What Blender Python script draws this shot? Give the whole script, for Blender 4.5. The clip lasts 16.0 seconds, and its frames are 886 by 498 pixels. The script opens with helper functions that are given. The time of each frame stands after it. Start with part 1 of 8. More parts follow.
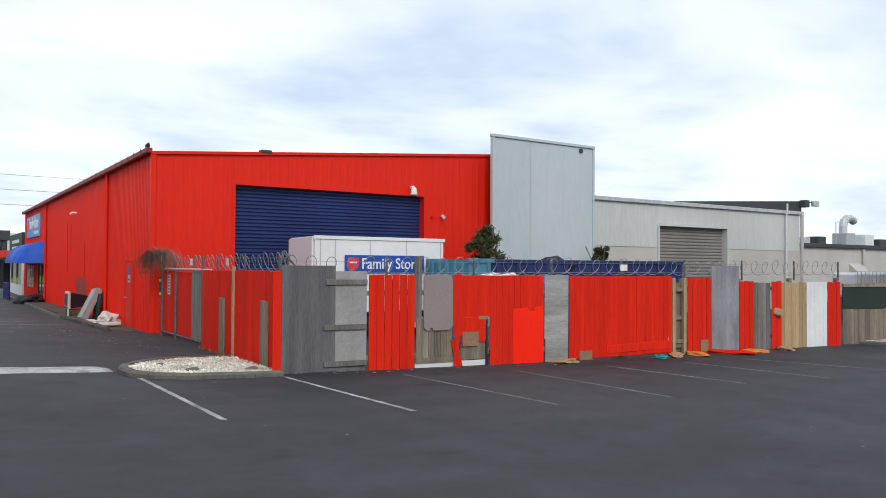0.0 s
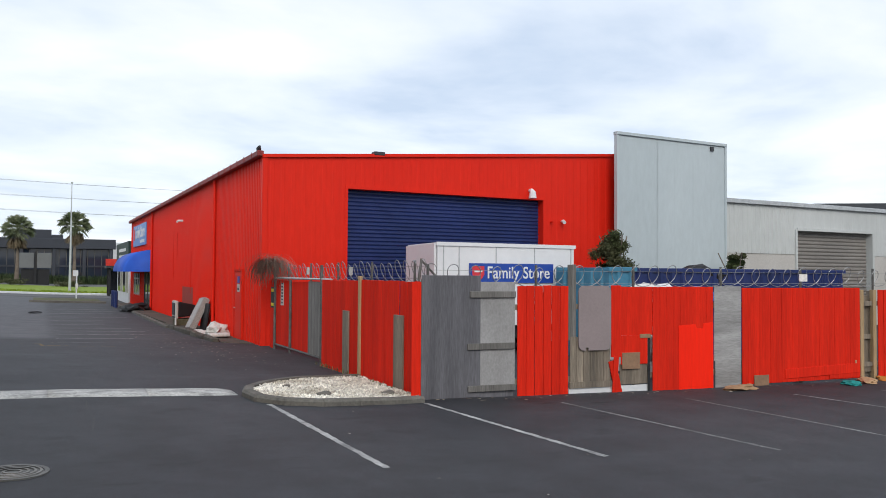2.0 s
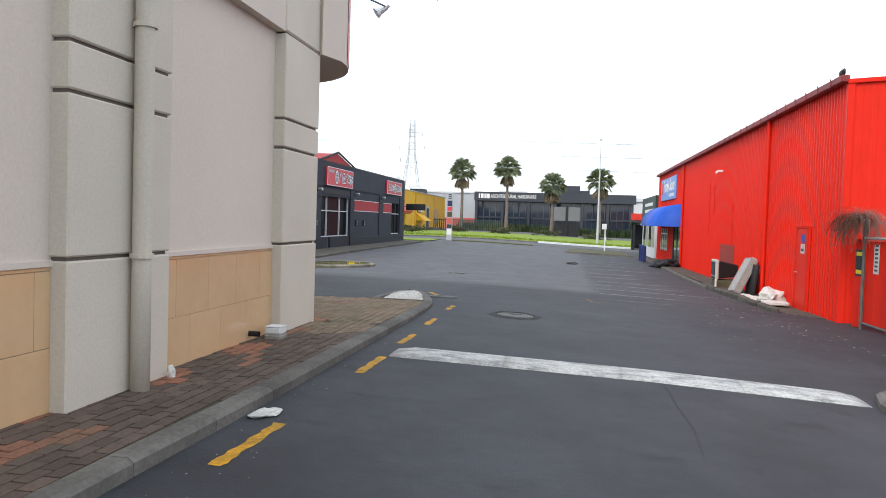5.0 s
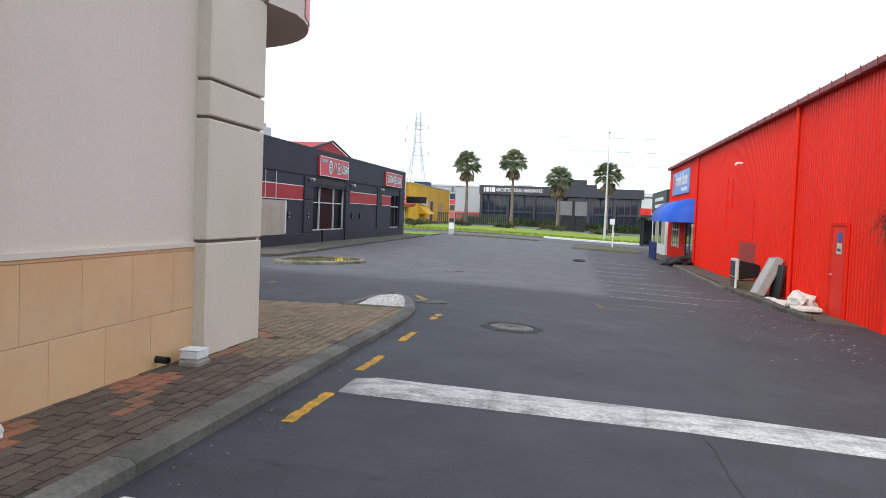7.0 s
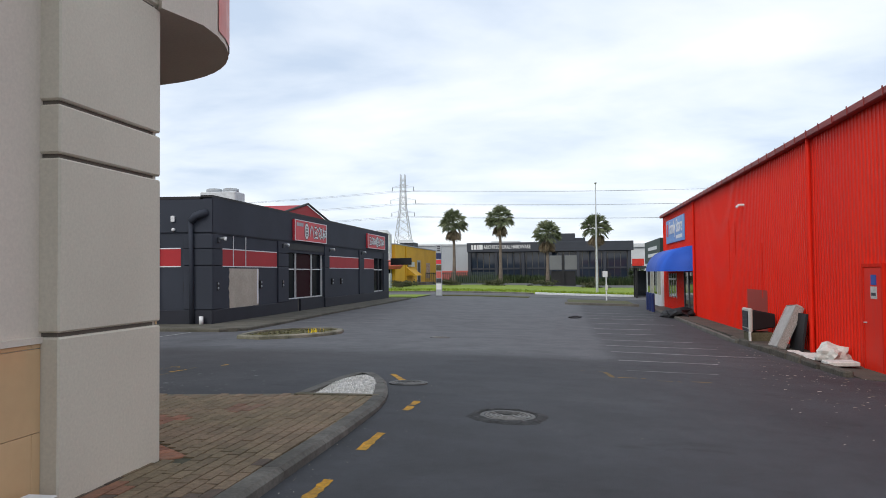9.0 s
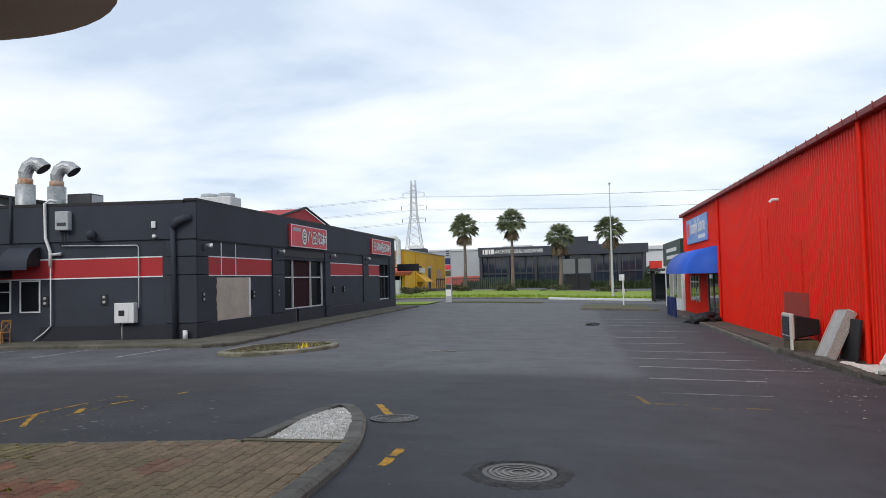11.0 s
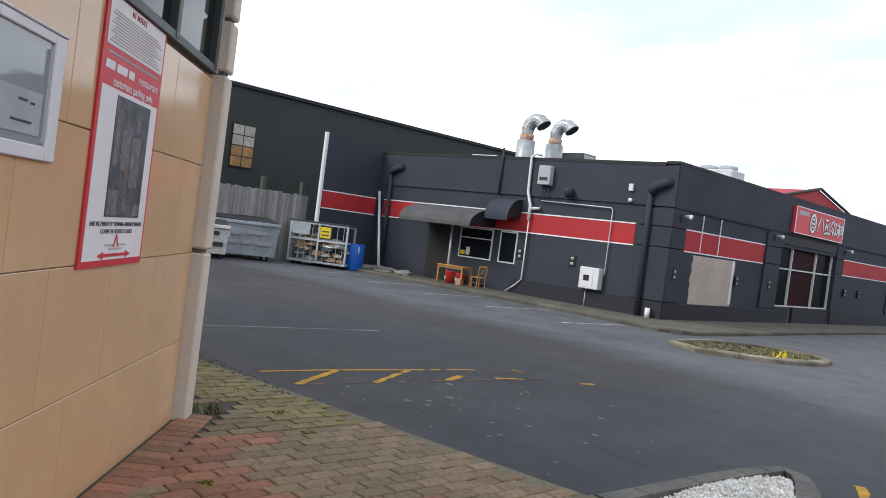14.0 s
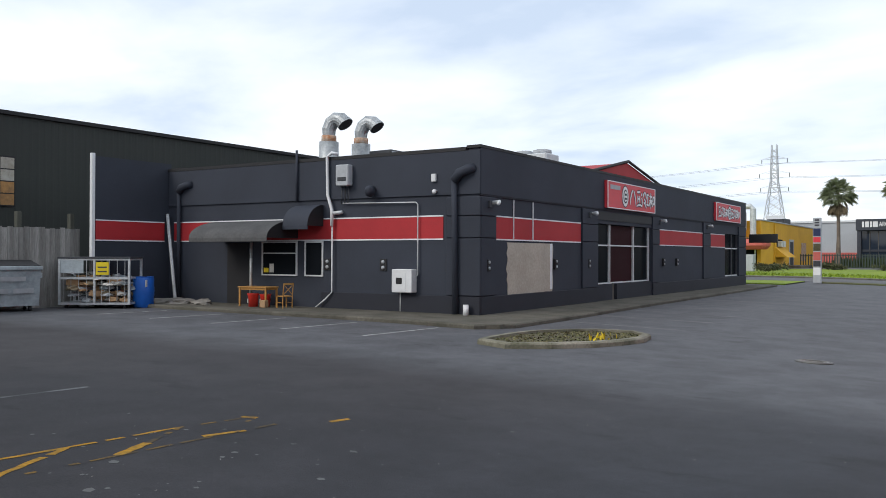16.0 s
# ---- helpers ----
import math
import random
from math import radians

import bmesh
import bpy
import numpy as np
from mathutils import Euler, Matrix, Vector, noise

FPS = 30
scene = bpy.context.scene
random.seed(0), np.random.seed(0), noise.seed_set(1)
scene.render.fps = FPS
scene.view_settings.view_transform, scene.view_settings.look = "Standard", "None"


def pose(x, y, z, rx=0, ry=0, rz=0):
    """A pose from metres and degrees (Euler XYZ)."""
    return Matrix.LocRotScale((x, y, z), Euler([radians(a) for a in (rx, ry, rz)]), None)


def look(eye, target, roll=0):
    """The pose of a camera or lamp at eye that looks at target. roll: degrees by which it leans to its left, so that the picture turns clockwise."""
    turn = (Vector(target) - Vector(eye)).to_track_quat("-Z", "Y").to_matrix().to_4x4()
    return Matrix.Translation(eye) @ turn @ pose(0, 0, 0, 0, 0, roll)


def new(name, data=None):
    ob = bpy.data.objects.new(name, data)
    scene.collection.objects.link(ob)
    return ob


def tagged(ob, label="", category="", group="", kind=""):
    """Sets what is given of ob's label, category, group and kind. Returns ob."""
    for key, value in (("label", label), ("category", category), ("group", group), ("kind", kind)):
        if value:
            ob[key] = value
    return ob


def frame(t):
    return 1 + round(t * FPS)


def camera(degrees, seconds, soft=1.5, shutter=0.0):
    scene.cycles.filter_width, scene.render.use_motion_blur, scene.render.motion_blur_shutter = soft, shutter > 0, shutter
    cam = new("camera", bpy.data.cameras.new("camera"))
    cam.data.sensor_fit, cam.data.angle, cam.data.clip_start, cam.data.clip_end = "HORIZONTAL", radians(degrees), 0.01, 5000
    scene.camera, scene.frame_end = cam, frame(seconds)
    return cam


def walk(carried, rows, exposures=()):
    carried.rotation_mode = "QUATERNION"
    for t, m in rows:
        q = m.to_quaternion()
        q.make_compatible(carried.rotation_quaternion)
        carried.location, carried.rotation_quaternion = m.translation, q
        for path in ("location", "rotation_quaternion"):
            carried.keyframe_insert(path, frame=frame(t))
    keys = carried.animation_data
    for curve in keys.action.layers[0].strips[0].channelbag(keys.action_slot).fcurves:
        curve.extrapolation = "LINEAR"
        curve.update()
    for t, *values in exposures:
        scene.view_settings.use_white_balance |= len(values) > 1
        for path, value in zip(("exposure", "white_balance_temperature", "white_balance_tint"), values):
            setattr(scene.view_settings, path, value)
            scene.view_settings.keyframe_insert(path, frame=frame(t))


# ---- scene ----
cam = camera(60.3, 16.0, 0.9)
METRES, EYE, TILT, LEAN, TURN = 17.25, 1.38, 0.0, 0.0, -34.1
ROWS = [
    (0.0, 0.0, 0.0, 0.0, -0.01, 1.22, -0.35),
    (0.5, -0.0085, 0.03, -0.0008, -11.59, 1.41, -0.82),
    (1.0, -0.0246, 0.0533, 0.0007, -12.26, 1.48, -0.97),
    (1.5, -0.0465, 0.0795, 0.0011, -6.2, 1.72, -0.35),
    (2.0, -0.0706, 0.1028, 0.0011, 6.27, 1.79, -0.39),
    (2.5, -0.0929, 0.1265, 0.0007, 17.38, 1.96, -0.73),
    (3.0, -0.1174, 0.1456, 0.0003, 29.72, 1.72, -1.0),
    (3.5, -0.1382, 0.1652, -0.0007, 36.09, 1.01, -0.92),
    (4.0, -0.1596, 0.1859, -0.0013, 41.71, -0.48, -0.68),
    (6.5, -0.2464, 0.309, -0.0023, 43.84, -2.7, -2.13),
    (7.0, -0.2633, 0.3329, -0.0021, 43.81, -2.7, -2.25),
    (7.5, -0.2822, 0.3574, 0.0006, 43.07, 1.04, -1.03),
    (8.0, -0.3, 0.3804, 0.0002, 42.51, 1.84, -0.52),
    (8.5, -0.3199, 0.4045, -0.0011, 42.65, 1.78, 0.22),
    (11.0, -0.4158, 0.5295, -0.0005, 43.95, 2.27, 1.42),
    (11.5, -0.4366, 0.5525, -0.0016, 50.51, 2.17, 0.07),
    (12.0, -0.4598, 0.5728, -0.0024, 57.26, 1.96, -0.06),
    (12.5, -0.4814, 0.595, -0.0031, 65.33, 1.11, -0.17),
    (13.0, -0.5052, 0.6136, -0.0049, 73.3, -0.66, -0.89),
    (13.5, -0.5251, 0.6343, -0.0055, 80.3, -2.31, -3.58),
    (14.0, -0.5474, 0.655, -0.0046, 80.65, -1.12, -7.3),
    (14.5, -0.5697, 0.68, -0.0049, 80.27, 0.03, -6.22),
    (15.0, -0.5949, 0.7054, -0.0054, 76.83, 0.42, -3.46),
    (15.5, -0.6191, 0.7322, -0.006, 70.96, 0.56, -1.11),
    (16.0, -0.6423, 0.7561, -0.0061, 69.52, 0.43, -0.18),
]
EXPO = [(0.0, 0.05), (2.5, 0.0), (3.0, 0.1), (3.5, 0.2), (4.0, 0.5), (6.5, 0.66), (7.0, 0.6), (7.5, 0.42), (8.0, 0.0), (8.5, 0.0), (11.0, 0.0), (12.5, 0.1), (13.0, 0.25), (13.5, 0.5), (14.0, 0.5), (14.5, 0.3), (15.0, 0.1), (16.0, 0.08)]
walk(cam, [(t, pose(0, 0, EYE, TILT, LEAN, TURN) @ pose(METRES * x, METRES * y, METRES * z, 90 + pitch, roll, yaw)) for t, x, y, z, yaw, pitch, roll in ROWS], EXPO)

# ---- world and sun ----
world = bpy.data.worlds.new("overcast_sky")
scene.world = world
world.use_nodes = True
wn, wl = world.node_tree.nodes, world.node_tree.links
wn.clear()


def wnode(kind, **values):
    n = wn.new(kind)
    for k, v in values.items():
        n.inputs[k].default_value = v
    return n


SUN_EL, SUN_AZ = radians(35), radians(202)
sky = wn.new("ShaderNodeTexSky")
sky.sky_type, sky.sun_disc, sky.sun_elevation, sky.sun_rotation = "NISHITA", False, SUN_EL, SUN_AZ
wtc = wn.new("ShaderNodeTexCoord")
wsep = wn.new("ShaderNodeSeparateXYZ")
wl.new(wtc.outputs["Generated"], wsep.inputs[0])
wup = wn.new("ShaderNodeMath")
wup.operation = "MAXIMUM"
wup.inputs[1].default_value = 0.0
wl.new(wsep.outputs["Z"], wup.inputs[0])
wadd = wn.new("ShaderNodeMath")
wadd.operation = "ADD"
wadd.inputs[1].default_value = 0.16
wl.new(wup.outputs[0], wadd.inputs[0])
wdiv = wn.new("ShaderNodeVectorMath")
wdiv.operation = "DIVIDE"
wcomb = wn.new("ShaderNodeCombineXYZ")
for i in range(3):
    wl.new(wadd.outputs[0], wcomb.inputs[i])
wl.new(wtc.outputs["Generated"], wdiv.inputs[0])
wl.new(wcomb.outputs[0], wdiv.inputs[1])
wmap = wn.new("ShaderNodeMapping")
wmap.inputs["Scale"].default_value = (0.8, 1.0, 1.0)
wmap.inputs["Rotation"].default_value = (0, 0, 0.5)
wl.new(wdiv.outputs[0], wmap.inputs[0])
cloud = wnode("ShaderNodeTexNoise", Scale=1.25, Detail=6.0, Roughness=0.5, Distortion=0.2)
wl.new(wmap.outputs[0], cloud.inputs["Vector"])
cramp = wn.new("ShaderNodeValToRGB")
cramp.color_ramp.elements[0].position, cramp.color_ramp.elements[0].color = 0.36, (0.56, 0.66, 0.81, 1)
cramp.color_ramp.elements[1].position, cramp.color_ramp.elements[1].color = 0.68, (0.98, 1.0, 1.02, 1)
mid = cramp.color_ramp.elements.new(0.50)
mid.color = (0.77, 0.84, 0.935, 1)
wl.new(cloud.outputs["Fac"], cramp.inputs[0])
wsky = wn.new("ShaderNodeVectorMath")
wsky.operation = "SCALE"
wsky.inputs["Scale"].default_value = 0.09
wl.new(sky.outputs[0], wsky.inputs[0])
wmix = wn.new("ShaderNodeMix")
wmix.data_type = "RGBA"
wmix.inputs["Factor"].default_value = 0.86
wl.new(wsky.outputs[0], wmix.inputs["A"])
wl.new(cramp.outputs[0], wmix.inputs["B"])
wbg = wnode("ShaderNodeBackground", Strength=1.2)
wl.new(wmix.outputs["Result"], wbg.inputs[0])
wout = wn.new("ShaderNodeOutputWorld")
wl.new(wbg.outputs[0], wout.inputs[0])

sun = new("sun", bpy.data.lights.new("sun", "SUN"))
sun.data.energy, sun.data.angle, sun.data.color = 1.5, radians(25), (1.0, 0.94, 0.86)
sun.matrix_world = look((0, 0, 50), (50 * -math.sin(SUN_AZ) / math.tan(SUN_EL), 50 * -math.cos(SUN_AZ) / math.tan(SUN_EL), 0))

# ---- materials ----


def surf(name, c, c2=None, rough=0.7, metal=0.0, fine=18.0, big=0.6, bump=0.15, depth=0.004, var=0.12, rand=0.0, spec=0.35, island=False, stretch=(1, 1, 1), mid=0.5):
    """A worn surface: two colours mixed in large stains, a finer grain, and relief."""
    m = bpy.data.materials.new(name)
    m.use_nodes = True
    n, k = m.node_tree.nodes, m.node_tree.links
    b = n["Principled BSDF"]
    b.inputs["Metallic"].default_value = metal
    b.inputs["Specular IOR Level"].default_value = spec
    c2 = c2 or tuple(v * 0.78 for v in c)
    g = n.new("ShaderNodeNewGeometry")
    mp = n.new("ShaderNodeMapping")
    mp.inputs["Scale"].default_value = stretch
    k.new(g.outputs["Position"], mp.inputs[0])
    a = n.new("ShaderNodeTexNoise")
    a.inputs["Scale"].default_value, a.inputs["Detail"].default_value, a.inputs["Roughness"].default_value = big, 5, 0.6
    f = n.new("ShaderNodeTexNoise")
    f.inputs["Scale"].default_value, f.inputs["Detail"].default_value, f.inputs["Roughness"].default_value = fine, 4, 0.65
    k.new(mp.outputs[0], a.inputs["Vector"])
    k.new(mp.outputs[0], f.inputs["Vector"])
    ramp = n.new("ShaderNodeMapRange")
    ramp.inputs["From Min"].default_value, ramp.inputs["From Max"].default_value = mid - 0.17, mid + 0.17
    k.new(a.outputs["Fac"], ramp.inputs["Value"])
    mix = n.new("ShaderNodeMix")
    mix.data_type = "RGBA"
    mix.inputs["A"].default_value, mix.inputs["B"].default_value = (*c, 1), (*c2, 1)
    k.new(ramp.outputs[0], mix.inputs["Factor"])
    val = n.new("ShaderNodeMapRange")
    val.inputs["From Min"].default_value, val.inputs["From Max"].default_value = 0.3, 0.7
    val.inputs["To Min"].default_value, val.inputs["To Max"].default_value = 1 - var, 1 + var
    k.new(f.outputs["Fac"], val.inputs["Value"])
    hsv = n.new("ShaderNodeHueSaturation")
    k.new(mix.outputs["Result"], hsv.inputs["Color"])
    last = val.outputs[0]
    if rand:
        o = g.outputs["Random Per Island"] if island else n.new("ShaderNodeObjectInfo").outputs["Random"]
        r = n.new("ShaderNodeMapRange")
        r.inputs["To Min"].default_value, r.inputs["To Max"].default_value = 1 - rand, 1 + rand
        k.new(o, r.inputs["Value"])
        mul = n.new("ShaderNodeMath")
        mul.operation = "MULTIPLY"
        k.new(last, mul.inputs[0])
        k.new(r.outputs[0], mul.inputs[1])
        last = mul.outputs[0]
    k.new(last, hsv.inputs["Value"])
    k.new(hsv.outputs[0], b.inputs["Base Color"])
    rr = n.new("ShaderNodeMapRange")
    rr.inputs["To Min"].default_value, rr.inputs["To Max"].default_value = max(rough - 0.12, 0.02), min(rough + 0.12, 1)
    k.new(f.outputs["Fac"], rr.inputs["Value"])
    k.new(rr.outputs[0], b.inputs["Roughness"])
    if bump:
        bp = n.new("ShaderNodeBump")
        bp.inputs["Strength"].default_value, bp.inputs["Distance"].default_value = bump, depth
        k.new(f.outputs["Fac"], bp.inputs["Height"])
        k.new(bp.outputs[0], b.inputs["Normal"])
    return m


def glassy(name, c, rough=0.05, spec=0.6):
    m = bpy.data.materials.new(name)
    m.use_nodes = True
    b = m.node_tree.nodes["Principled BSDF"]
    b.inputs["Base Color"].default_value = (*c, 1)
    b.inputs["Roughness"].default_value = rough
    b.inputs["Specular IOR Level"].default_value = spec
    return m


RED = (0.73, 0.023, 0.008)
M = {}
M["red_steel"] = surf("red_steel", RED, (0.66, 0.017, 0.007), 0.5, spec=0.16, fine=9, big=0.25, var=0.05, bump=0.05, stretch=(1, 1, 0.25))
M["red_wood"] = surf("red_wood", (0.71, 0.024, 0.009), (0.57, 0.019, 0.008), 0.75, fine=16, big=1.6, var=0.13, bump=0.35, rand=0.06, spec=0.1, stretch=(2.5, 2.5, 0.18))
M["red_fresh"] = surf("red_fresh", (0.95, 0.022, 0.006), (0.90, 0.02, 0.006), 0.6, spec=0.12, fine=14, big=1.3, var=0.05, bump=0.2, stretch=(1.5, 1.5, 0.2))
M["grey_ply"] = surf("grey_ply", (0.165, 0.162, 0.178), (0.095, 0.094, 0.104), 0.88, fine=26, big=1.1, var=0.26, bump=0.35, rand=0.06, stretch=(4, 4, 0.22))
M["blue_ply"] = surf("blue_ply", (0.29, 0.29, 0.32), (0.17, 0.17, 0.19), 0.85, fine=16, big=2.0, var=0.2, bump=0.3, stretch=(2, 2, 0.5))
M["pale_ply"] = surf("pale_ply", (0.34, 0.335, 0.335), (0.25, 0.245, 0.24), 0.88, fine=22, big=1.4, var=0.14, bump=0.25, stretch=(1.6, 1.6, 1.0))
M["cross_ply"] = surf("cross_ply", (0.37, 0.365, 0.36), (0.22, 0.215, 0.21), 0.88, fine=16, big=1.2, var=0.2, bump=0.3, stretch=(0.5, 0.5, 4))
M["tan_board"] = surf("tan_board", (0.28, 0.17, 0.105), (0.22, 0.135, 0.085), 0.88, fine=18, big=2, var=0.15, bump=0.25)
M["paling"] = surf("paling", (0.30, 0.295, 0.28), (0.17, 0.165, 0.155), 0.9, fine=18, big=1.4, var=0.28, bump=0.4, rand=0.22, stretch=(4, 4, 0.25))
M["mauve_board"] = surf("mauve_board", (0.27, 0.22, 0.22), (0.23, 0.19, 0.19), 0.7, fine=25, big=1.5, var=0.06, bump=0.1)
M["old_wood"] = surf("old_wood", (0.24, 0.20, 0.155), (0.13, 0.11, 0.088), 0.88, fine=18, big=1.2, var=0.3, bump=0.5, rand=0.22, stretch=(4, 4, 0.25))
M["grey_wood"] = surf("grey_wood", (0.20, 0.19, 0.18), (0.12, 0.115, 0.105), 0.88, fine=18, big=1.2, var=0.3, bump=0.5, rand=0.28, stretch=(4, 4, 0.25))
M["soft_post"] = surf("soft_post", (0.085, 0.09, 0.075), (0.06, 0.062, 0.05), 0.9, fine=18, big=1.2, var=0.25, bump=0.4, stretch=(4, 4, 0.25))
M["new_wood"] = surf("new_wood", (0.42, 0.30, 0.17), (0.33, 0.225, 0.12), 0.75, fine=16, big=1.2, var=0.2, bump=0.35, rand=0.12, stretch=(4, 4, 0.25))
M["white_paint"] = surf("white_paint", (0.74, 0.75, 0.76), (0.62, 0.63, 0.64), 0.5, fine=12, big=0.8, var=0.05, bump=0.08)
M["white_van"] = surf("white_van", (0.78, 0.79, 0.80), (0.70, 0.71, 0.72), 0.35, fine=5, big=0.5, var=0.03, bump=0.02)
M["blue_steel"] = surf("blue_steel", (0.020, 0.035, 0.14), (0.014, 0.026, 0.10), 0.42, fine=9, big=0.5, var=0.1, bump=0.05)
M["blue_sign"] = surf("blue_sign", (0.02, 0.07, 0.36), (0.017, 0.06, 0.32), 0.4, fine=9, big=0.5, var=0.04, bump=0.0)
M["sky_blue"] = surf("sky_blue", (0.06, 0.22, 0.33), (0.045, 0.17, 0.26), 0.5, fine=9, big=0.8, var=0.1, bump=0.05)
M["blue_canvas"] = surf("blue_canvas", (0.025, 0.12, 0.60), (0.02, 0.09, 0.50), 0.65, fine=60, big=0.8, var=0.08, bump=0.2)
M["pale_steel"] = surf("pale_steel", (0.50, 0.56, 0.58), (0.44, 0.50, 0.52), 0.5, fine=8, big=0.3, var=0.04, bump=0.04, stretch=(1, 1, 0.3))
M["shed_steel"] = surf("shed_steel", (0.56, 0.58, 0.57), (0.49, 0.51, 0.50), 0.55, fine=8, big=0.3, var=0.05, bump=0.05, stretch=(1, 1, 0.3))
M["shed_block"] = surf("shed_block", (0.52, 0.50, 0.47), (0.45, 0.43, 0.40), 0.85, fine=22, big=0.5, var=0.08, bump=0.25)
M["shed_door"] = surf("shed_door", (0.27, 0.25, 0.23), (0.22, 0.205, 0.19), 0.5, fine=8, big=0.5, var=0.07, bump=0.05)
M["dark_trim"] = surf("dark_trim", (0.05, 0.055, 0.06), (0.04, 0.042, 0.05), 0.6, fine=9, big=0.5)
M["red_gutter"] = surf("red_gutter", (0.30, 0.035, 0.03), (0.17, 0.03, 0.028), 0.55, fine=11, big=0.9, var=0.18)
M["plaster"] = surf("plaster", (0.66, 0.58, 0.50), (0.60, 0.53, 0.455), 0.85, fine=45, big=0.35, var=0.06, bump=0.25, depth=0.002)
M["pier"] = surf("pier", (0.63, 0.575, 0.48), (0.55, 0.50, 0.415), 0.85, fine=45, big=0.5, var=0.07, bump=0.3, depth=0.002)
M["groove"] = surf("groove", (0.16, 0.14, 0.115), (0.12, 0.105, 0.09), 0.9, fine=30)
M["cream_tile"] = surf("cream_tile", (0.66, 0.445, 0.25), (0.60, 0.395, 0.215), 0.1, fine=6, big=0.8, var=0.03, bump=0.015, spec=0.6, rand=0.02)
M["concrete"] = surf("concrete", (0.30, 0.28, 0.25), (0.20, 0.185, 0.165), 0.9, fine=26, big=1.1, var=0.2, bump=0.5, rand=0.1)
M["kerb"] = surf("kerb", (0.16, 0.15, 0.132), (0.085, 0.08, 0.07), 0.9, fine=26, big=1.6, var=0.25, bump=0.6, rand=0.12)
M["grimy_slab"] = surf("grimy_slab", (0.120, 0.110, 0.090), (0.065, 0.062, 0.048), 0.92, fine=26, big=1.4, var=0.28, bump=0.6, rand=0.12)
M["sleeper"] = surf("sleeper", (0.105, 0.092, 0.074), (0.055, 0.05, 0.042), 0.93, fine=18, big=1.6, var=0.35, bump=0.8, rand=0.2)
M["old_concrete"] = surf("old_concrete", (0.32, 0.285, 0.235), (0.185, 0.168, 0.145), 0.92, fine=9, big=0.8, var=0.16, bump=0.35, stretch=(1, 1, 0.6))
M["pale_wall"] = surf("pale_wall", (0.63, 0.69, 0.74), (0.58, 0.64, 0.69), 0.8, fine=18, big=0.5, var=0.04, bump=0.2)
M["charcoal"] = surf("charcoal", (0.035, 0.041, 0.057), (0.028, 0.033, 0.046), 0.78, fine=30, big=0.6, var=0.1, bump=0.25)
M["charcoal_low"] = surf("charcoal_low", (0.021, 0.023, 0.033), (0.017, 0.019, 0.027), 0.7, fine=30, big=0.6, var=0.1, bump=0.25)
M["band_red"] = surf("band_red", (0.40, 0.024, 0.030), (0.34, 0.020, 0.025), 0.65, fine=22, big=0.7, var=0.07, bump=0.15)
M["sign_red"] = surf("sign_red", (0.66, 0.045, 0.06), (0.60, 0.04, 0.055), 0.45, fine=10, big=0.7, var=0.05, bump=0.03)
M["green_steel"] = surf("green_steel", (0.031, 0.035, 0.031), (0.025, 0.029, 0.026), 0.6, fine=9, big=0.3, var=0.1, bump=0.05)
M["galv"] = surf("galv", (0.58, 0.60, 0.61), (0.44, 0.46, 0.47), 0.5, 0.45, fine=14, big=3, var=0.12, bump=0.08)
M["duct_galv"] = surf("duct_galv", (0.44, 0.46, 0.47), (0.28, 0.30, 0.31), 0.5, 0.5, fine=14, big=2.5, var=0.18, bump=0.1)
M["rusty"] = surf("rusty", (0.40, 0.16, 0.06), (0.5, 0.45, 0.38), 0.8, fine=14, big=4, var=0.3)
M["wire"] = surf("wire", (0.34, 0.35, 0.36), (0.24, 0.24, 0.24), 0.5, 0.6, fine=14, big=3, var=0.15, bump=0)
M["black"] = surf("black", (0.018, 0.018, 0.020), (0.012, 0.012, 0.014), 0.6)
M["yellow"] = surf("yellow_paint", (0.60, 0.30, 0.012), (0.30, 0.17, 0.025), 0.8, fine=30, big=5.5, var=0.35, bump=0.3)
M["line_white"] = surf("line_white", (0.46, 0.46, 0.45), (0.20, 0.20, 0.20), 0.85, fine=30, big=3.0, var=0.35, bump=0.3)
M["bump_white"] = surf("bump_white", (0.50, 0.50, 0.485), (0.17, 0.17, 0.165), 0.9, fine=42, big=4.5, var=0.42, bump=0.9, depth=0.008, stretch=(0.7, 1.9, 1.9), mid=0.57)
M["paver"] = surf("paver", (0.225, 0.155, 0.100), (0.165, 0.130, 0.075), 0.92, fine=30, big=0.9, var=0.3, bump=0.4, rand=0.17)
M["paver_red"] = surf("paver_red", (0.30, 0.125, 0.075), (0.18, 0.112, 0.075), 0.92, fine=30, big=1.3, var=0.25, bump=0.5, rand=0.25)
M["gravel_dirty"] = surf("gravel_dirty", (0.72, 0.69, 0.62), (0.32, 0.28, 0.22), 0.9, fine=25, big=1.4, var=0.3, bump=0.4, rand=0.35, island=True)
M["moss_green"] = surf("moss_green", (0.20, 0.17, 0.03), (0.11, 0.11, 0.025), 0.95, fine=20, big=3, var=0.3, bump=0, rand=0.3, island=True)
M["paver_dark"] = surf("paver_dark", (0.120, 0.084, 0.066), (0.082, 0.064, 0.050), 0.92, fine=30, big=1.1, var=0.25, bump=0.5, rand=0.22, island=True)
M["paver_moss"] = surf("paver_moss", (0.215, 0.175, 0.070), (0.165, 0.130, 0.072), 0.92, fine=30, big=1.6, var=0.3, bump=0.5, rand=0.2, island=True)
M["edging"] = surf("edging", (0.17, 0.145, 0.10), (0.12, 0.105, 0.065), 0.92, fine=30, big=1.2, var=0.3, bump=0.5)
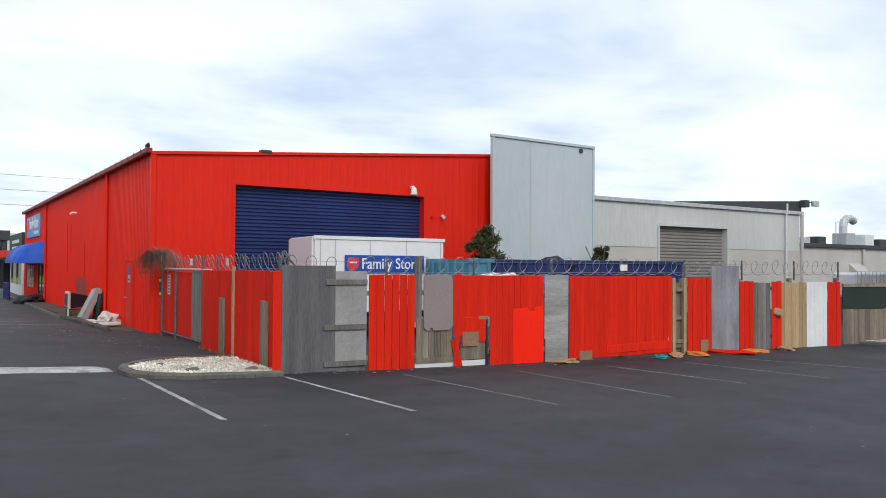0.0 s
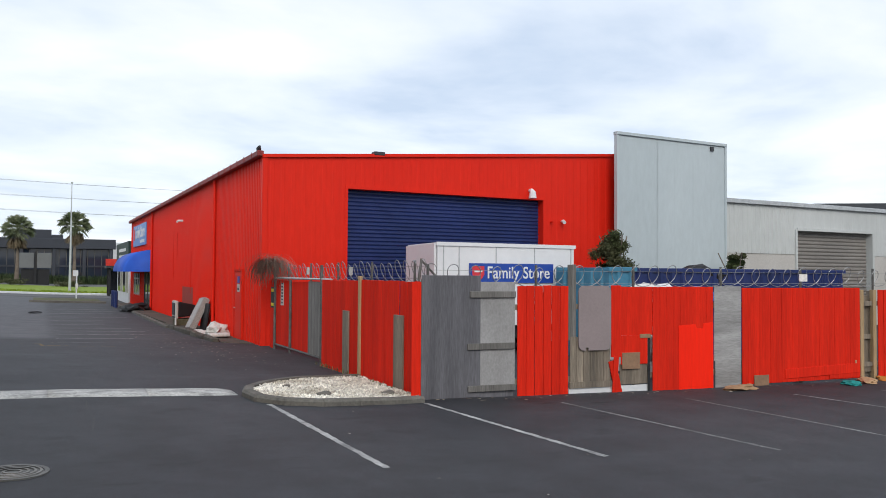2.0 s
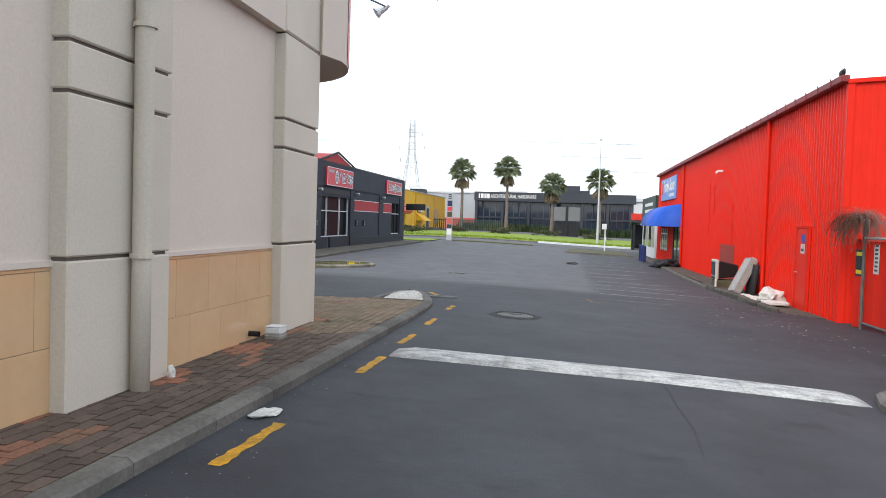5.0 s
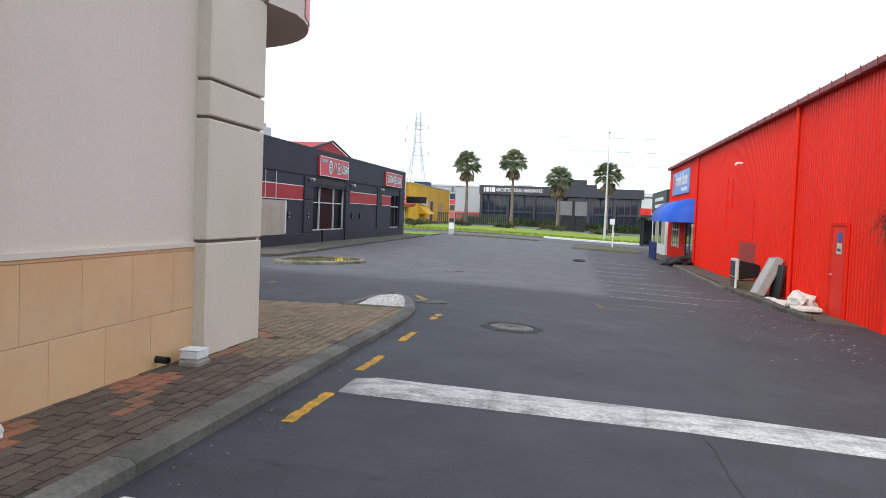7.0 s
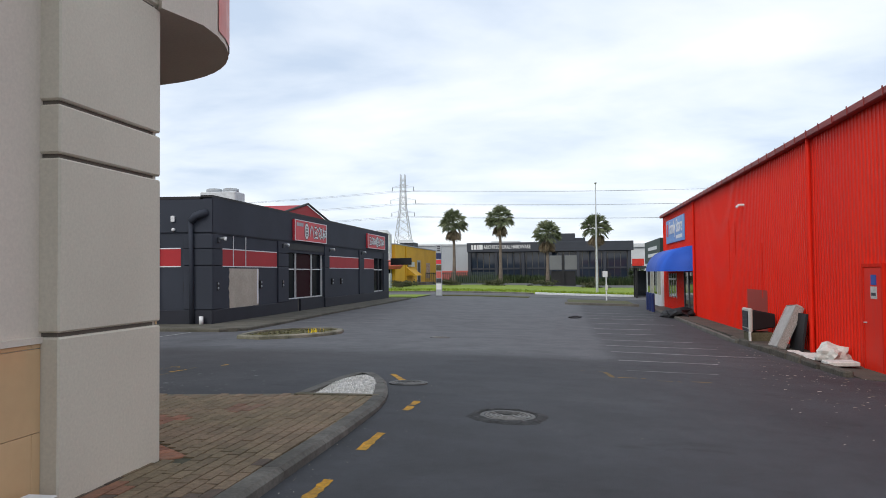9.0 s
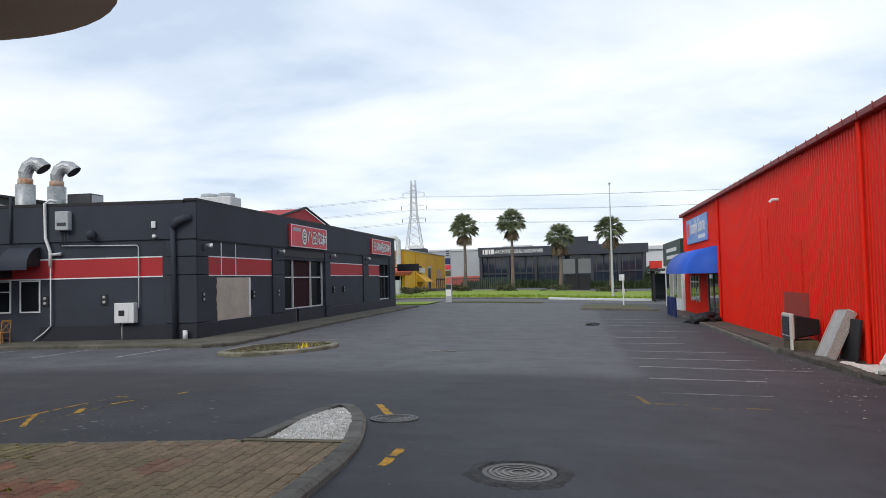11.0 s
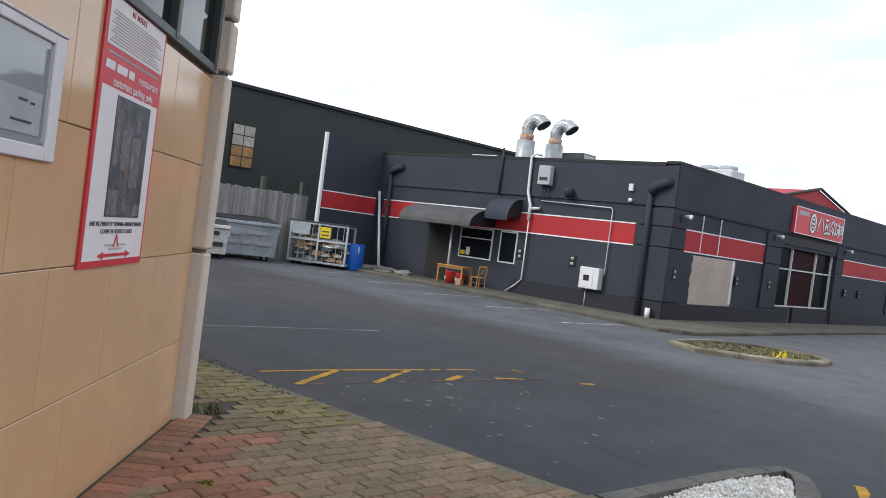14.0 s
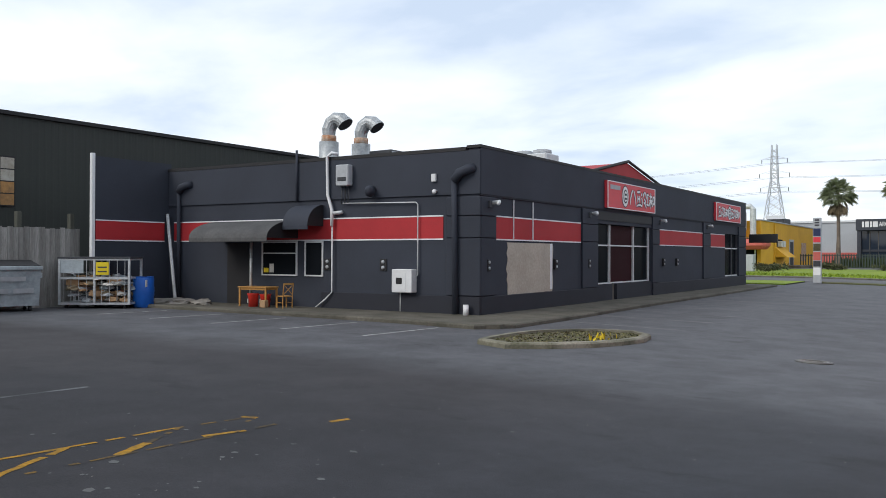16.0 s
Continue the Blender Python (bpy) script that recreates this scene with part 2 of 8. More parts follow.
M["paver_far"] = surf("paver_far", (0.215, 0.150, 0.098), (0.160, 0.125, 0.075), 0.92, fine=30, big=0.9, var=0.3, bump=0.4, rand=0.17, island=True)
M["joint"] = surf("joint", (0.060, 0.054, 0.043), (0.062, 0.062, 0.034), 0.95, fine=30, big=1.2, var=0.3, bump=0.5)
M["gravel"] = surf("gravel", (0.76, 0.74, 0.70), (0.60, 0.57, 0.52), 0.9, fine=25, big=5, var=0.2, bump=0.2, rand=0.26, island=True)
M["grass"] = surf("grass", (0.15, 0.23, 0.018), (0.21, 0.27, 0.025), 0.95, fine=7, big=0.35, var=0.35, bump=0.6, depth=0.02)
M["leaf"] = surf("leaf", (0.13, 0.165, 0.085), (0.19, 0.21, 0.12), 0.75, fine=5, big=0.8, var=0.3, rand=0.35, island=True, bump=0)
M["dry_leaf"] = surf("dry_leaf", (0.20, 0.16, 0.105), (0.14, 0.11, 0.07), 0.9, fine=5, big=0.8, var=0.3, rand=0.3, island=True, bump=0)
M["bush_leaf"] = surf("bush_leaf", (0.062, 0.075, 0.035), (0.095, 0.095, 0.05), 0.85, fine=5, big=0.8, var=0.3, rand=0.4, island=True, bump=0)
M["shrub"] = surf("shrub", (0.030, 0.055, 0.018), (0.055, 0.075, 0.028), 0.8, fine=5, big=0.8, var=0.3, rand=0.4, island=True, bump=0)
M["young_leaf"] = surf("young_leaf", (0.050, 0.075, 0.026), (0.085, 0.085, 0.040), 0.75, fine=5, big=1.2, var=0.3, rand=0.4, island=True, bump=0)
M["weed"] = surf("weed", (0.15, 0.135, 0.06), (0.085, 0.09, 0.04), 0.9, fine=9, big=2, var=0.3, rand=0.4, island=True, bump=0)
M["flower"] = surf("flower", (0.62, 0.46, 0.02), (0.5, 0.36, 0.02), 0.8, fine=9, big=2, rand=0.3, island=True, bump=0)
M["trunk"] = surf("trunk", (0.20, 0.165, 0.13), (0.13, 0.105, 0.085), 0.95, fine=12, big=1.5, var=0.3, bump=0.6)
M["twig"] = surf("twig", (0.25, 0.18, 0.14), (0.16, 0.115, 0.09), 0.95, fine=12, big=1.5, var=0.3, bump=0, rand=0.3, island=True)
M["glass"] = glassy("window_glass", (0.012, 0.014, 0.017), 0.04, 0.55)
M["glass_dark"] = glassy("dark_glass", (0.010, 0.012, 0.015), 0.2, 0.06)
M["glass_dark"].node_tree.nodes["Principled BSDF"].inputs["IOR"].default_value = 1.2
M["line_faint"] = surf("line_faint", (0.24, 0.24, 0.24), (0.09, 0.09, 0.092), 0.88, fine=34, big=2.2, var=0.45, bump=0.3)
M["yellow_faint"] = surf("yellow_faint", (0.30, 0.17, 0.03), (0.06, 0.052, 0.04), 0.85, fine=34, big=3.0, var=0.4, bump=0.3)
M["ring"] = surf("cover_ring", (0.26, 0.25, 0.235), (0.17, 0.165, 0.155), 0.65, 0.3, fine=30, big=4, var=0.2, bump=0.2)
M["frost"] = surf("frosted_glass", (0.42, 0.40, 0.35), (0.30, 0.27, 0.22), 0.3, fine=8, big=2.5, var=0.12, bump=0.05)
M["amber"] = surf("amber_pane", (0.42, 0.22, 0.07), (0.25, 0.14, 0.06), 0.35, fine=8, big=2.5, var=0.2, bump=0.05)
M["win_frame"] = surf("win_frame", (0.66, 0.67, 0.68), (0.58, 0.59, 0.60), 0.45, 0.1, fine=12, big=1, var=0.04, bump=0)
M["frame_green"] = surf("frame_green", (0.055, 0.07, 0.062), (0.045, 0.055, 0.05), 0.45, fine=12, big=1, bump=0)
M["patch"] = surf("patch", (0.46, 0.415, 0.35), (0.37, 0.33, 0.275), 0.9, fine=14, big=1.5, var=0.12, bump=0.3)
M["iron"] = surf("iron", (0.17, 0.165, 0.155), (0.10, 0.10, 0.095), 0.6, 0.5, fine=30, big=4, var=0.25, bump=0.3)
M["blue_drum"] = surf("blue_drum", (0.015, 0.12, 0.50), (0.012, 0.10, 0.42), 0.4, fine=9, big=1, var=0.06, bump=0.03)
M["pine"] = surf("pine", (0.50, 0.27, 0.08), (0.40, 0.20, 0.055), 0.5, fine=14, big=2, var=0.15, bump=0.1)
M["red_plastic"] = surf("red_plastic", (0.62, 0.04, 0.025), (0.5, 0.03, 0.02), 0.4, fine=9, big=2, bump=0.03)
M["cardboard"] = surf("cardboard", (0.42, 0.27, 0.15), (0.32, 0.20, 0.11), 0.9, fine=14, big=2, var=0.15, rand=0.25)
M["paper"] = surf("paper", (0.68, 0.66, 0.62), (0.50, 0.49, 0.46), 0.9, fine=14, big=3, var=0.15, rand=0.15)
M["mattress"] = surf("mattress", (0.44, 0.42, 0.41), (0.34, 0.32, 0.305), 0.95, fine=30, big=3, var=0.12, bump=0.4)
M["tyre_black"] = M["black"]
M["orange_wall"] = surf("orange_wall", (0.72, 0.40, 0.035), (0.62, 0.33, 0.03), 0.75, fine=12, big=0.4, var=0.06)
M["pink_canvas"] = surf("pink_canvas", (0.55, 0.13, 0.11), (0.46, 0.11, 0.09), 0.75, fine=12, big=0.6)
M["far_grey"] = surf("far_grey", (0.42, 0.44, 0.46), (0.36, 0.38, 0.40), 0.8, fine=6, big=0.2)
M["far_fence"] = surf("far_fence", (0.055, 0.075, 0.065), (0.04, 0.055, 0.05), 0.8, fine=6, big=0.4)
M["grey_panel"] = surf("grey_panel", (0.16, 0.165, 0.17), (0.13, 0.135, 0.14), 0.6, fine=6, big=0.3, var=0.05)
M["office_panel"] = surf("navy_panel", (0.02, 0.03, 0.09), (0.016, 0.025, 0.07), 0.5, fine=6, big=0.4)
M["far_white"] = surf("far_white", (0.62, 0.64, 0.65), (0.55, 0.57, 0.58), 0.8, fine=6, big=0.2)
M["knk_dark"] = surf("office_cladding", (0.046, 0.052, 0.066), (0.038, 0.043, 0.055), 0.6, fine=6, big=0.2)
M["text_white"] = surf("text_white", (0.78, 0.78, 0.78), (0.72, 0.72, 0.72), 0.6, fine=9, big=2, var=0.03, bump=0)
M["text_dark"] = surf("text_dark", (0.06, 0.06, 0.075), (0.05, 0.05, 0.06), 0.7, fine=9, big=2, var=0.03, bump=0)
M["yellow_sign"] = surf("yellow_sign", (0.72, 0.56, 0.02), (0.66, 0.5, 0.02), 0.6, fine=9, big=2, var=0.05, bump=0)
M["skip_grey"] = surf("skip_grey", (0.40, 0.45, 0.48), (0.27, 0.31, 0.33), 0.6, fine=9, big=1.5, var=0.15, bump=0.15)
M["soil"] = surf("soil", (0.115, 0.098, 0.06), (0.07, 0.064, 0.035), 0.95, fine=20, big=2, var=0.3, bump=0.7)
M["teal_rag"] = surf("teal_rag", (0.02, 0.28, 0.26), (0.015, 0.2, 0.19), 0.9)
M["orange_rag"] = surf("orange_rag", (0.62, 0.24, 0.05), (0.5, 0.18, 0.04), 0.85)
M["green_mesh"] = surf("green_mesh", (0.018, 0.035, 0.028), (0.014, 0.026, 0.021), 0.8)

# asphalt: dark resurfaced zone, greyer old zone, patches and grit
asphalt = surf("asphalt", (0.035, 0.037, 0.043), (0.023, 0.024, 0.029), 0.74, fine=75, big=0.30, var=0.45, bump=0.6, depth=0.005, spec=0.4)
an, al = asphalt.node_tree.nodes, asphalt.node_tree.links
ab = an["Principled BSDF"]
ahsv = ab.inputs["Base Color"].links[0].from_node
ag = an.new("ShaderNodeNewGeometry")
asep = an.new("ShaderNodeSeparateXYZ")
al.new(ag.outputs["Position"], asep.inputs[0])
awob = an.new("ShaderNodeTexNoise")
awob.inputs["Scale"].default_value, awob.inputs["Detail"].default_value = 0.35, 4
al.new(ag.outputs["Position"], awob.inputs["Vector"])
aw = an.new("ShaderNodeMath")
aw.operation = "MULTIPLY_ADD"
aw.inputs[1].default_value = 0.9
al.new(awob.outputs["Fac"], aw.inputs[0])
al.new(asep.outputs["Y"], aw.inputs[2])
az = an.new("ShaderNodeMapRange")
az.inputs["From Min"].default_value, az.inputs["From Max"].default_value = 25.0, 26.5
al.new(aw.outputs[0], az.inputs["Value"])
amix = an.new("ShaderNodeMix")
amix.data_type = "RGBA"
amix.blend_type = "MIX"
afac = an.new("ShaderNodeMath")
afac.operation = "MULTIPLY"
axz = an.new("ShaderNodeMapRange")
axz.inputs["From Min"].default_value, axz.inputs["From Max"].default_value = 0.15, 0.5
axz.inputs["To Min"].default_value, axz.inputs["To Max"].default_value = 0.8, 0.25
al.new(asep.outputs["X"], axz.inputs["Value"])
al.new(axz.outputs[0], afac.inputs[1])
al.new(az.outputs[0], afac.inputs[0])
al.new(afac.outputs[0], amix.inputs["Factor"])
ablot = an.new("ShaderNodeTexNoise")
ablot.inputs["Scale"].default_value, ablot.inputs["Detail"].default_value, ablot.inputs["Roughness"].default_value = 1.3, 8, 0.72
al.new(ag.outputs["Position"], ablot.inputs["Vector"])
abr = an.new("ShaderNodeMapRange")
abr.inputs["From Min"].default_value, abr.inputs["From Max"].default_value = 0.38, 0.62
abr.inputs["To Min"].default_value, abr.inputs["To Max"].default_value = 0.78, 1.22
al.new(ablot.outputs["Fac"], abr.inputs["Value"])
agrit = an.new("ShaderNodeTexNoise")
agrit.inputs["Scale"].default_value, agrit.inputs["Detail"].default_value = 210, 1
al.new(ag.outputs["Position"], agrit.inputs["Vector"])
agr = an.new("ShaderNodeMapRange")
agr.inputs["From Min"].default_value, agr.inputs["From Max"].default_value = 0.62, 0.74
agr.inputs["To Min"].default_value, agr.inputs["To Max"].default_value = 1.0, 2.0
al.new(agrit.outputs["Fac"], agr.inputs["Value"])
# tar smears dragged across the lane
asm = an.new("ShaderNodeMapping")
asm.inputs["Scale"].default_value = (0.9, 2.1, 1)
al.new(ag.outputs["Position"], asm.inputs[0])
asn = an.new("ShaderNodeTexNoise")
asn.inputs["Scale"].default_value, asn.inputs["Detail"].default_value, asn.inputs["Roughness"].default_value = 1.1, 5, 0.62
al.new(asm.outputs[0], asn.inputs["Vector"])
asr = an.new("ShaderNodeMapRange")
asr.inputs["From Min"].default_value, asr.inputs["From Max"].default_value = 0.61, 0.70
asr.inputs["To Min"].default_value, asr.inputs["To Max"].default_value = 1.0, 0.6
al.new(asn.outputs["Fac"], asr.inputs["Value"])
asmul = an.new("ShaderNodeMath")
asmul.operation = "MULTIPLY"
al.new(asr.outputs[0], asmul.inputs[0])
al.new(abr.outputs[0], asmul.inputs[1])
ablm = an.new("ShaderNodeMath")
ablm.operation = "MULTIPLY"
al.new(asmul.outputs[0], ablm.inputs[0])
al.new(agr.outputs[0], ablm.inputs[1])
ahs2 = an.new("ShaderNodeHueSaturation")
al.new(ahsv.outputs[0], ahs2.inputs["Color"])
al.new(ablm.outputs[0], ahs2.inputs["Value"])
# brown dirt film on the old surface beside the paving
adm = an.new("ShaderNodeMapRange")
adm.inputs["From Min"].default_value, adm.inputs["From Max"].default_value = -3.0, -6.5
adm.inputs["To Max"].default_value = 0.75
al.new(asep.outputs["X"], adm.inputs["Value"])
adirt = an.new("ShaderNodeMix")
adirt.data_type = "RGBA"
adirt.blend_type = "MULTIPLY"
adirt.inputs["B"].default_value = (1.12, 0.93, 0.82, 1)
al.new(adm.outputs[0], adirt.inputs["Factor"])
al.new(ahs2.outputs[0], adirt.inputs["A"])
al.new(adirt.outputs["Result"], amix.inputs["A"])
aold = an.new("ShaderNodeHueSaturation")
aold.inputs["Color"].default_value = (0.090, 0.092, 0.100, 1)
al.new(ablm.outputs[0], aold.inputs["Value"])
al.new(aold.outputs[0], amix.inputs["B"])
al.new(amix.outputs["Result"], ab.inputs["Base Color"])
M["asphalt"] = asphalt

# ---- building blocks ----


FIXED = set()


def thing(name, label, category, at=(0, 0, 0), rz=0, group="", kind="", fixed=False):
    """An Empty at a thing's base; the parts of a fixed one are built in world coordinates."""
    ob = new(name)
    ob.empty_display_size = 0.2
    ob.matrix_basis = pose(*at, 0, 0, rz)
    if fixed:
        FIXED.add(ob.name)
    return tagged(ob, label, category, group, kind)


def part(name, bm, mat, parent=None, label="", smooth=False):
    """One bmesh as one mesh object, in its parent's coordinates."""
    me = bpy.data.meshes.new(name)
    if isinstance(bm, tuple):
        me.from_pydata(bm[0], [], bm[1])
    else:
        bmesh.ops.recalc_face_normals(bm, faces=bm.faces)
        bm.to_mesh(me)
        bm.free()
    me.materials.append(M[mat] if isinstance(mat, str) else mat)
    if smooth:
        for p in me.polygons:
            p.use_smooth = True
    ob = new(name, me)
    return under(ob, parent, label)


def under(ob, parent, label=""):
    if parent:
        ob.parent = parent
        if parent.name in FIXED:
            ob.matrix_parent_inverse = parent.matrix_basis.inverted()
    if label:
        tagged(ob, label)
    return ob


def box(x0, x1, y0, y1, z0, z1, bevel=0.0, bm=None, m=None):
    own = bm is None
    b = bmesh.new()
    bmesh.ops.create_cube(b, size=1)
    for v in b.verts:
        v.co = Vector((x0 + (v.co.x + 0.5) * (x1 - x0), y0 + (v.co.y + 0.5) * (y1 - y0), z0 + (v.co.z + 0.5) * (z1 - z0)))
    if bevel:
        bmesh.ops.bevel(b, geom=b.edges[:], offset=bevel, segments=1, affect="EDGES")
    if m is not None:
        bmesh.ops.transform(b, matrix=m, verts=b.verts)
    if own:
        return b
    return merge(bm, b)


def merge(bm, b):
    remap = [bm.verts.new(v.co) for v in b.verts]
    b.verts.index_update()
    for f in b.faces:
        try:
            bm.faces.new([remap[v.index] for v in f.verts])
        except ValueError:
            pass
    b.free()
    return bm


def tube(points, r, bm=None, seg=8, cap=True, radii=None):
    """A round bar along points."""
    bm = bm or bmesh.new()
    rings = []
    pts = [Vector(p) for p in points]
    for i, p in enumerate(pts):
        d = (pts[min(i + 1, len(pts) - 1)] - pts[max(i - 1, 0)]).normalized()
        u = d.orthogonal().normalized() if not rings else (rings_u - d * rings_u.dot(d)).normalized()
        rings_u = u
        w = d.cross(u)
        rr = radii[i] if radii else r
        rings.append([bm.verts.new(p + (u * math.cos(a) + w * math.sin(a)) * rr) for a in [2 * math.pi * j / seg for j in range(seg)]])
    for a, b in zip(rings, rings[1:]):
        for j in range(seg):
            bm.faces.new((a[j], a[(j + 1) % seg], b[(j + 1) % seg], b[j]))
    if cap:
        bm.faces.new(rings[0][::-1])
        bm.faces.new(rings[-1])
    return bm


def prism(poly, z0, z1, bm=None):
    """A flat polygon raised from z0 to z1 (numbers or functions of x, y)."""
    bm = bm or bmesh.new()
    lo = [bm.verts.new((x, y, z0(x, y) if callable(z0) else z0)) for x, y in poly]
    hi = [bm.verts.new((x, y, z1(x, y) if callable(z1) else z1)) for x, y in poly]
    bm.faces.new(hi)
    bm.faces.new(lo[::-1])
    n = len(poly)
    for i in range(n):
        bm.faces.new((lo[i], lo[(i + 1) % n], hi[(i + 1) % n], hi[i]))
    return bm


def ribbed(p, q, z0, top, pitch=0.19, depth=0.03, out=(0, -1), flat=0.55, bm=None):
    """A ribbed steel sheet from p to q; top is a height or a function of the way along, 0 to 1."""
    bm = bm or bmesh.new()
    p, q, o = Vector((*p, 0)), Vector((*q, 0)), Vector((*out, 0))
    length = (q - p).length
    cols, s = [], 0.0
    while s < length:
        for f, d in ((0, 0), (flat, 0), (flat + 0.1, depth), (0.9, depth)):
            if s + f * pitch <= length:
                cols.append((s + f * pitch, d))
        s += pitch
    cols.append((length, 0))
    prev = None
    for s, d in cols:
        c = p + (q - p) * (s / length) + o * d
        t = top(s / length) if callable(top) else top
        pair = (bm.verts.new((c.x, c.y, z0)), bm.verts.new((c.x, c.y, t)))
        if prev:
            bm.faces.new((prev[0], pair[0], pair[1], prev[1]))
        prev = pair
    return bm


def slatted(p, q, z0, z1, pitch=0.08, depth=0.025, out=(0, -1)):
    """A roller door's curtain of level slats from p to q."""
    bm = bmesh.new()
    o = Vector((*out, 0))
    prev, n = None, int((z1 - z0) / pitch)
    for i in range(n):
        for f, d in ((0.0, 0.0), (0.35, depth), (0.75, depth), (0.95, 0.0)):
            z = z0 + (i + f) * pitch
            pair = [bm.verts.new((a[0] + o.x * d, a[1] + o.y * d, z)) for a in (p, q)]
            if prev:
                bm.faces.new((prev[0], prev[1], pair[1], pair[0]))
            prev = pair
    return bm


def lettering(name, body, size, mat, parent, m, depth=0.01, bold=0.0, width=None):
    cu = bpy.data.curves.new(name, "FONT")
    cu.body, cu.size, cu.extrude, cu.offset, cu.align_x, cu.align_y = body, size, depth, bold, "CENTER", "CENTER"
    tmp = new(name, cu)
    bpy.context.view_layer.update()
    me = bpy.data.meshes.new_from_object(tmp.evaluated_get(bpy.context.evaluated_depsgraph_get()))
    bpy.data.objects.remove(tmp)
    me.materials.clear()
    me.materials.append(M[mat])
    if width:
        xs = [v.co.x for v in me.vertices]
        k = width / (max(xs) - min(xs))
        for v in me.vertices:
            v.co.x *= k
    ob = new(name, me)
    ob.matrix_basis = m
    return under(ob, parent)


def on_wall(o, xdir):
    """A frame on an upright wall: x along xdir, y up, z out of the wall to the right-hand side of xdir."""
    x = Vector((*xdir, 0)).normalized()
    z = x.cross(Vector((0, 0, 1)))
    m = Matrix((x, Vector((0, 0, 1)), z)).transposed().to_4x4()
    return Matrix.Translation(o) @ m


def wall_box(m, u0, u1, v0, v1, w0, w1, bevel=0.0, bm=None):
    """A box in a wall's frame: u along, v up, w out."""
    return box(u0, u1, v0, v1, w0, w1, bevel, bm, m)


# ---- the ground ----
GX = [-900, -200, -40, -12, -7, -4, -2.8, 0.4, 2.5, 5.2, 10, 20, 60, 900]
GZ = [-0.2, -0.2, -0.2, -0.17, -0.14, -0.155, -0.135, -0.27, -0.40, -0.55, -0.62, -0.68, -0.7, -0.7]
FZ = [-0.3, -0.3, -0.3, -0.31, -0.40, -0.50, -0.55, -0.68, -0.75, -0.83, -0.88, -0.9, -0.9, -0.9]


def gz(x, y):
    """Height of the sloping ground: one cross-fall near the lane, another towards the street."""
    s = float(np.interp(y, (19, 34), (0, 1)))
    return float(np.interp(x, GX, GZ)) * (1 - s) + float(np.interp(x, GX, FZ)) * s


gxs = sorted(set(GX + [float(v) for v in np.arange(-30, 31, 1.0)]))
gys = sorted(set([-900, -60, 60, 90, 140, 250, 500, 900] + [float(v) for v in np.arange(-10, 60, 1.0)]))
part("ground", ([(x, y, gz(x, y)) for y in gys for x in gxs], [(j * len(gxs) + i, j * len(gxs) + i + 1, (j + 1) * len(gxs) + i + 1, (j + 1) * len(gxs) + i) for j in range(len(gys) - 1) for i in range(len(gxs) - 1)]), "asphalt")
tagged(bpy.data.objects["ground"], "dark grey worn asphalt of the sloping car park", "ground", kind="structure")

# ---- red warehouse ----
YF, XR, YEND = 22.93, 5.37, 57.2
red = thing("warehouse", "bright red steel-clad warehouse with a blue roller door", "building", (XR, YF, gz(XR, YF)), fixed=True)


def red_top(x):
    return 4.56 + (x - XR) * 0.0785


part("side_wall", ribbed((XR, YEND), (XR, YF), -1.0, 4.62, out=(-1, 0), depth=0.022), "red_steel", red)
DX0, DX1, DZ = 7.76, 14.75, 3.84
front = bmesh.new()
ribbed((XR, YF), (DX0, YF), -0.9, lambda s: red_top(XR + s * (DX0 - XR)), bm=front, depth=0.006, pitch=0.3)
ribbed((DX0, YF), (DX1, YF), DZ, lambda s: red_top(DX0 + s * (DX1 - DX0)), bm=front, depth=0.006, pitch=0.3)
ribbed((DX1, YF), (18.0, YF), -0.9, lambda s: red_top(DX1 + s * (18.0 - DX1)), bm=front, depth=0.006, pitch=0.3)
part("front_wall", front, "red_steel", red)
jamb = bmesh.new()
box(DX0 - 0.02, DX0 + 0.06, YF - 0.02, YF + 0.4, -0.9, DZ + 0.06, bm=jamb)
box(DX1 - 0.06, DX1 + 0.02, YF - 0.02, YF + 0.4, -0.9, DZ + 0.06, bm=jamb)
box(DX0 + 0.06, DX1 - 0.06, YF - 0.02, YF + 0.4, DZ - 0.02, DZ + 0.06, bm=jamb)
part("door_frame", jamb, "red_steel", red)
part("roller_door", slatted((DX0 + 0.06, YF + 0.3), (DX1 - 0.06, YF + 0.3), -0.8, DZ + 0.18, 0.115, 0.03), "blue_steel", red, "dark blue slatted roller door, shut")
cap = bmesh.new()
m = on_wall((XR, YF, 4.56), (1, 0))
shear = Matrix.Identity(4)
shear[1][0] = 0.0785
box(-0.06, 12.65, -0.02, 0.07, -0.12, 0.08, 0, cap, m @ shear)
part("capping", cap, "red_steel", red)
part("corner_flashing", box(XR - 0.05, XR + 0.1, YF - 0.05, YF + 0.1, -0.9, 4.6, 0.01), "red_steel", red)
roof = bmesh.new()
rv = [roof.verts.new(v) for v in ((XR - 0.1, YF + 0.1, 4.57), (18.0, YF + 0.1, 5.50), (18.0, YEND, 5.50), (XR - 0.1, YEND, 4.57))]
roof.faces.new(rv)
bmesh.ops.solidify(roof, geom=roof.faces[:], thickness=0.06)
part("roof", roof, "red_gutter", red)
gut = part("gutter", box(XR - 0.2, XR - 0.02, YF - 0.06, YEND + 0.05, 4.56, 4.72, 0.02), "red_gutter", red, "weathered dark red gutter")
for yy in np.arange(YF + 0.6, YEND, 0.9):
    part("bracket", box(XR - 0.215, XR - 0.2, yy, yy + 0.04, 4.55, 4.74), "red_gutter", gut)
part("back_wall", box(XR + 0.05, 18, YEND - 0.1, YEND, -1.2, 4.6), "red_steel", red)
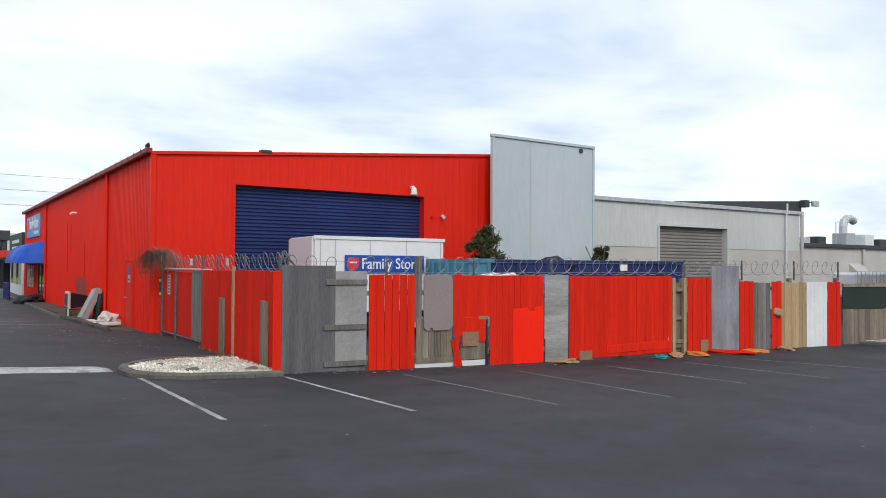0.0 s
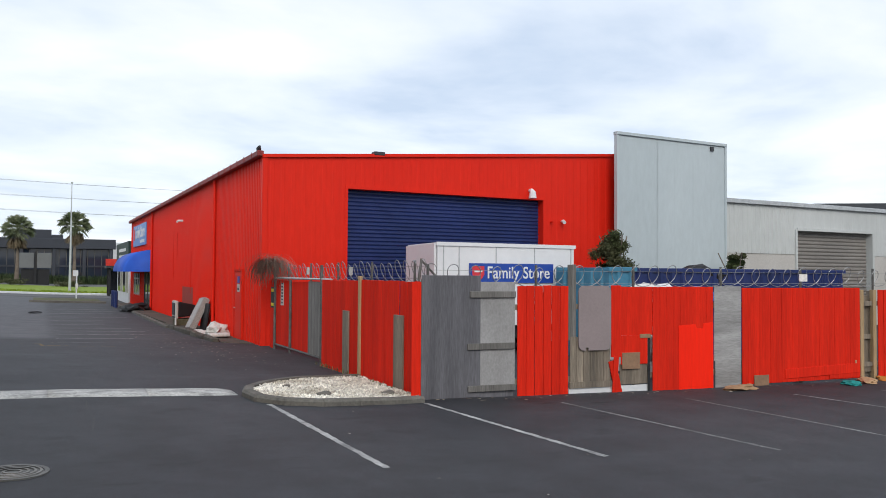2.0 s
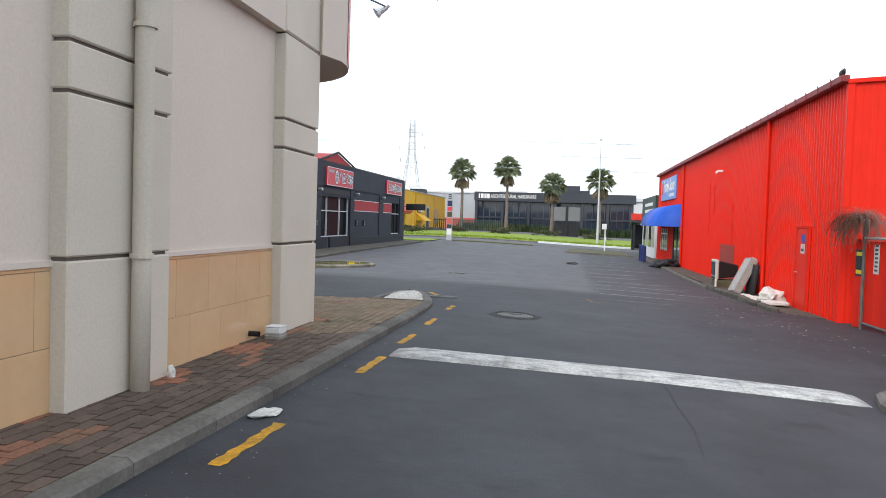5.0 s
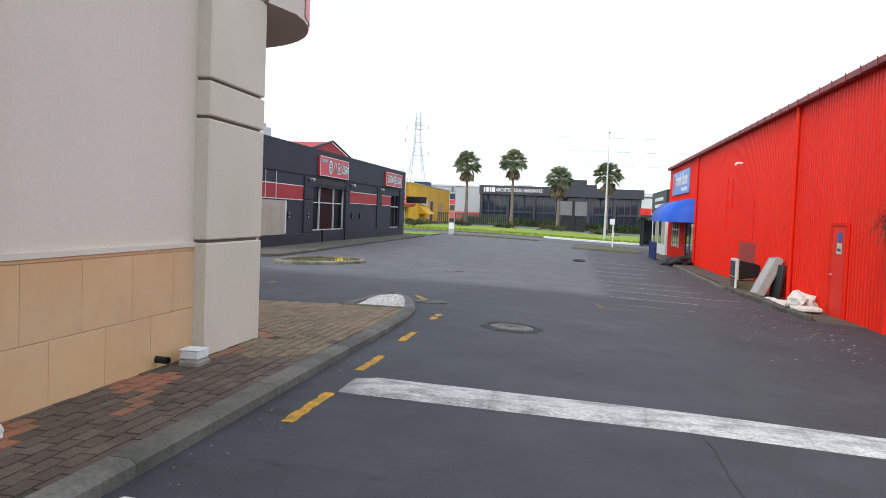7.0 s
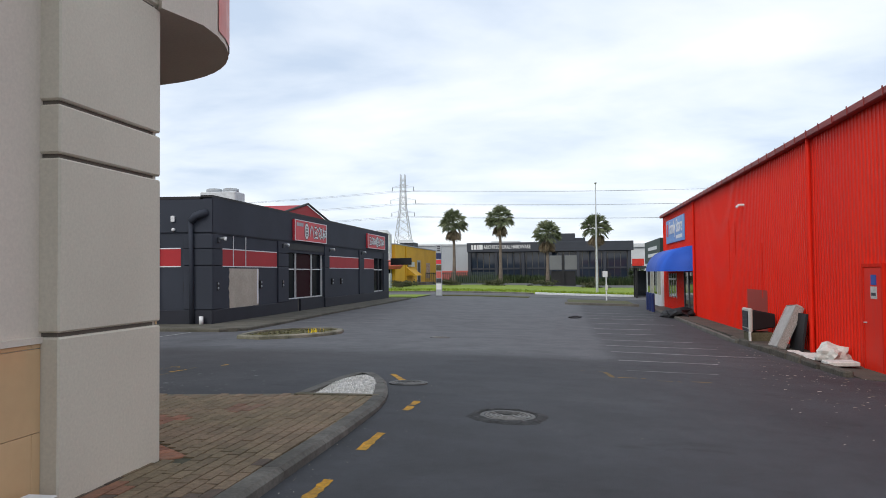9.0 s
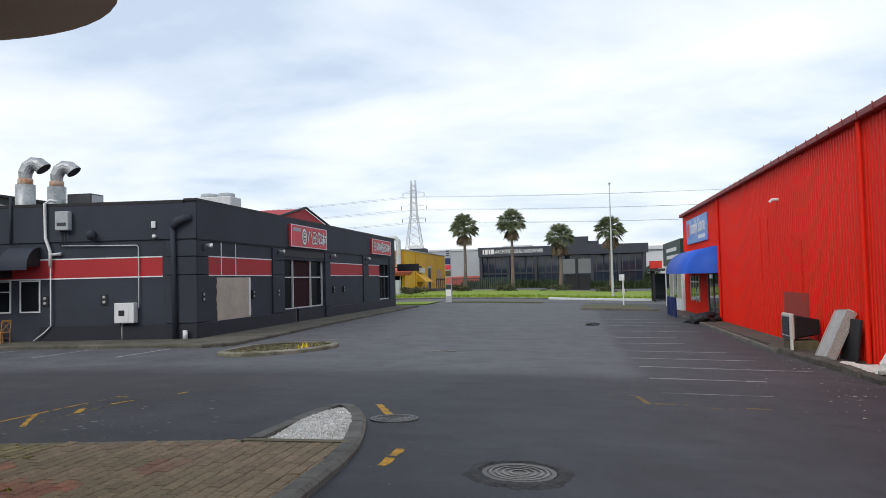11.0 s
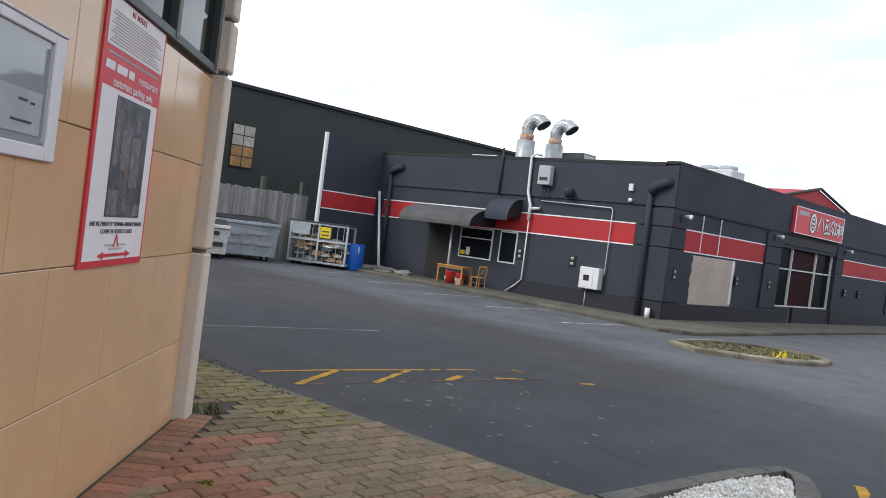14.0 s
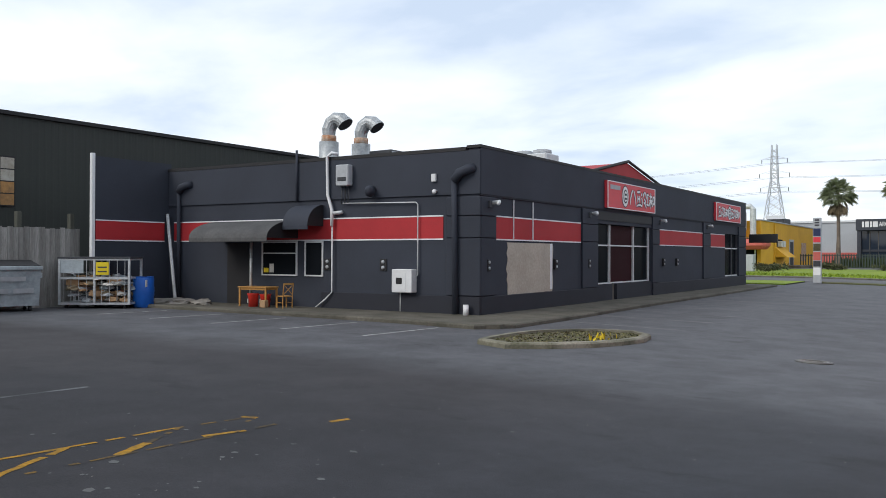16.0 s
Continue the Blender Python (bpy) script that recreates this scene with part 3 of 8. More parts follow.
for yy in (29.2, 45.9):
    part("downpipe", tube([(XR - 0.09, yy, 4.56), (XR - 0.09, yy, 4.3), (XR - 0.09, yy, gz(XR, yy) + 0.05)], 0.055), "red_steel", red)
pdoor = part("side_door", box(XR - 0.07, XR + 0.02, 25.08, 25.95, -0.66, 1.40, 0.012), "red_steel", red, "red steel door flush in the side wall")
fr = bmesh.new()
box(XR - 0.085, XR - 0.02, 25.00, 25.075, -0.68, 1.47, bm=fr)
box(XR - 0.085, XR - 0.02, 25.955, 26.03, -0.68, 1.47, bm=fr)
box(XR - 0.085, XR - 0.02, 25.075, 25.955, 1.405, 1.47, bm=fr)
part("door_frame", fr, "red_wood", red)
part("handle", tube([(XR - 0.07, 25.85, 0.30), (XR - 0.12, 25.85, 0.30), (XR - 0.12, 25.72, 0.30)], 0.012), "galv", pdoor)
part("notice", box(XR - 0.078, XR - 0.071, 25.3, 25.6, 0.78, 1.02), "paper", pdoor, "white notice")
part("notice", box(XR - 0.078, XR - 0.071, 25.32, 25.58, 1.05, 1.25), "blue_sign", pdoor, "small blue notice")
part("notice_bars", box(XR - 0.082, XR - 0.079, 25.34, 25.56, 0.84, 0.90), "text_dark", pdoor)
part("painted_patch", box(XR - 0.03, XR - 0.024, 33.5, 36.0, -0.75, 0.75), surf("red_dull", (0.34, 0.03, 0.016), (0.30, 0.026, 0.014), 0.6), red, "duller red painted-over patch")
part("cable", tube([(XR - 0.03, 34.0, 0.5), (XR - 0.03, 34.0, 2.2)], 0.012), "red_wood", red)
part("lamp", tube([(XR - 0.02, 36.2, 3.55), (XR - 0.2, 36.2, 3.55), (XR - 0.28, 36.2, 3.47)], 0.045), "white_paint", red)
# lamp and camera over the roller door
part("door_lamp", tube([(14.14, YF - 0.02, 4.12), (14.14, YF - 0.14, 4.12), (14.14, YF - 0.2, 4.05), (14.14, YF - 0.2, 3.85)], 0.1, radii=[0.05, 0.06, 0.1, 0.13]), "white_paint", red, "white hooded lamp")
part("security_camera", tube([(15.42, YF - 0.02, 3.15), (15.42, YF - 0.12, 3.15), (15.38, YF - 0.26, 3.1)], 0.05, radii=[0.03, 0.06, 0.06]), "white_paint", red, "white security camera")
part("security_camera", tube([(15.0, YF - 0.02, 3.12), (15.0, YF - 0.14, 3.1)], 0.04), "red_steel", red)
part("bird", tube([(XR - 0.1, YF + 0.25, 4.70), (XR - 0.1, YF + 0.22, 4.80), (XR - 0.1, YF + 0.1, 4.86)], 0.06, radii=[0.05, 0.07, 0.03]), "dark_trim", gut, "dark bracket on the gutter's end")
part("roof_vent", box(8.6, 8.95, YF - 0.1, YF + 0.15, 4.85, 4.96, 0.02), "dark_trim", red, "small dark vent on the capping")
part("conduit", tube([(XR - 0.03, 38.6, 1.0), (XR - 0.03, 38.6, 3.2)], 0.012), "red_wood", red)
part("conduit", tube([(XR - 0.03, 37.6, 1.9), (XR - 0.03, 37.6, 3.1)], 0.012), "red_wood", red)
# shop front: awning, sign, window, entrance
m = on_wall((XR, 55.2, 0), (0, -1))
aw = bmesh.new()
rows = []
for i in range(9):
    a = math.pi / 2 * i / 8
    w, v = 1.25 * math.sin(a), 1.35 + 1.2 * math.cos(a)
    rows.append([aw.verts.new(m @ Vector((u, v, w + 0.03))) for u in (0.15, 8.7)])
for a, b in zip(rows, rows[1:]):
    aw.faces.new((a[0], a[1], b[1], b[0]))
for e in (0, 1):
    aw.faces.new([r[e] for r in rows] + [aw.verts.new(m @ Vector((0.15 if e == 0 else 8.7, 1.35, 0.03)))])
part("awning", aw, "blue_canvas", red, "curved bright blue canvas awning", True)
ws = part("wall_sign", wall_box(m, 0.0, 6.5, 2.92, 4.22, 0.03, 0.09, 0.01), surf("pale_blue_sign", (0.16, 0.34, 0.68), (0.10, 0.25, 0.60), 0.4, fine=6, big=0.6), red, "pale blue shop sign")
lettering("text_line", "Family Store", 1.0, "text_white", ws, m @ pose(3.7, 3.72, 0.1), 0.006, 0.012, 4.6)
part("shield", wall_box(m, 0.35, 0.95, 3.3, 4.0, 0.092, 0.10), "sign_red", ws)
part("word_bar", wall_box(m, 3.9, 6.0, 3.08, 3.26, 0.092, 0.098), "text_white", ws)
win = part("window", wall_box(m, 0.6, 3.4, -0.05, 1.2, -0.05, 0.05, 0.01), "glass", red)
for u in (0.6, 1.5, 2.45, 3.4):
    part("window_frame", wall_box(m, u - 0.05, u + 0.05, -0.1, 1.25, 0.0, 0.07), "win_frame", win)
part("window_frame", wall_box(m, 0.55, 3.45, 0.88, 0.96, 0.0, 0.066), "win_frame", win)
ent = part("entrance_door", wall_box(m, 6.2, 8.9, -0.65, 1.3, -0.1, 0.045, 0.01), "glass", red, "glazed entrance doors")
for u in (6.2, 7.55, 8.9):
    part("door_frame", wall_box(m, u - 0.06, u + 0.06, -0.7, 1.35, 0.0, 0.08), "dark_trim", ent)

# ---- pale wall slab and shed beside the warehouse ----
slab = thing("parapet_building", "tall pale blue-grey panelled building beside the warehouse", "building", (19.9, 22.3, gz(19.9, 22.3)), fixed=True)
for x0, x1 in ((17.3, 19.12), (19.14, 22.5)):
    part("wall_panel", ribbed((x0, 22.3), (x1, 22.3), -0.9, 6.16, pitch=0.9, depth=0.004, flat=0.86), "pale_steel", slab)
part("backing", box(17.3, 22.5, 22.31, 22.44, -0.9, 6.16), "pale_steel", slab)
part("side_wall", box(22.38, 22.5, 22.44, 30, -0.9, 5.4), "pale_steel", slab)
part("roof", box(18.1, 22.38, 22.44, 30, 5.3, 5.4), "dark_trim", slab)
part("capping", box(17.26, 22.54, 22.24, 22.44, 6.16, 6.27, 0.01), "pale_steel", slab)
part("corner_flashing", box(17.27, 17.36, 22.26, 22.4, -0.9, 6.16), "pale_steel", slab)
part("corner_flashing", box(22.44, 22.53, 22.26, 22.4, -0.9, 6.16), "pale_steel", slab)
part("scupper", box(21.7, 21.85, 22.24, 22.30, 5.95, 6.1), "dark_trim", slab)

shed = thing("shed", "grey steel and block industrial shed with a shut roller door", "building", (30, 22.7, gz(30, 22.7)), fixed=True)
SX0, SX1, SD0, SD1, SDZ = 22.5, 38.0, 26.92, 31.80, 3.24
for a, b in ((SX0, SD0), (SD1, SX1)):
    part("block_wall", box(a, b, 22.7, 22.9, -0.9, 2.24), "shed_block", shed)
up = bmesh.new()
ribbed((SX0, 22.68), (SD0, 22.68), 2.24, 4.16, 0.24, 0.02, bm=up)
ribbed((SD0, 22.68), (SD1, 22.68), SDZ, 4.16, 0.6, 0.006, bm=up)
ribbed((SD1, 22.68), (SX1, 22.68), 2.24, 4.16, 0.6, 0.006, bm=up)
part("cladding", up, "shed_steel", shed)
part("roller_door", slatted((SD0, 22.95), (SD1, 22.95), -0.8, SDZ + 0.2, 0.15, 0.04), "shed_door", shed, "brown-grey slatted roller door, shut")
dj = bmesh.new()
box(SD0 - 0.08, SD0 + 0.02, 22.62, 23.0, -0.8, SDZ, bm=dj)
box(SD1 - 0.02, SD1 + 0.12, 22.62, 23.0, -0.8, SDZ, bm=dj)
box(SD0 + 0.02, SD1 - 0.02, 22.62, 23.0, SDZ - 0.04, SDZ + 0.08, bm=dj)
part("door_frame", dj, "shed_steel", shed)
part("fascia", box(SX0, SX1 + 0.1, 22.55, 22.68, 4.14, 4.31, 0.01), "galv", shed, "pale grey gutter fascia")
part("roof", box(SX0, SX1, 22.8, 40, 4.22, 4.30), "galv", shed)
part("upper_roof", prism([(28.2, 22.75), (SX1 + 0.3, 22.75), (SX1 + 0.3, 40), (28.2, 40)], 4.31, lambda x, y: 4.36 + (x - 28.2) * 0.052), "dark_trim", shed)
part("side_wall", box(SX1 - 0.15, SX1, 22.9, 40, -0.9, 4.4), "shed_block", shed)
part("downpipe", tube([(36.6, 22.5, 4.66), (36.6, 22.5, 4.3), (36.6, 22.56, 4.0), (36.6, 22.56, -0.6)], 0.045), "white_paint", shed)
part("downpipe", tube([(38.1, 22.6, 4.3), (38.1, 22.6, -0.6)], 0.09), "shed_block", shed)
part("floodlight", box(38.75, 39.25, 22.3, 22.5, 4.62, 4.9, 0.02), "galv", shed, "galvanised floodlight")
part("eaves_box", box(38.1, 38.5, 22.4, 22.75, 4.55, 4.92, 0.02), "dark_trim", shed)
part("lamp_arm", tube([(38.4, 22.6, 4.8), (38.9, 22.4, 4.85)], 0.03), "dark_trim", shed)

lowb = thing("workshop", "low grey block workshop with a dark flat roof and roof vents", "building", (46, 26, gz(46, 26)), fixed=True)
part("wall", box(38.3, 76, 26, 26.3, -0.9, 2.75), "shed_block", lowb)
part("wall", box(75.8, 76, 26.3, 40, -0.9, 2.75), "shed_block", lowb)
part("roof", box(38.2, 76.2, 25.8, 40, 2.62, 2.86, 0.02), "dark_trim", lowb)
duct = part("exhaust_duct", tube([(52.2, 28, 2.86), (52.2, 28, 4.2), (52.3, 28, 4.55), (52.7, 28, 4.78), (53.2, 28, 4.78), (53.6, 28, 4.62)], 0.27, seg=12), "galv", lowb, "bent galvanised exhaust duct")
part("duct_box", box(51.7, 52.9, 27.5, 28.5, 2.86, 3.75, 0.03), "far_grey", duct)
for x, w, h, mt in ((47, 1.2, 0.5, "galv"), (49.2, 0.9, 0.6, "dark_trim"), (55.2, 1.2, 0.9, "white_paint"), (57.2, 2.6, 0.6, "dark_trim"), (61, 1.0, 0.8, "dark_trim"), (66, 3.0, 0.7, "dark_trim"), (71, 1.2, 0.9, "galv")):
    part("roof_vent", box(x, x + w, 28, 29, 2.86, 2.86 + h, 0.05), mt, lowb)
part("mast", tube([(51.3, 28, 2.86), (51.3, 28, 4.5), (51.6, 28, 4.5)], 0.03), "galv", lowb)
for x in (49.2, 57.0):
    hood = bmesh.new()
    hv = [hood.verts.new(v) for v in ((x, 26, 1.65), (x + 1.5, 26, 1.65), (x + 1.5, 25.3, 0.95), (x, 25.3, 0.95), (x, 26, 0.95), (x + 1.5, 26, 0.95))]
    for f in ((0, 1, 2, 3), (0, 3, 4), (1, 5, 2)):
        hood.faces.new([hv[i] for i in f])
    part("window_hood", hood, "shed_block", lowb)
part("wall_pipe", tube([(50.8, 25.9, 2.6), (50.8, 25.9, -0.6)], 0.1), "shed_block", lowb)

# ---- bare concrete building with a part-painted wall ----
GA, GB = Vector((24.85, 10.02, 0)), Vector((36.45, 1.57, 0))
grey = thing("concrete_building", "bare concrete building wall, lower part painted pale blue-grey", "building", (GA.x, GA.y, gz(GA.x, GA.y)), fixed=True)
m = on_wall((GA.x, GA.y, 0), (GB.x - GA.x, GB.y - GA.y))
part("wall", wall_box(m, 0, 14.3, -0.9, 5.25, -0.3, 0.0), "old_concrete", grey)
part("parapet", wall_box(m, 0, 0.95, 5.25, 5.62, -0.3, 0.0), "old_concrete", grey)
part("coping", wall_box(m, -0.04, 0.99, 5.62, 5.68, -0.34, 0.04), "white_paint", grey)
part("coping", wall_box(m, 0.99, 14.3, 5.25, 5.31, -0.34, 0.04), "white_paint", grey)
part("side_wall", prism([(25.07, 9.92), (39.6, 13.2), (39.6, 12.9), (25.25, 9.72)], -0.9, 5.2), "old_concrete", grey)
part("roof", prism([(25.45, 9.9), (39.6, 12.9), (38.6, 4.4), (36.7, 2.2)], 5.0, 5.1), "old_concrete", grey)
part("painted_area", wall_box(m, 0.0, 1.2, -0.7, 2.8, 0.002, 0.012), "pale_wall", grey, "pale blue-grey painted area")
part("painted_area", wall_box(m, 1.2, 14.3, -0.7, 1.82, 0.002, 0.012), "pale_wall", grey)
part("corner_pipe", tube([(m @ Vector((0.12, 5.5, 0.04))), (m @ Vector((0.12, 2.8, 0.04)))], 0.035), "white_paint", grey)
ant = part("television_aerial", tube([m @ Vector((1.6, 5.3, -1)), m @ Vector((1.6, 5.95, -1))], 0.02), "galv", grey)
part("boom", tube([m @ Vector((0.7, 5.95, -1)), m @ Vector((2.2, 5.85, -1))], 0.025), "galv", ant)
for i in range(6):
    part("rod", tube([m @ Vector((0.75 + i * 0.25, 5.94 - i * 0.016, -1.35)), m @ Vector((0.75 + i * 0.25, 5.94 - i * 0.016, -0.65))], 0.014), "galv", ant)
dish = bmesh.new()
bmesh.ops.create_uvsphere(dish, u_segments=14, v_segments=8, radius=0.35)
bmesh.ops.delete(dish, geom=[v for v in dish.verts if v.co.z > 0.05], context="VERTS")
bmesh.ops.transform(dish, matrix=Matrix.Translation(m @ Vector((5.4, 5.75, -0.8))) @ pose(0, 0, 0, 70, 0, 60) @ Matrix.Diagonal((1, 1, 0.4, 1)), verts=dish.verts)
part("satellite_dish", dish, "galv", grey)

# ---- cream building at the corner ----
cream = thing("corner_building", "cream plastered building with tiled base and grooved piers", "building", (-3.8, 13.0, 0), fixed=True)
XL = -3.80
m = on_wall((XL, 0, 0), (0, 1))
PIERS = ((9.86, 11.19), (13.75, 14.962))
part("wall", wall_box(m, -8, 14.9, -0.3, 3.47, -0.5, -0.14), "plaster", cream)
part("upper_wall", wall_box(m, -8, 14.97, 3.47, 4.95, -0.5, -0.02), "plaster", cream)
part("parapet_cap", wall_box(m, -8, 14.97, 4.95, 5.06, -0.55, 0.05, 0.015), "pier", cream)
part("back_wall", box(-14, -3.95, -8.2, -8.0, -0.3, 4.95), "plaster", cream)
part("roof", box(-14, -4.2, -8, 15.0, 4.6, 4.7), "dark_trim", cream)


def pier(m, u0, u1, w1, w0=-0.2):
    """A rusticated pier: blocks with dark grooves between them."""
    back = part("pier_core", wall_box(m, u0 + 0.025, u1 - 0.025, -0.25, 4.9, w0, w1 - 0.03), "groove", cream)
    for v0, v1 in ((-0.25, 0.985), (1.013, 2.112), (2.14, 2.452), (2.48, 3.45), (3.478, 4.93)):
        part("pier_block", wall_box(m, u0, u1, v0, v1, w0, w1, 0.012), "pier", back)


for a, b in PIERS:
    pier(m, a, b, 0.0)
part("trim", wall_box(m, -8, 9.86, 0.95, 0.99, -0.14, -0.11), "plaster", cream)
part("trim", wall_box(m, 11.19, 13.75, 0.95, 0.99, -0.14, -0.11), "plaster", cream)


def tiles(m, u0, u1, v0, v1, w, tw, th, gap=0.004):
    """Large glazed tiles, every course offset from the next."""
    v, i = v0, 0
    while v < v1 - 0.02:
        top = min(v + th, v1)
        u = u0 - (tw * 0.45 if i % 2 else 0)
        while u < u1 - 0.01:
            a, b = max(u, u0), min(u + tw, u1)
            if b - a > 0.03:
                part("tile", wall_box(m, a + gap / 2, b - gap / 2, v + gap / 2, top - gap / 2, w, w + 0.015, 0.002), "cream_tile", cream)
            u += tw
        v, i = top, i + 1


dp = part("downpipe", tube([m @ Vector((10.62, v, 0.085)) for v in (-0.05, 1.0, 3.0, 4.9)], 0.075, seg=12), "pier", cream, "cream painted downpipe", True)
for v in (0.98, 2.72):
    part("pipe_clip", tube([m @ Vector((10.62, v, 0.085)), m @ Vector((10.62, v + 0.035, 0.085))], 0.092, seg=12), "pier", dp)
# chamfered corner
C0, C1 = Vector((-3.80, 14.93, 0)), Vector((-6.105, 16.885, 0))
cm = on_wall(C0, (C1.x - C0.x, C1.y - C0.y))
CL = (C1 - C0).length
part("corner_wall", wall_box(cm, 0.0, CL, -0.3, 4.95, -0.5, -0.03), "plaster", cream)
pier(cm, CL - 0.1, CL + 0.06, 0.083)
tiles(m, -8, 9.86, -0.12, 0.95, -0.138, 0.62, 0.52)
tiles(m, 11.19, 13.75, -0.12, 0.95, -0.138, 0.62, 0.52)
tiles(cm, 0.02, CL - 0.1, -0.115, 2.08, -0.017, 0.62, 0.55)
part("rear_wall", box(-14, -6.2, 16.55, 16.99, -0.3, 4.95), "plaster", cream)
cw = part("window", wall_box(cm, 0.32, 2.85, 2.17, 3.3, -0.1, -0.012), "glass", cream, "dark green framed window with reflecting glass")
for u in (0.32, 1.2, 2.05, 2.85):
    part("window_frame", wall_box(cm, u - 0.03, u + 0.03, 2.12, 3.35, -0.02, 0.03, 0.005), "frame_green", cw)
for v in (2.13, 2.72, 3.34):
    part("window_frame", wall_box(cm, 0.29, 2.88, v - 0.025, v + 0.025, -0.02, 0.026, 0.005), "frame_green", cw)
part("window_jamb", wall_box(cm, 2.885, 2.95, 2.12, 3.35, -0.03, 0.02, 0.004), "win_frame", cw)
# small white window
# pane's pale base colour stands for a curtain and the reflected sky
sw = part("small_window", wall_box(cm, 0.42, 0.805, 1.42, 1.79, -0.02, 0.003), glassy("pale_pane_glass", (0.30, 0.33, 0.34), 0.03, 0.8), cream, "small white framed window, pane coloured pale for curtain and reflected sky")
for u0, u1, v0, v1 in ((0.40, 0.425, 1.375, 1.82), (0.80, 0.88, 1.375, 1.82), (0.425, 0.80, 1.375, 1.425), (0.425, 0.80, 1.785, 1.82)):
    part("window_frame", wall_box(cm, u0, u1, v0, v1, -0.02, 0.014, 0.004), "white_paint", sw)
part("window_head", wall_box(cm, 0.39, 0.89, 1.822, 1.832, -0.02, 0.018, 0.003), "white_paint", sw)
part("glazing_bead", wall_box(cm, 0.772, 0.788, 1.435, 1.76, 0.003, 0.012), "far_grey", sw)
part("pasted_sheet", wall_box(cm, 0.47, 0.76, 1.455, 1.60, 0.004, 0.006), "far_grey", sw)
for u0, u1, v in ((0.60, 0.66, 1.56), (0.68, 0.71, 1.555), (0.56, 0.70, 1.49)):
    part("text_bar", wall_box(cm, u0, u1, v, v + 0.008, 0.0065, 0.0075), "text_dark", sw)
# poster on the tiled wall
po = part("parking_notice", wall_box(cm, 1.20, 1.94, 0.97, 2.12, 0.0, 0.01), "sign_red", cream, "red and white parking notice with a photograph")
part("sheet", wall_box(cm, 1.225, 1.915, 1.0, 1.735, 0.0105, 0.0125), "text_white", po)
part("sheet", wall_box(cm, 1.225, 1.915, 1.90, 2.10, 0.0105, 0.0125), "text_white", po)
ph = part("photograph", wall_box(cm, 1.40, 1.82, 1.19, 1.715, 0.013, 0.015), surf("aerial_print", (0.12, 0.125, 0.14), (0.04, 0.045, 0.05), 0.5, fine=60, big=16, var=0.5, bump=0), po, "dark aerial photograph of roofs")
M["roof_print"] = surf("roof_print", (0.20, 0.20, 0.22), (0.09, 0.09, 0.10), 0.5, fine=90, big=30, var=0.4, bump=0)
for u0, u1, v0, v1, mt in ((1.42, 1.47, 1.42, 1.62, "roof_print"), (1.50, 1.60, 1.40, 1.58, "roof_print"), (1.63, 1.74, 1.33, 1.56, "roof_print"), (1.57, 1.61, 1.36, 1.42, "dry_leaf"), (1.41, 1.52, 1.20, 1.31, "roof_print"), (1.66, 1.70, 1.58, 1.64, "roof_print"), (1.72, 1.80, 1.20, 1.25, "roof_print"), (1.58, 1.64, 1.22, 1.27, "roof_print")):
    part("roof_patch", wall_box(cm, u0, u1, v0, v1, 0.0153, 0.016), mt, ph)
lettering("text_line", "NT NOTICE", 0.035, "band_red", po, cm @ pose(1.55, 2.075, 0.0135), 0.001)
for i, v in enumerate(np.arange(1.915, 2.05, 0.0125)):
    part("text_bar", wall_box(cm, 1.25 + 0.02 * (i % 3), 1.88 - 0.03 * (i % 4), v, v + 0.005, 0.013, 0.0145), "shed_block", po)
part("text_bar", wall_box(cm, 1.25, 1.88, 1.868, 1.878, 0.0105, 0.012), "far_grey", po)
for u0, u1 in ((1.24, 1.34), (1.36, 1.48), (1.50, 1.57)):
    part("text_bar", wall_box(cm, u0, u1, 1.805, 1.84, 0.0105, 0.012), "text_white", po)
lettering("text_line", "restaurant", 0.055, "text_white", po, cm @ pose(1.76, 1.82, 0.0115), 0.001, 0.0, 0.27)
lettering("text_line", "customers parking only.", 0.055, "text_white", po, cm @ pose(1.59, 1.762, 0.0115), 0.001, 0.0, 0.5)
lettering("text_line", "ENFORCEMENT BY TOWING AND/OR WHEEL", 0.028, "text_dark", po, cm @ pose(1.57, 1.158, 0.0135), 0.001, 0.0, 0.62)
lettering("text_line", "CLAMP 24 HOURS 7 DAYS", 0.028, "text_dark", po, cm @ pose(1.57, 1.125, 0.0135), 0.001, 0.0, 0.38)
mk = bmesh.new()
mk.faces.new([mk.verts.new(cm @ Vector((u, v, 0.0142))) for u, v in ((1.54, 1.055), (1.555, 1.055), (1.575, 1.10), (1.595, 1.055), (1.61, 1.055), (1.58, 1.115), (1.57, 1.115))])
part("red_mark", mk, "sign_red", po)
for u0, u1, v in ((1.44, 1.54, 1.06), (1.61, 1.70, 1.06), (1.50, 1.65, 1.043)):
    part("text_bar", wall_box(cm, u0, u1, v, v + 0.01, 0.013, 0.0145), "shed_block", po)
ar = bmesh.new()
for pts in ([(1.37, 1.020), (1.44, 1.038), (1.44, 1.027), (1.70, 1.027), (1.70, 1.038), (1.77, 1.020), (1.70, 1.002), (1.70, 1.013), (1.44, 1.013), (1.44, 1.002)],):
    ar.faces.new([ar.verts.new(cm @ Vector((u, v, 0.0145))) for u, v in pts])
part("arrow", ar, "sign_red", po)
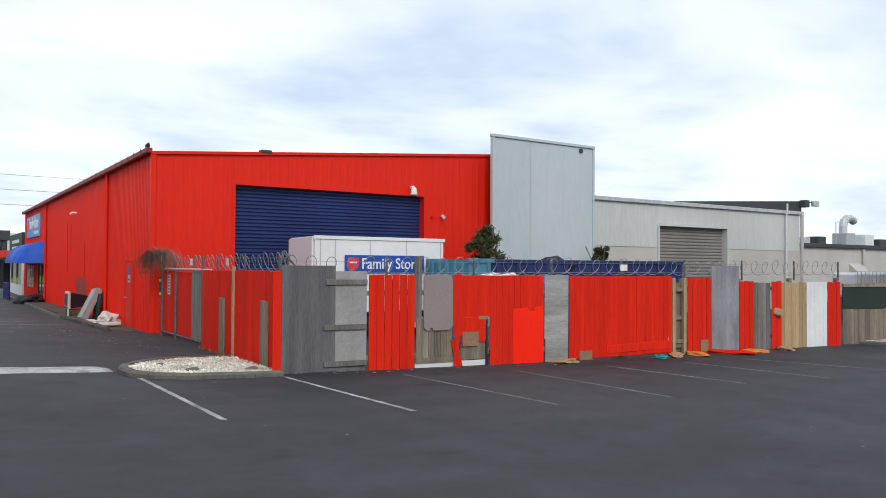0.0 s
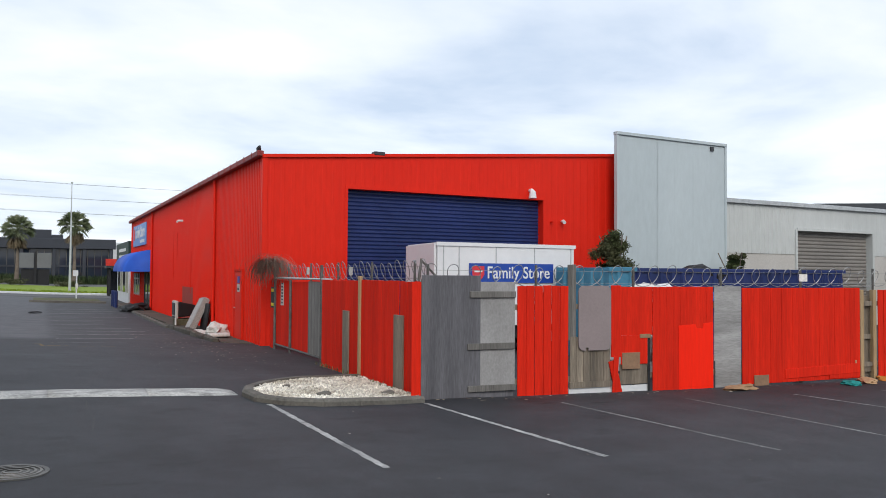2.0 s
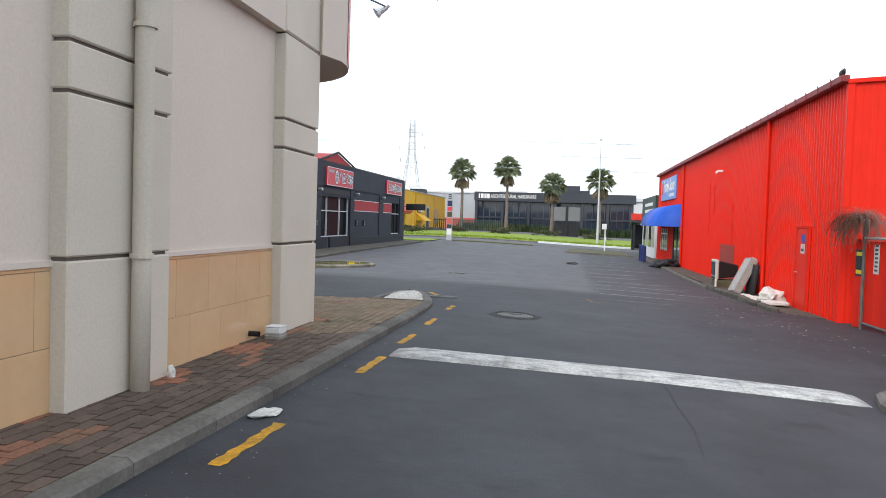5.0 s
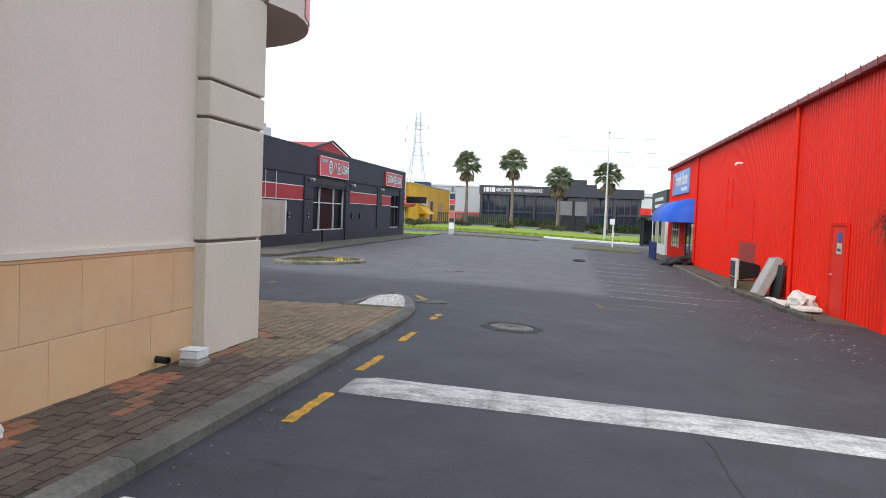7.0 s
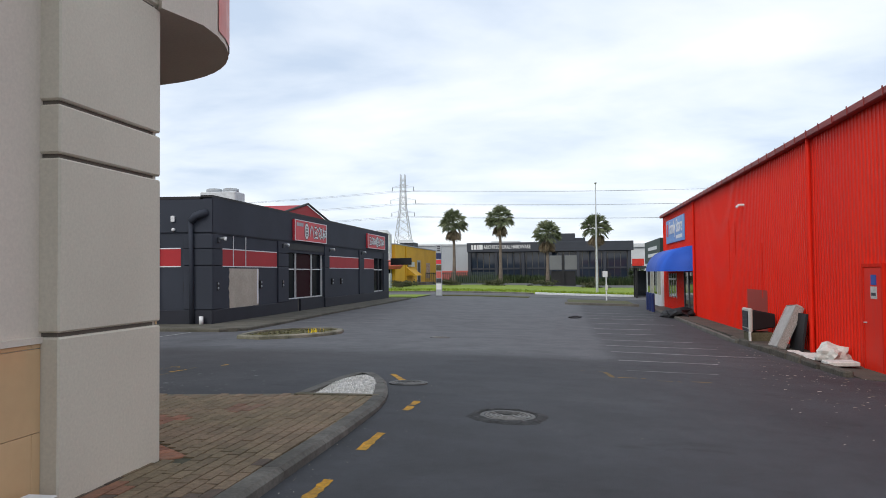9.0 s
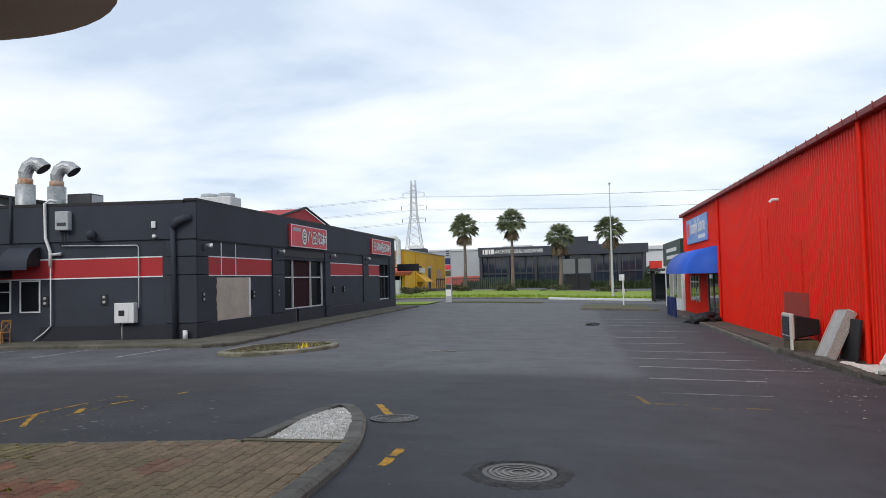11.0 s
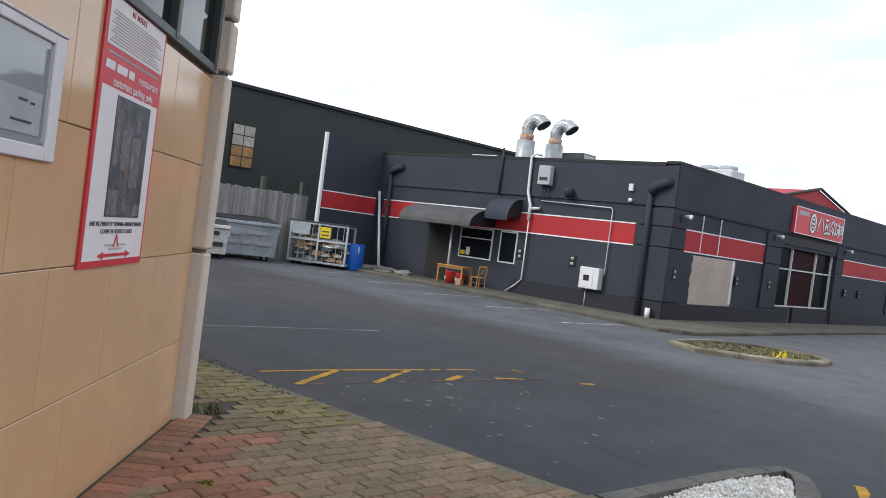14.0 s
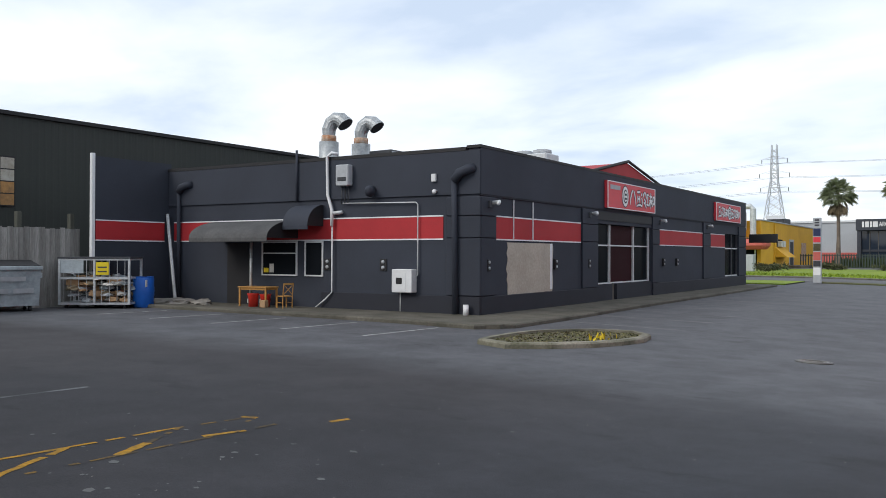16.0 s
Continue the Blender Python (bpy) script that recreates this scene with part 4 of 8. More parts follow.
# rounded sign box over the corner
sgn = part("sign_box", prism([((C0 + (C1 - C0) * s).x + b * 0.647, (C0 + (C1 - C0) * s).y + b * 0.762) for s, b in [(-0.02 + 1.04 * i / 16, 1.13 * math.sin(math.pi * i / 16) ** 0.6) for i in range(17)]], 3.45, 4.95), "plaster", cream, "rounded plastered sign box over the corner")
part("sign_cap", prism([((C0 + (C1 - C0) * s).x + b * 0.647, (C0 + (C1 - C0) * s).y + b * 0.762) for s, b in [(-0.03 + 1.06 * i / 16, 1.18 * math.sin(math.pi * i / 16) ** 0.6) for i in range(17)]], 4.952, 5.06), "pier", sgn)
face = bmesh.new()
prev = None
for i in range(2, 15):
    s, b = -0.02 + 1.04 * i / 16, 1.13 * math.sin(math.pi * i / 16) ** 0.6 + 0.012
    c = C0 + (C1 - C0) * s
    pair = [face.verts.new((c.x + b * 0.647, c.y + b * 0.762, z)) for z in (3.50, 4.88)]
    if prev:
        face.faces.new((prev[0], pair[0], pair[1], prev[1]))
    prev = pair
part("sign_face", face, surf("faded_red", (0.62, 0.13, 0.11), (0.70, 0.32, 0.28), 0.5, fine=3, big=1.2), sgn, "faded red sign face")
for base, tip in (((-3.3, 15.9, 4.80), (-2.56, 17.2, 4.98)), ((-3.7, 16.4, 4.66), (-3.7, 18.0, 4.93))):
    base, tip = Vector(base), Vector(tip)
    d = (tip - base).normalized()
    arm = part("sign_lamp", tube([base - d * 0.5, tip], 0.014), "dark_trim", cream, "spotlight on a long arm")
    part("lamp_head", tube([tip + Vector((0.05, 0, 0.03)), tip + Vector((0, 0, -0.02)), tip + Vector((-0.09, -0.04, -0.09)), tip + Vector((-0.14, -0.06, -0.13))], 0.1, seg=12, radii=[0.04, 0.05, 0.065, 0.095]), "galv", arm)
fl = part("floodlight", box(-3.70, -3.56, 13.52, 13.72, 4.53, 4.67, 0.02), "dark_trim", cream, "small dark floodlight on the wall")
part("bracket", tube([(-3.8, 13.6, 4.78), (-3.68, 13.62, 4.81), (-3.63, 13.62, 4.66)], 0.015), "galv", fl)

# ---- charcoal restaurant ----
rest = thing("restaurant", "charcoal painted restaurant with a red band between white lines", "building", (-12, 32.8, gz(-12, 32.8)), fixed=True)
fm = on_wall((-12, 32.8, 0), (0, 1))
sm = on_wall((-23.7, 31.6, 0), (11.7, 1.2))
SL, FL = 11.76, 25.4
TOP = 3.92
part("south_wall", wall_box(sm, 0.75, SL - 0.02, -0.4, 3.86, -0.3, 0.0), "charcoal", rest)
# front wall with openings for the entrance and the end window
for u0, u1, v0, v1 in ((0.0, 6.95, -0.4, TOP), (11.85, 21.7, -0.4, TOP), (24.0, FL, -0.4, TOP), (6.95, 11.85, 2.3, TOP), (21.7, 24.0, 2.32, TOP), (21.7, 24.0, -0.4, 0.28)):
    part("front_wall", wall_box(fm, u0, u1, v0, v1, -0.3, 0.0), "charcoal", rest)
part("coping", wall_box(fm, -0.05, FL + 0.05, TOP, TOP + 0.07, -0.35, 0.06), "black", rest)
part("coping", wall_box(sm, 0.75, SL - 0.35, 3.86, 3.95, -0.35, 0.06), "black", rest)
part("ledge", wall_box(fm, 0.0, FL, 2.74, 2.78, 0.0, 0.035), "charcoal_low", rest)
part("upper_wall", wall_box(fm, 0.0, FL, 2.78, TOP - 0.002, 0.0, 0.05), "charcoal", rest)
part("upper_wall", wall_box(sm, 0.78, SL + 0.04, 2.78, 3.858, 0.0, 0.05), "charcoal", rest)
part("roof", prism([(-12.3, 33.1), (-12.3, 58.0), (-23, 58.0), (-23, 32.1)], 3.3, 3.4), "dark_trim", rest)
part("rear_wall", box(-23.2, -12.1, 57.9, 58.2, -0.5, 3.9), "charcoal", rest)
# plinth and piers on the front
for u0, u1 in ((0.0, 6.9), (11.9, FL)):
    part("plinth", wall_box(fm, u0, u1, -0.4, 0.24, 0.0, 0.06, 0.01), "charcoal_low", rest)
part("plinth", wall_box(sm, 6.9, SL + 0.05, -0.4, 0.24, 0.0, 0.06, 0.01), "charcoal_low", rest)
for u0, u1, in ((0.0, 0.72), (5.8, 6.95), (11.85, 12.6), (18.15, 19.2), (24.0, FL)):
    for v0, v1 in ((0.26, 1.68), (1.70, 2.23), (2.25, 2.72)):
        part("pier_block", wall_box(fm, u0, u1, v0, v1, 0.0, 0.06, 0.012), "charcoal", rest)
for v0, v1 in ((0.26, 1.68), (1.70, 2.23), (2.25, 2.72)):
    part("pier_block", wall_box(sm, SL - 0.9, SL + 0.055, v0, v1, 0.0, 0.06, 0.012), "charcoal", rest)


def band(m, u0, u1):
    b = part("red_band", wall_box(m, u0, u1, 1.68, 2.24, 0.0, 0.012), "band_red", rest, "dark red painted band")
    for v in (1.65, 2.24):
        part("white_line", wall_box(m, u0, u1, v, v + 0.035, 0.0, 0.02), "white_paint", b)


for a, b in ((0.78, 5.75), (12.65, 18.1), (19.25, 21.65)):
    band(fm, a, b)
band(sm, 1.0, 2.0)
band(sm, 5.95, 10.75)
band(sm, 2.0, 5.95)
for u in (1.64, 2.69):
    part("rod", wall_box(fm, u - 0.02, u + 0.02, 1.7, 2.72, 0.012, 0.03), "win_frame", rest)
patch = bmesh.new()
edge = []
for i in range(40):
    a = i / 40 * 4
    s, f = int(a), a - int(a)
    u, v = ((1.33 + 2.54 * f, 0.22), (3.87, 0.22 + 1.38 * f), (3.87 - 2.54 * f, 1.6), (1.33, 1.6 - 1.38 * f))[s]
    edge.append((u + (random.uniform(-0.05, 0.05) if s != 2 else 0), v + (random.uniform(-0.04, 0.03) if s == 0 else 0)))
lo = [patch.verts.new(fm @ Vector((u, v, 0.001))) for u, v in edge]
hi = [patch.verts.new(fm @ Vector((u, v, 0.012))) for u, v in edge]
patch.faces.new(hi)
for i in range(40):
    patch.faces.new((lo[i], lo[(i + 1) % 40], hi[(i + 1) % 40], hi[i]))
part("bare_patch", patch, "patch", rest, "unpainted beige patch with ragged edges")
part("white_smear", wall_box(fm, 3.72, 3.86, 0.3, 1.6, 0.012, 0.016), "white_paint", rest)
# entrance
gl = part("entrance_glass", wall_box(fm, 6.95, 8.2, 0.36, 2.28, -0.2, -0.15), "glass_dark", rest)
part("entrance_glass", wall_box(fm, 10.3, 11.85, 0.36, 2.28, -0.2, -0.15), "glass_dark", rest)
part("entrance_door", wall_box(fm, 8.2, 10.3, 0.36, 2.28, -0.2, -0.15), surf("dark_red_glass", (0.035, 0.008, 0.011), (0.026, 0.007, 0.009), 0.6, spec=0.05, bump=0), rest, "dark red glazed doors")
for u in (6.99, 8.2, 10.3, 11.81):
    part("door_frame", wall_box(fm, u - 0.03, u + 0.03, 0.32, 2.3, -0.2, -0.08), "win_frame", rest)
for u0, u1 in ((7.0, 8.2), (8.2, 10.3), (10.3, 11.8)):
    for v in (0.35, 1.6):
        part("door_frame", wall_box(fm, u0, u1, v - 0.022, v + 0.022, -0.2, -0.09), "win_frame", rest)
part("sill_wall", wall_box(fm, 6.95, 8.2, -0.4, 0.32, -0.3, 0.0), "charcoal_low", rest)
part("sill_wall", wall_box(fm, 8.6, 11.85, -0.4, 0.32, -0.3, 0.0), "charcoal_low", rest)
part("doorstep", wall_box(fm, 8.2, 8.6, -0.4, 0.3, -0.4, -0.1), "kerb", rest)
part("inner_wall", wall_box(fm, 6.9, 11.9, -0.4, 2.6, -1.2, -1.1), "black", rest)
ew = part("window", wall_box(fm, 21.7, 24.0, 0.28, 2.32, -0.15, -0.1), "glass_dark", rest)
for u in (21.74, 23.0, 23.96):
    part("window_frame", wall_box(fm, u - 0.035, u + 0.035, 0.28, 2.32, -0.1, -0.03), "dark_trim", ew)
for v in (0.3, 1.62):
    part("window_frame", wall_box(fm, 21.7, 24.0, v - 0.03, v + 0.03, -0.1, -0.03), "win_frame", ew)
# gable and signs
ga = bmesh.new()
gv = [ga.verts.new(fm @ Vector(v)) for v in ((6.7, TOP, -0.05), (12.7, TOP, -0.05), (9.6, 4.50, -0.05), (6.7, TOP, -2.5), (12.7, TOP, -2.5), (9.6, 4.50, -2.5))]
for f in ((0, 1, 2), (0, 2, 5, 3), (1, 4, 5, 2), (3, 5, 4)):
    ga.faces.new([gv[i] for i in f])
part("gable", ga, "band_red", rest, "dark red gable over the entrance")
gt = bmesh.new()
for a, b in (((6.6, TOP + 0.03), (9.6, 4.55)), ((9.6, 4.55), (12.8, TOP + 0.03))):
    tube([fm @ Vector((*a, 0.0)), fm @ Vector((*b, 0.0))], 0.05, gt, 6)
part("gable_trim", gt, "black", rest)


def glyph_sign(u0, u1, v0, v1, lead):
    s = part("sign", wall_box(fm, u0, u1, v0, v1, 0.05, 0.16, 0.01), "sign_red", rest, "red sign with a white border and white marks")
    for a, b, c, d in ((u0, u1, v0, v0 + 0.03), (u0, u1, v1 - 0.03, v1), (u0, u0 + 0.05, v0 + 0.03, v1 - 0.03), (u1 - 0.05, u1, v0 + 0.03, v1 - 0.03)):
        part("border", wall_box(fm, a, b, c, d, 0.161, 0.17), "text_white", s)
    w, h = u1 - u0, v1 - v0
    cv = (v0 + v1) / 2
    ec = u0 + w * (0.34 if lead else 0.52)
    for name, k, ww, mt in (("emblem_edge", 1.0, 0.162, "text_dark"), ("emblem", 0.9, 0.168, "text_white"), ("emblem_ring", 0.62, 0.172, "text_dark"), ("emblem_heart", 0.48, 0.176, "text_white")):
        e = bmesh.new()
        e.faces.new([e.verts.new(fm @ Vector((ec + 0.30 * k * math.cos(a), cv + h * 0.42 * k * math.sin(a), ww + 0.004))) for a in [6.283 * i / 24 for i in range(24)]])
        part(name, e, mt, s)
    part("emblem_mark", wall_box(fm, ec - 0.09, ec + 0.09, cv - 0.11, cv - 0.04, 0.178, 0.183), "text_dark", s)
    part("emblem_mark", wall_box(fm, ec - 0.09, ec + 0.09, cv + 0.03, cv + 0.10, 0.178, 0.183), "text_dark", s)
    if lead:
        part("word_bar", wall_box(fm, u0 + w * 0.05, u0 + w * 0.24, v0 + h * 0.70, v0 + h * 0.86, 0.165, 0.172), "far_grey", s)

    def brush(bm, a, b, wd, bow, lift):
        """One brush stroke: a ribbon that swells, bows and tapers."""
        a, b = Vector(a), Vector(b)
        d = (b - a).normalized()
        nn = Vector((-d.y, d.x))
        prev = None
        for k in range(7):
            f = k / 6
            c = a + (b - a) * f + nn * bow * math.sin(math.pi * f)
            r = wd * (0.55 + 0.6 * math.sin(math.pi * min(1, f * 0.8 + 0.15)))
            pair = [bm.verts.new(fm @ Vector((c.x + nn.x * r * q, c.y + nn.y * r * q, lift))) for q in (-1, 1)]
            if prev:
                bm.faces.new((prev[0], prev[1], pair[1], pair[0]))
            prev = pair

    shapes = (((-0.05, 0.22, -0.22, -0.22, 0.04), (0.03, 0.24, 0.24, -0.22, -0.05)),
              ((-0.2, 0.18, -0.12, 0.1, 0.0), (-0.22, -0.22, 0.26, -0.24, -0.05), (-0.05, 0.22, 0.22, 0.2, 0.01), (0.0, 0.1, 0.0, -0.12, 0.0), (0.16, 0.1, 0.16, -0.12, 0.0), (0.0, 0.0, 0.16, 0.0, 0.0), (-0.16, 0.04, -0.2, -0.2, 0.03)),
              ((-0.24, 0.16, -0.06, 0.17, 0.0), (-0.15, 0.16, -0.15, -0.16, 0.0), (-0.24, -0.16, -0.04, -0.14, 0.0), (0.1, 0.24, -0.04, 0.02, 0.03), (0.1, 0.24, 0.26, 0.04, -0.03), (0.16, 0.02, 0.0, -0.12, 0.02), (0.2, -0.08, -0.02, -0.26, 0.03)),
              ((-0.22, 0.12, -0.22, -0.1, 0.0), (-0.08, 0.12, -0.08, -0.1, 0.0), (-0.22, 0.12, -0.08, 0.12, 0.0), (-0.22, -0.1, -0.08, -0.1, 0.0), (0.0, 0.12, 0.24, 0.13, 0.0), (-0.02, 0.0, 0.26, 0.0, 0.0), (0.12, 0.24, 0.12, -0.26, 0.01), (0.12, 0.0, -0.04, -0.2, 0.02), (0.12, 0.0, 0.28, -0.2, -0.02)))
    spots = [(u0 + w * (0.43 + 0.14 * (i + 0.5)), shapes[i], 1.15) for i in range(4)] if lead else [(u0 + w * f, shapes[1 + i % 3], 1.0) for i, f in enumerate((0.14, 0.27, 0.40, 0.64, 0.76, 0.88))]
    for c, strokes, k in spots:
        for name, grow, lift, mt in (("mark_shadow", 0.032, 0.166, "text_dark"), ("mark", 0.0, 0.172, "text_white")):
            mark = bmesh.new()
            for n_, (xa, ya, xb, yb, bow) in enumerate(strokes):
                brush(mark, (c - xa * k, cv + ya * k), (c - xb * k, cv + yb * k), 0.034 + grow, bow, lift + n_ * 0.0004)
            part(name, mark, mt, s)


glyph_sign(7.43, 11.8, 2.82, 3.72, True)
glyph_sign(19.66, 23.94, 2.88, 3.72, False)
part("grille", wall_box(fm, 7.0, 11.8, 2.42, 2.68, 0.0, 0.03), "black", rest)

# side return wall with its white post
rw = thing("return_wall", "charcoal wall with a red band ending in a white post", "wall", (-22.95, 30.4, gz(-22.95, 30)), fixed=True)
part("wall", box(-23.15, -22.95, 29.2, 31.75, -0.5, 4.12), "charcoal", rw)
rb = part("red_band", box(-22.95, -22.935, 29.22, 31.5, 1.68, 2.24), "band_red", rw)
for v in (1.65, 2.24):
    part("white_line", box(-22.95, -22.928, 29.22, 31.5, v, v + 0.035), "white_paint", rb)
part("end_post", box(-23.06, -22.93, 29.1, 29.2, -0.5, 4.2, 0.01), "white_paint", rw, "white painted end post")

# ---- dark green shed and timber fence to the west ----
gs = thing("green_shed", "dark green steel shed with amber-paned windows", "building", (-28.7, 30, gz(-28.7, 30)), fixed=True)
part("wall", ribbed((-28.7, -5), (-28.7, 75), -0.5, 6.0, 0.25, 0.008, (1, 0)), "green_steel", gs)
part("roof_edge", box(-28.8, -28.58, -5, 75, 5.95, 6.08), "black", gs)
part("roof", box(-45, -28.8, -5, 75, 5.9, 6.0), "green_steel", gs)
gm = on_wall((-28.7, 0, 0), (0, 1))
for y0 in (25.3, 28.65):
    w = part("window", wall_box(gm, y0, y0 + 1.0, 2.85, 4.55, 0.03, 0.06), "black", gs, "small-paned window, amber in the lower panes")
    for i in range(2):
        for j in range(4):
            part("pane", wall_box(gm, y0 + 0.04 + i * 0.48, y0 + 0.48 + i * 0.48, 2.9 + j * 0.41, 3.27 + j * 0.41, 0.06, 0.07), "amber" if j < 2 else "frost", w)
part("floodlight", box(-28.6, -28.35, 27.1, 27.4, 4.3, 4.5, 0.02), "galv", gs)
part("lamp_stem", tube([(-28.6, 27.25, 4.45), (-28.6, 27.25, 4.95)], 0.02), "galv", gs)

# ---- shop north of the warehouse ----
shop = thing("white_shop", "white framed shop front under a dark green sign board", "building", (4.7, 61, gz(4.7, 61)), fixed=True)
wm = on_wall((5.27, 66, 0), (0, -1))
part("wall", wall_box(wm, 0, 8.7, -1.2, 1.9, -0.3, 0.0), "white_paint", shop)
part("side_wall", box(5.6, 12, 57.31, 57.5, -1.2, 3.2), "white_paint", shop)
sb = part("sign_board", wall_box(wm, -0.1, 8.7, 1.9, 3.4, -0.3, 0.08, 0.02), surf("sign_green", (0.02, 0.05, 0.045), (0.016, 0.04, 0.036), 0.5), shop, "dark green sign board")
for v, u1 in ((2.75, 7.0), (2.3, 7.6)):
    part("word_bar", wall_box(wm, 2.0, u1, v, v + 0.22, 0.081, 0.09), "text_white", sb)
for i in range(4):
    part("window", wall_box(wm, 0.8 + i * 1.9, 2.3 + i * 1.9, -0.1, 1.7, 0.0, 0.02), "frost" if i % 2 else "glass", shop)
part("roof", box(5.3, 12, 57.4, 66, 3.2, 3.3), "dark_trim", shop)

# ---- paving, kerbs and markings ----


def kt(y):
    """Height of the paved footpath's surface."""
    return float(np.interp(y, (-10, 10, 15, 18, 21), (-0.03, -0.035, -0.05, -0.075, -0.10)))


def along(poly, step, closed=False):
    pts = [Vector((*p, 0)) for p in poly]
    if closed:
        pts.append(pts[0])
    out, rest_len = [pts[0]], step
    for a, b in zip(pts, pts[1:]):
        d, pos = (b - a).length, 0.0
        while d - pos >= rest_len:
            pos += rest_len
            out.append(a + (b - a) * (pos / d))
            rest_len = step
        rest_len -= d - pos
    if (out[-1] - pts[-1]).length > 0.05:
        out.append(pts[-1])
    return out


def kerb_row(name, label, poly, top, width=0.16, step=0.9, closed=False, mat="kerb", side=1):
    """Kerb stones one by one along a line; the line is the road face, the stones lie on its left (side 1)."""
    k = thing(name, label, "kerb", (poly[0][0], poly[0][1], gz(*poly[0])), kind="structure", fixed=True)
    pts = along(poly, step, closed)
    n = len(pts)
    nor = []
    for i in range(n):
        a, b = (pts[i - 1] if i or not closed else pts[-2]), (pts[i + 1] if i < n - 1 else (pts[1] if closed else pts[i]))
        if not closed and i == 0:
            a = pts[0]
        d = (b - a).normalized()
        nor.append(Vector((-d.y, d.x, 0)) * side * width)
    for i in range(n - 1):
        g = (pts[i + 1] - pts[i]).normalized() * 0.003
        a, b = pts[i] + g, pts[i + 1] - g
        bm = bmesh.new()
        lip = 0.03
        jit = random.uniform(-0.002, 0.002)
        lo = []
        for p, q in ((a, nor[i]), (b, nor[i + 1])):
            z = (top(p.x, p.y) if callable(top) else top) + jit
            base = gz(p.x, p.y) - 0.08
            ring = [(p, base), (p, z - lip), (p + q * 0.22, z), (p + q, z), (p + q, base)]
            lo.append([bm.verts.new((v.x, v.y, h)) for v, h in ring])
        for j in range(5):
            bm.faces.new((lo[0][j], lo[0][(j + 1) % 5], lo[1][(j + 1) % 5], lo[1][j]))
        bm.faces.new(lo[0][::-1])
        bm.faces.new(lo[1])
        part("kerb_stone", bm, mat, k)
    return k


KERB = [(-2.93, -8), (-2.86, 8.6), (-2.79, 10.6), (-2.76, 13), (-2.71, 16.4), (-2.72, 17.6), (-2.77, 18.2), (-2.89, 18.84), (-3.1, 19.65), (-3.4, 20.4), (-3.6, 20.58), (-3.78, 20.5), (-3.88, 19.9), (-3.92, 19.2), (-3.95, 18.42)]
kerb_row("kerb_1", "worn concrete kerb along the brick footpath", KERB[:5], lambda x, y: kt(y) + 0.005, step=0.95)
kerb_row("kerb_8", "curved concrete kerb round the white gravel tip", KERB[4:], lambda x, y: kt(y) + 0.005, step=0.3)
foot = thing("footpath", "brick-paved footpath beside the cream building", "footpath", (-3.2, 14, 0), kind="structure", fixed=True)


def apron(x):
    """Where the paving ends towards the car park."""
    return 18.36 + (x + 4.0) * 0.14


part("bedding", prism([(-3.97, -8), (-3.05, -8), (-2.97, 9), (-2.89, 11), (-2.86, 13), (-2.81, 16.4), (-2.82, 17.6), (-2.92, 18.3), (-4.0, 18.3), (-14, 16.96), (-6.3, 16.96), (-6.2, 16.9), (-3.97, 14.9)], lambda x, y: -0.3, lambda x, y: kt(y) - 0.012), "joint", foot)
part("edging", prism([(-13, apron(-13) - 0.34), (-3.9, apron(-3.9) - 0.34), (-3.9, apron(-3.9) + 0.02), (-13, apron(-13) + 0.02)], -0.3, lambda x, y: kt(y) - 0.009), "edging", foot)


part("edging", prism([(-3.92, 18.28), (-2.88, 18.25), (-2.88, 18.35), (-3.92, 18.38)], -0.3, lambda x, y: kt(y) + 0.008), "edging", foot)


def paved(x, y):
    if y > min(apron(x), 18.4) - 0.09:
        return False
    edge = np.interp(y, (-8, 9, 11, 13, 16.4, 17.6, 18.2), (-3.06, -2.99, -2.92, -2.88, -2.82, -2.82, -2.9))
    if x > edge - 0.03:
        return False
    if y < 14.9:
        return x > -4.02
    line_y = 14.93 + (-3.80 - x) * (2.01 / 2.37)
    if x < -6.35:
        return y > 17.2
    return y > line_y + 0.30


near_n, far = 0, {"paver_far": ([], []), "paver_dark": ([], []), "paver_moss": ([], []), "paver_red": ([], [])}
brick_me = {}


def brick_mesh(mat):
    b = box(-0.1, 0.1, -0.05, 0.05, -0.05, 0.0, 0.006)
    bmesh.ops.recalc_face_normals(b, faces=b.faces)
    me = bpy.data.meshes.new("brick")
    b.to_mesh(me)
    b.free()
    me.materials.append(M[mat])
    return me


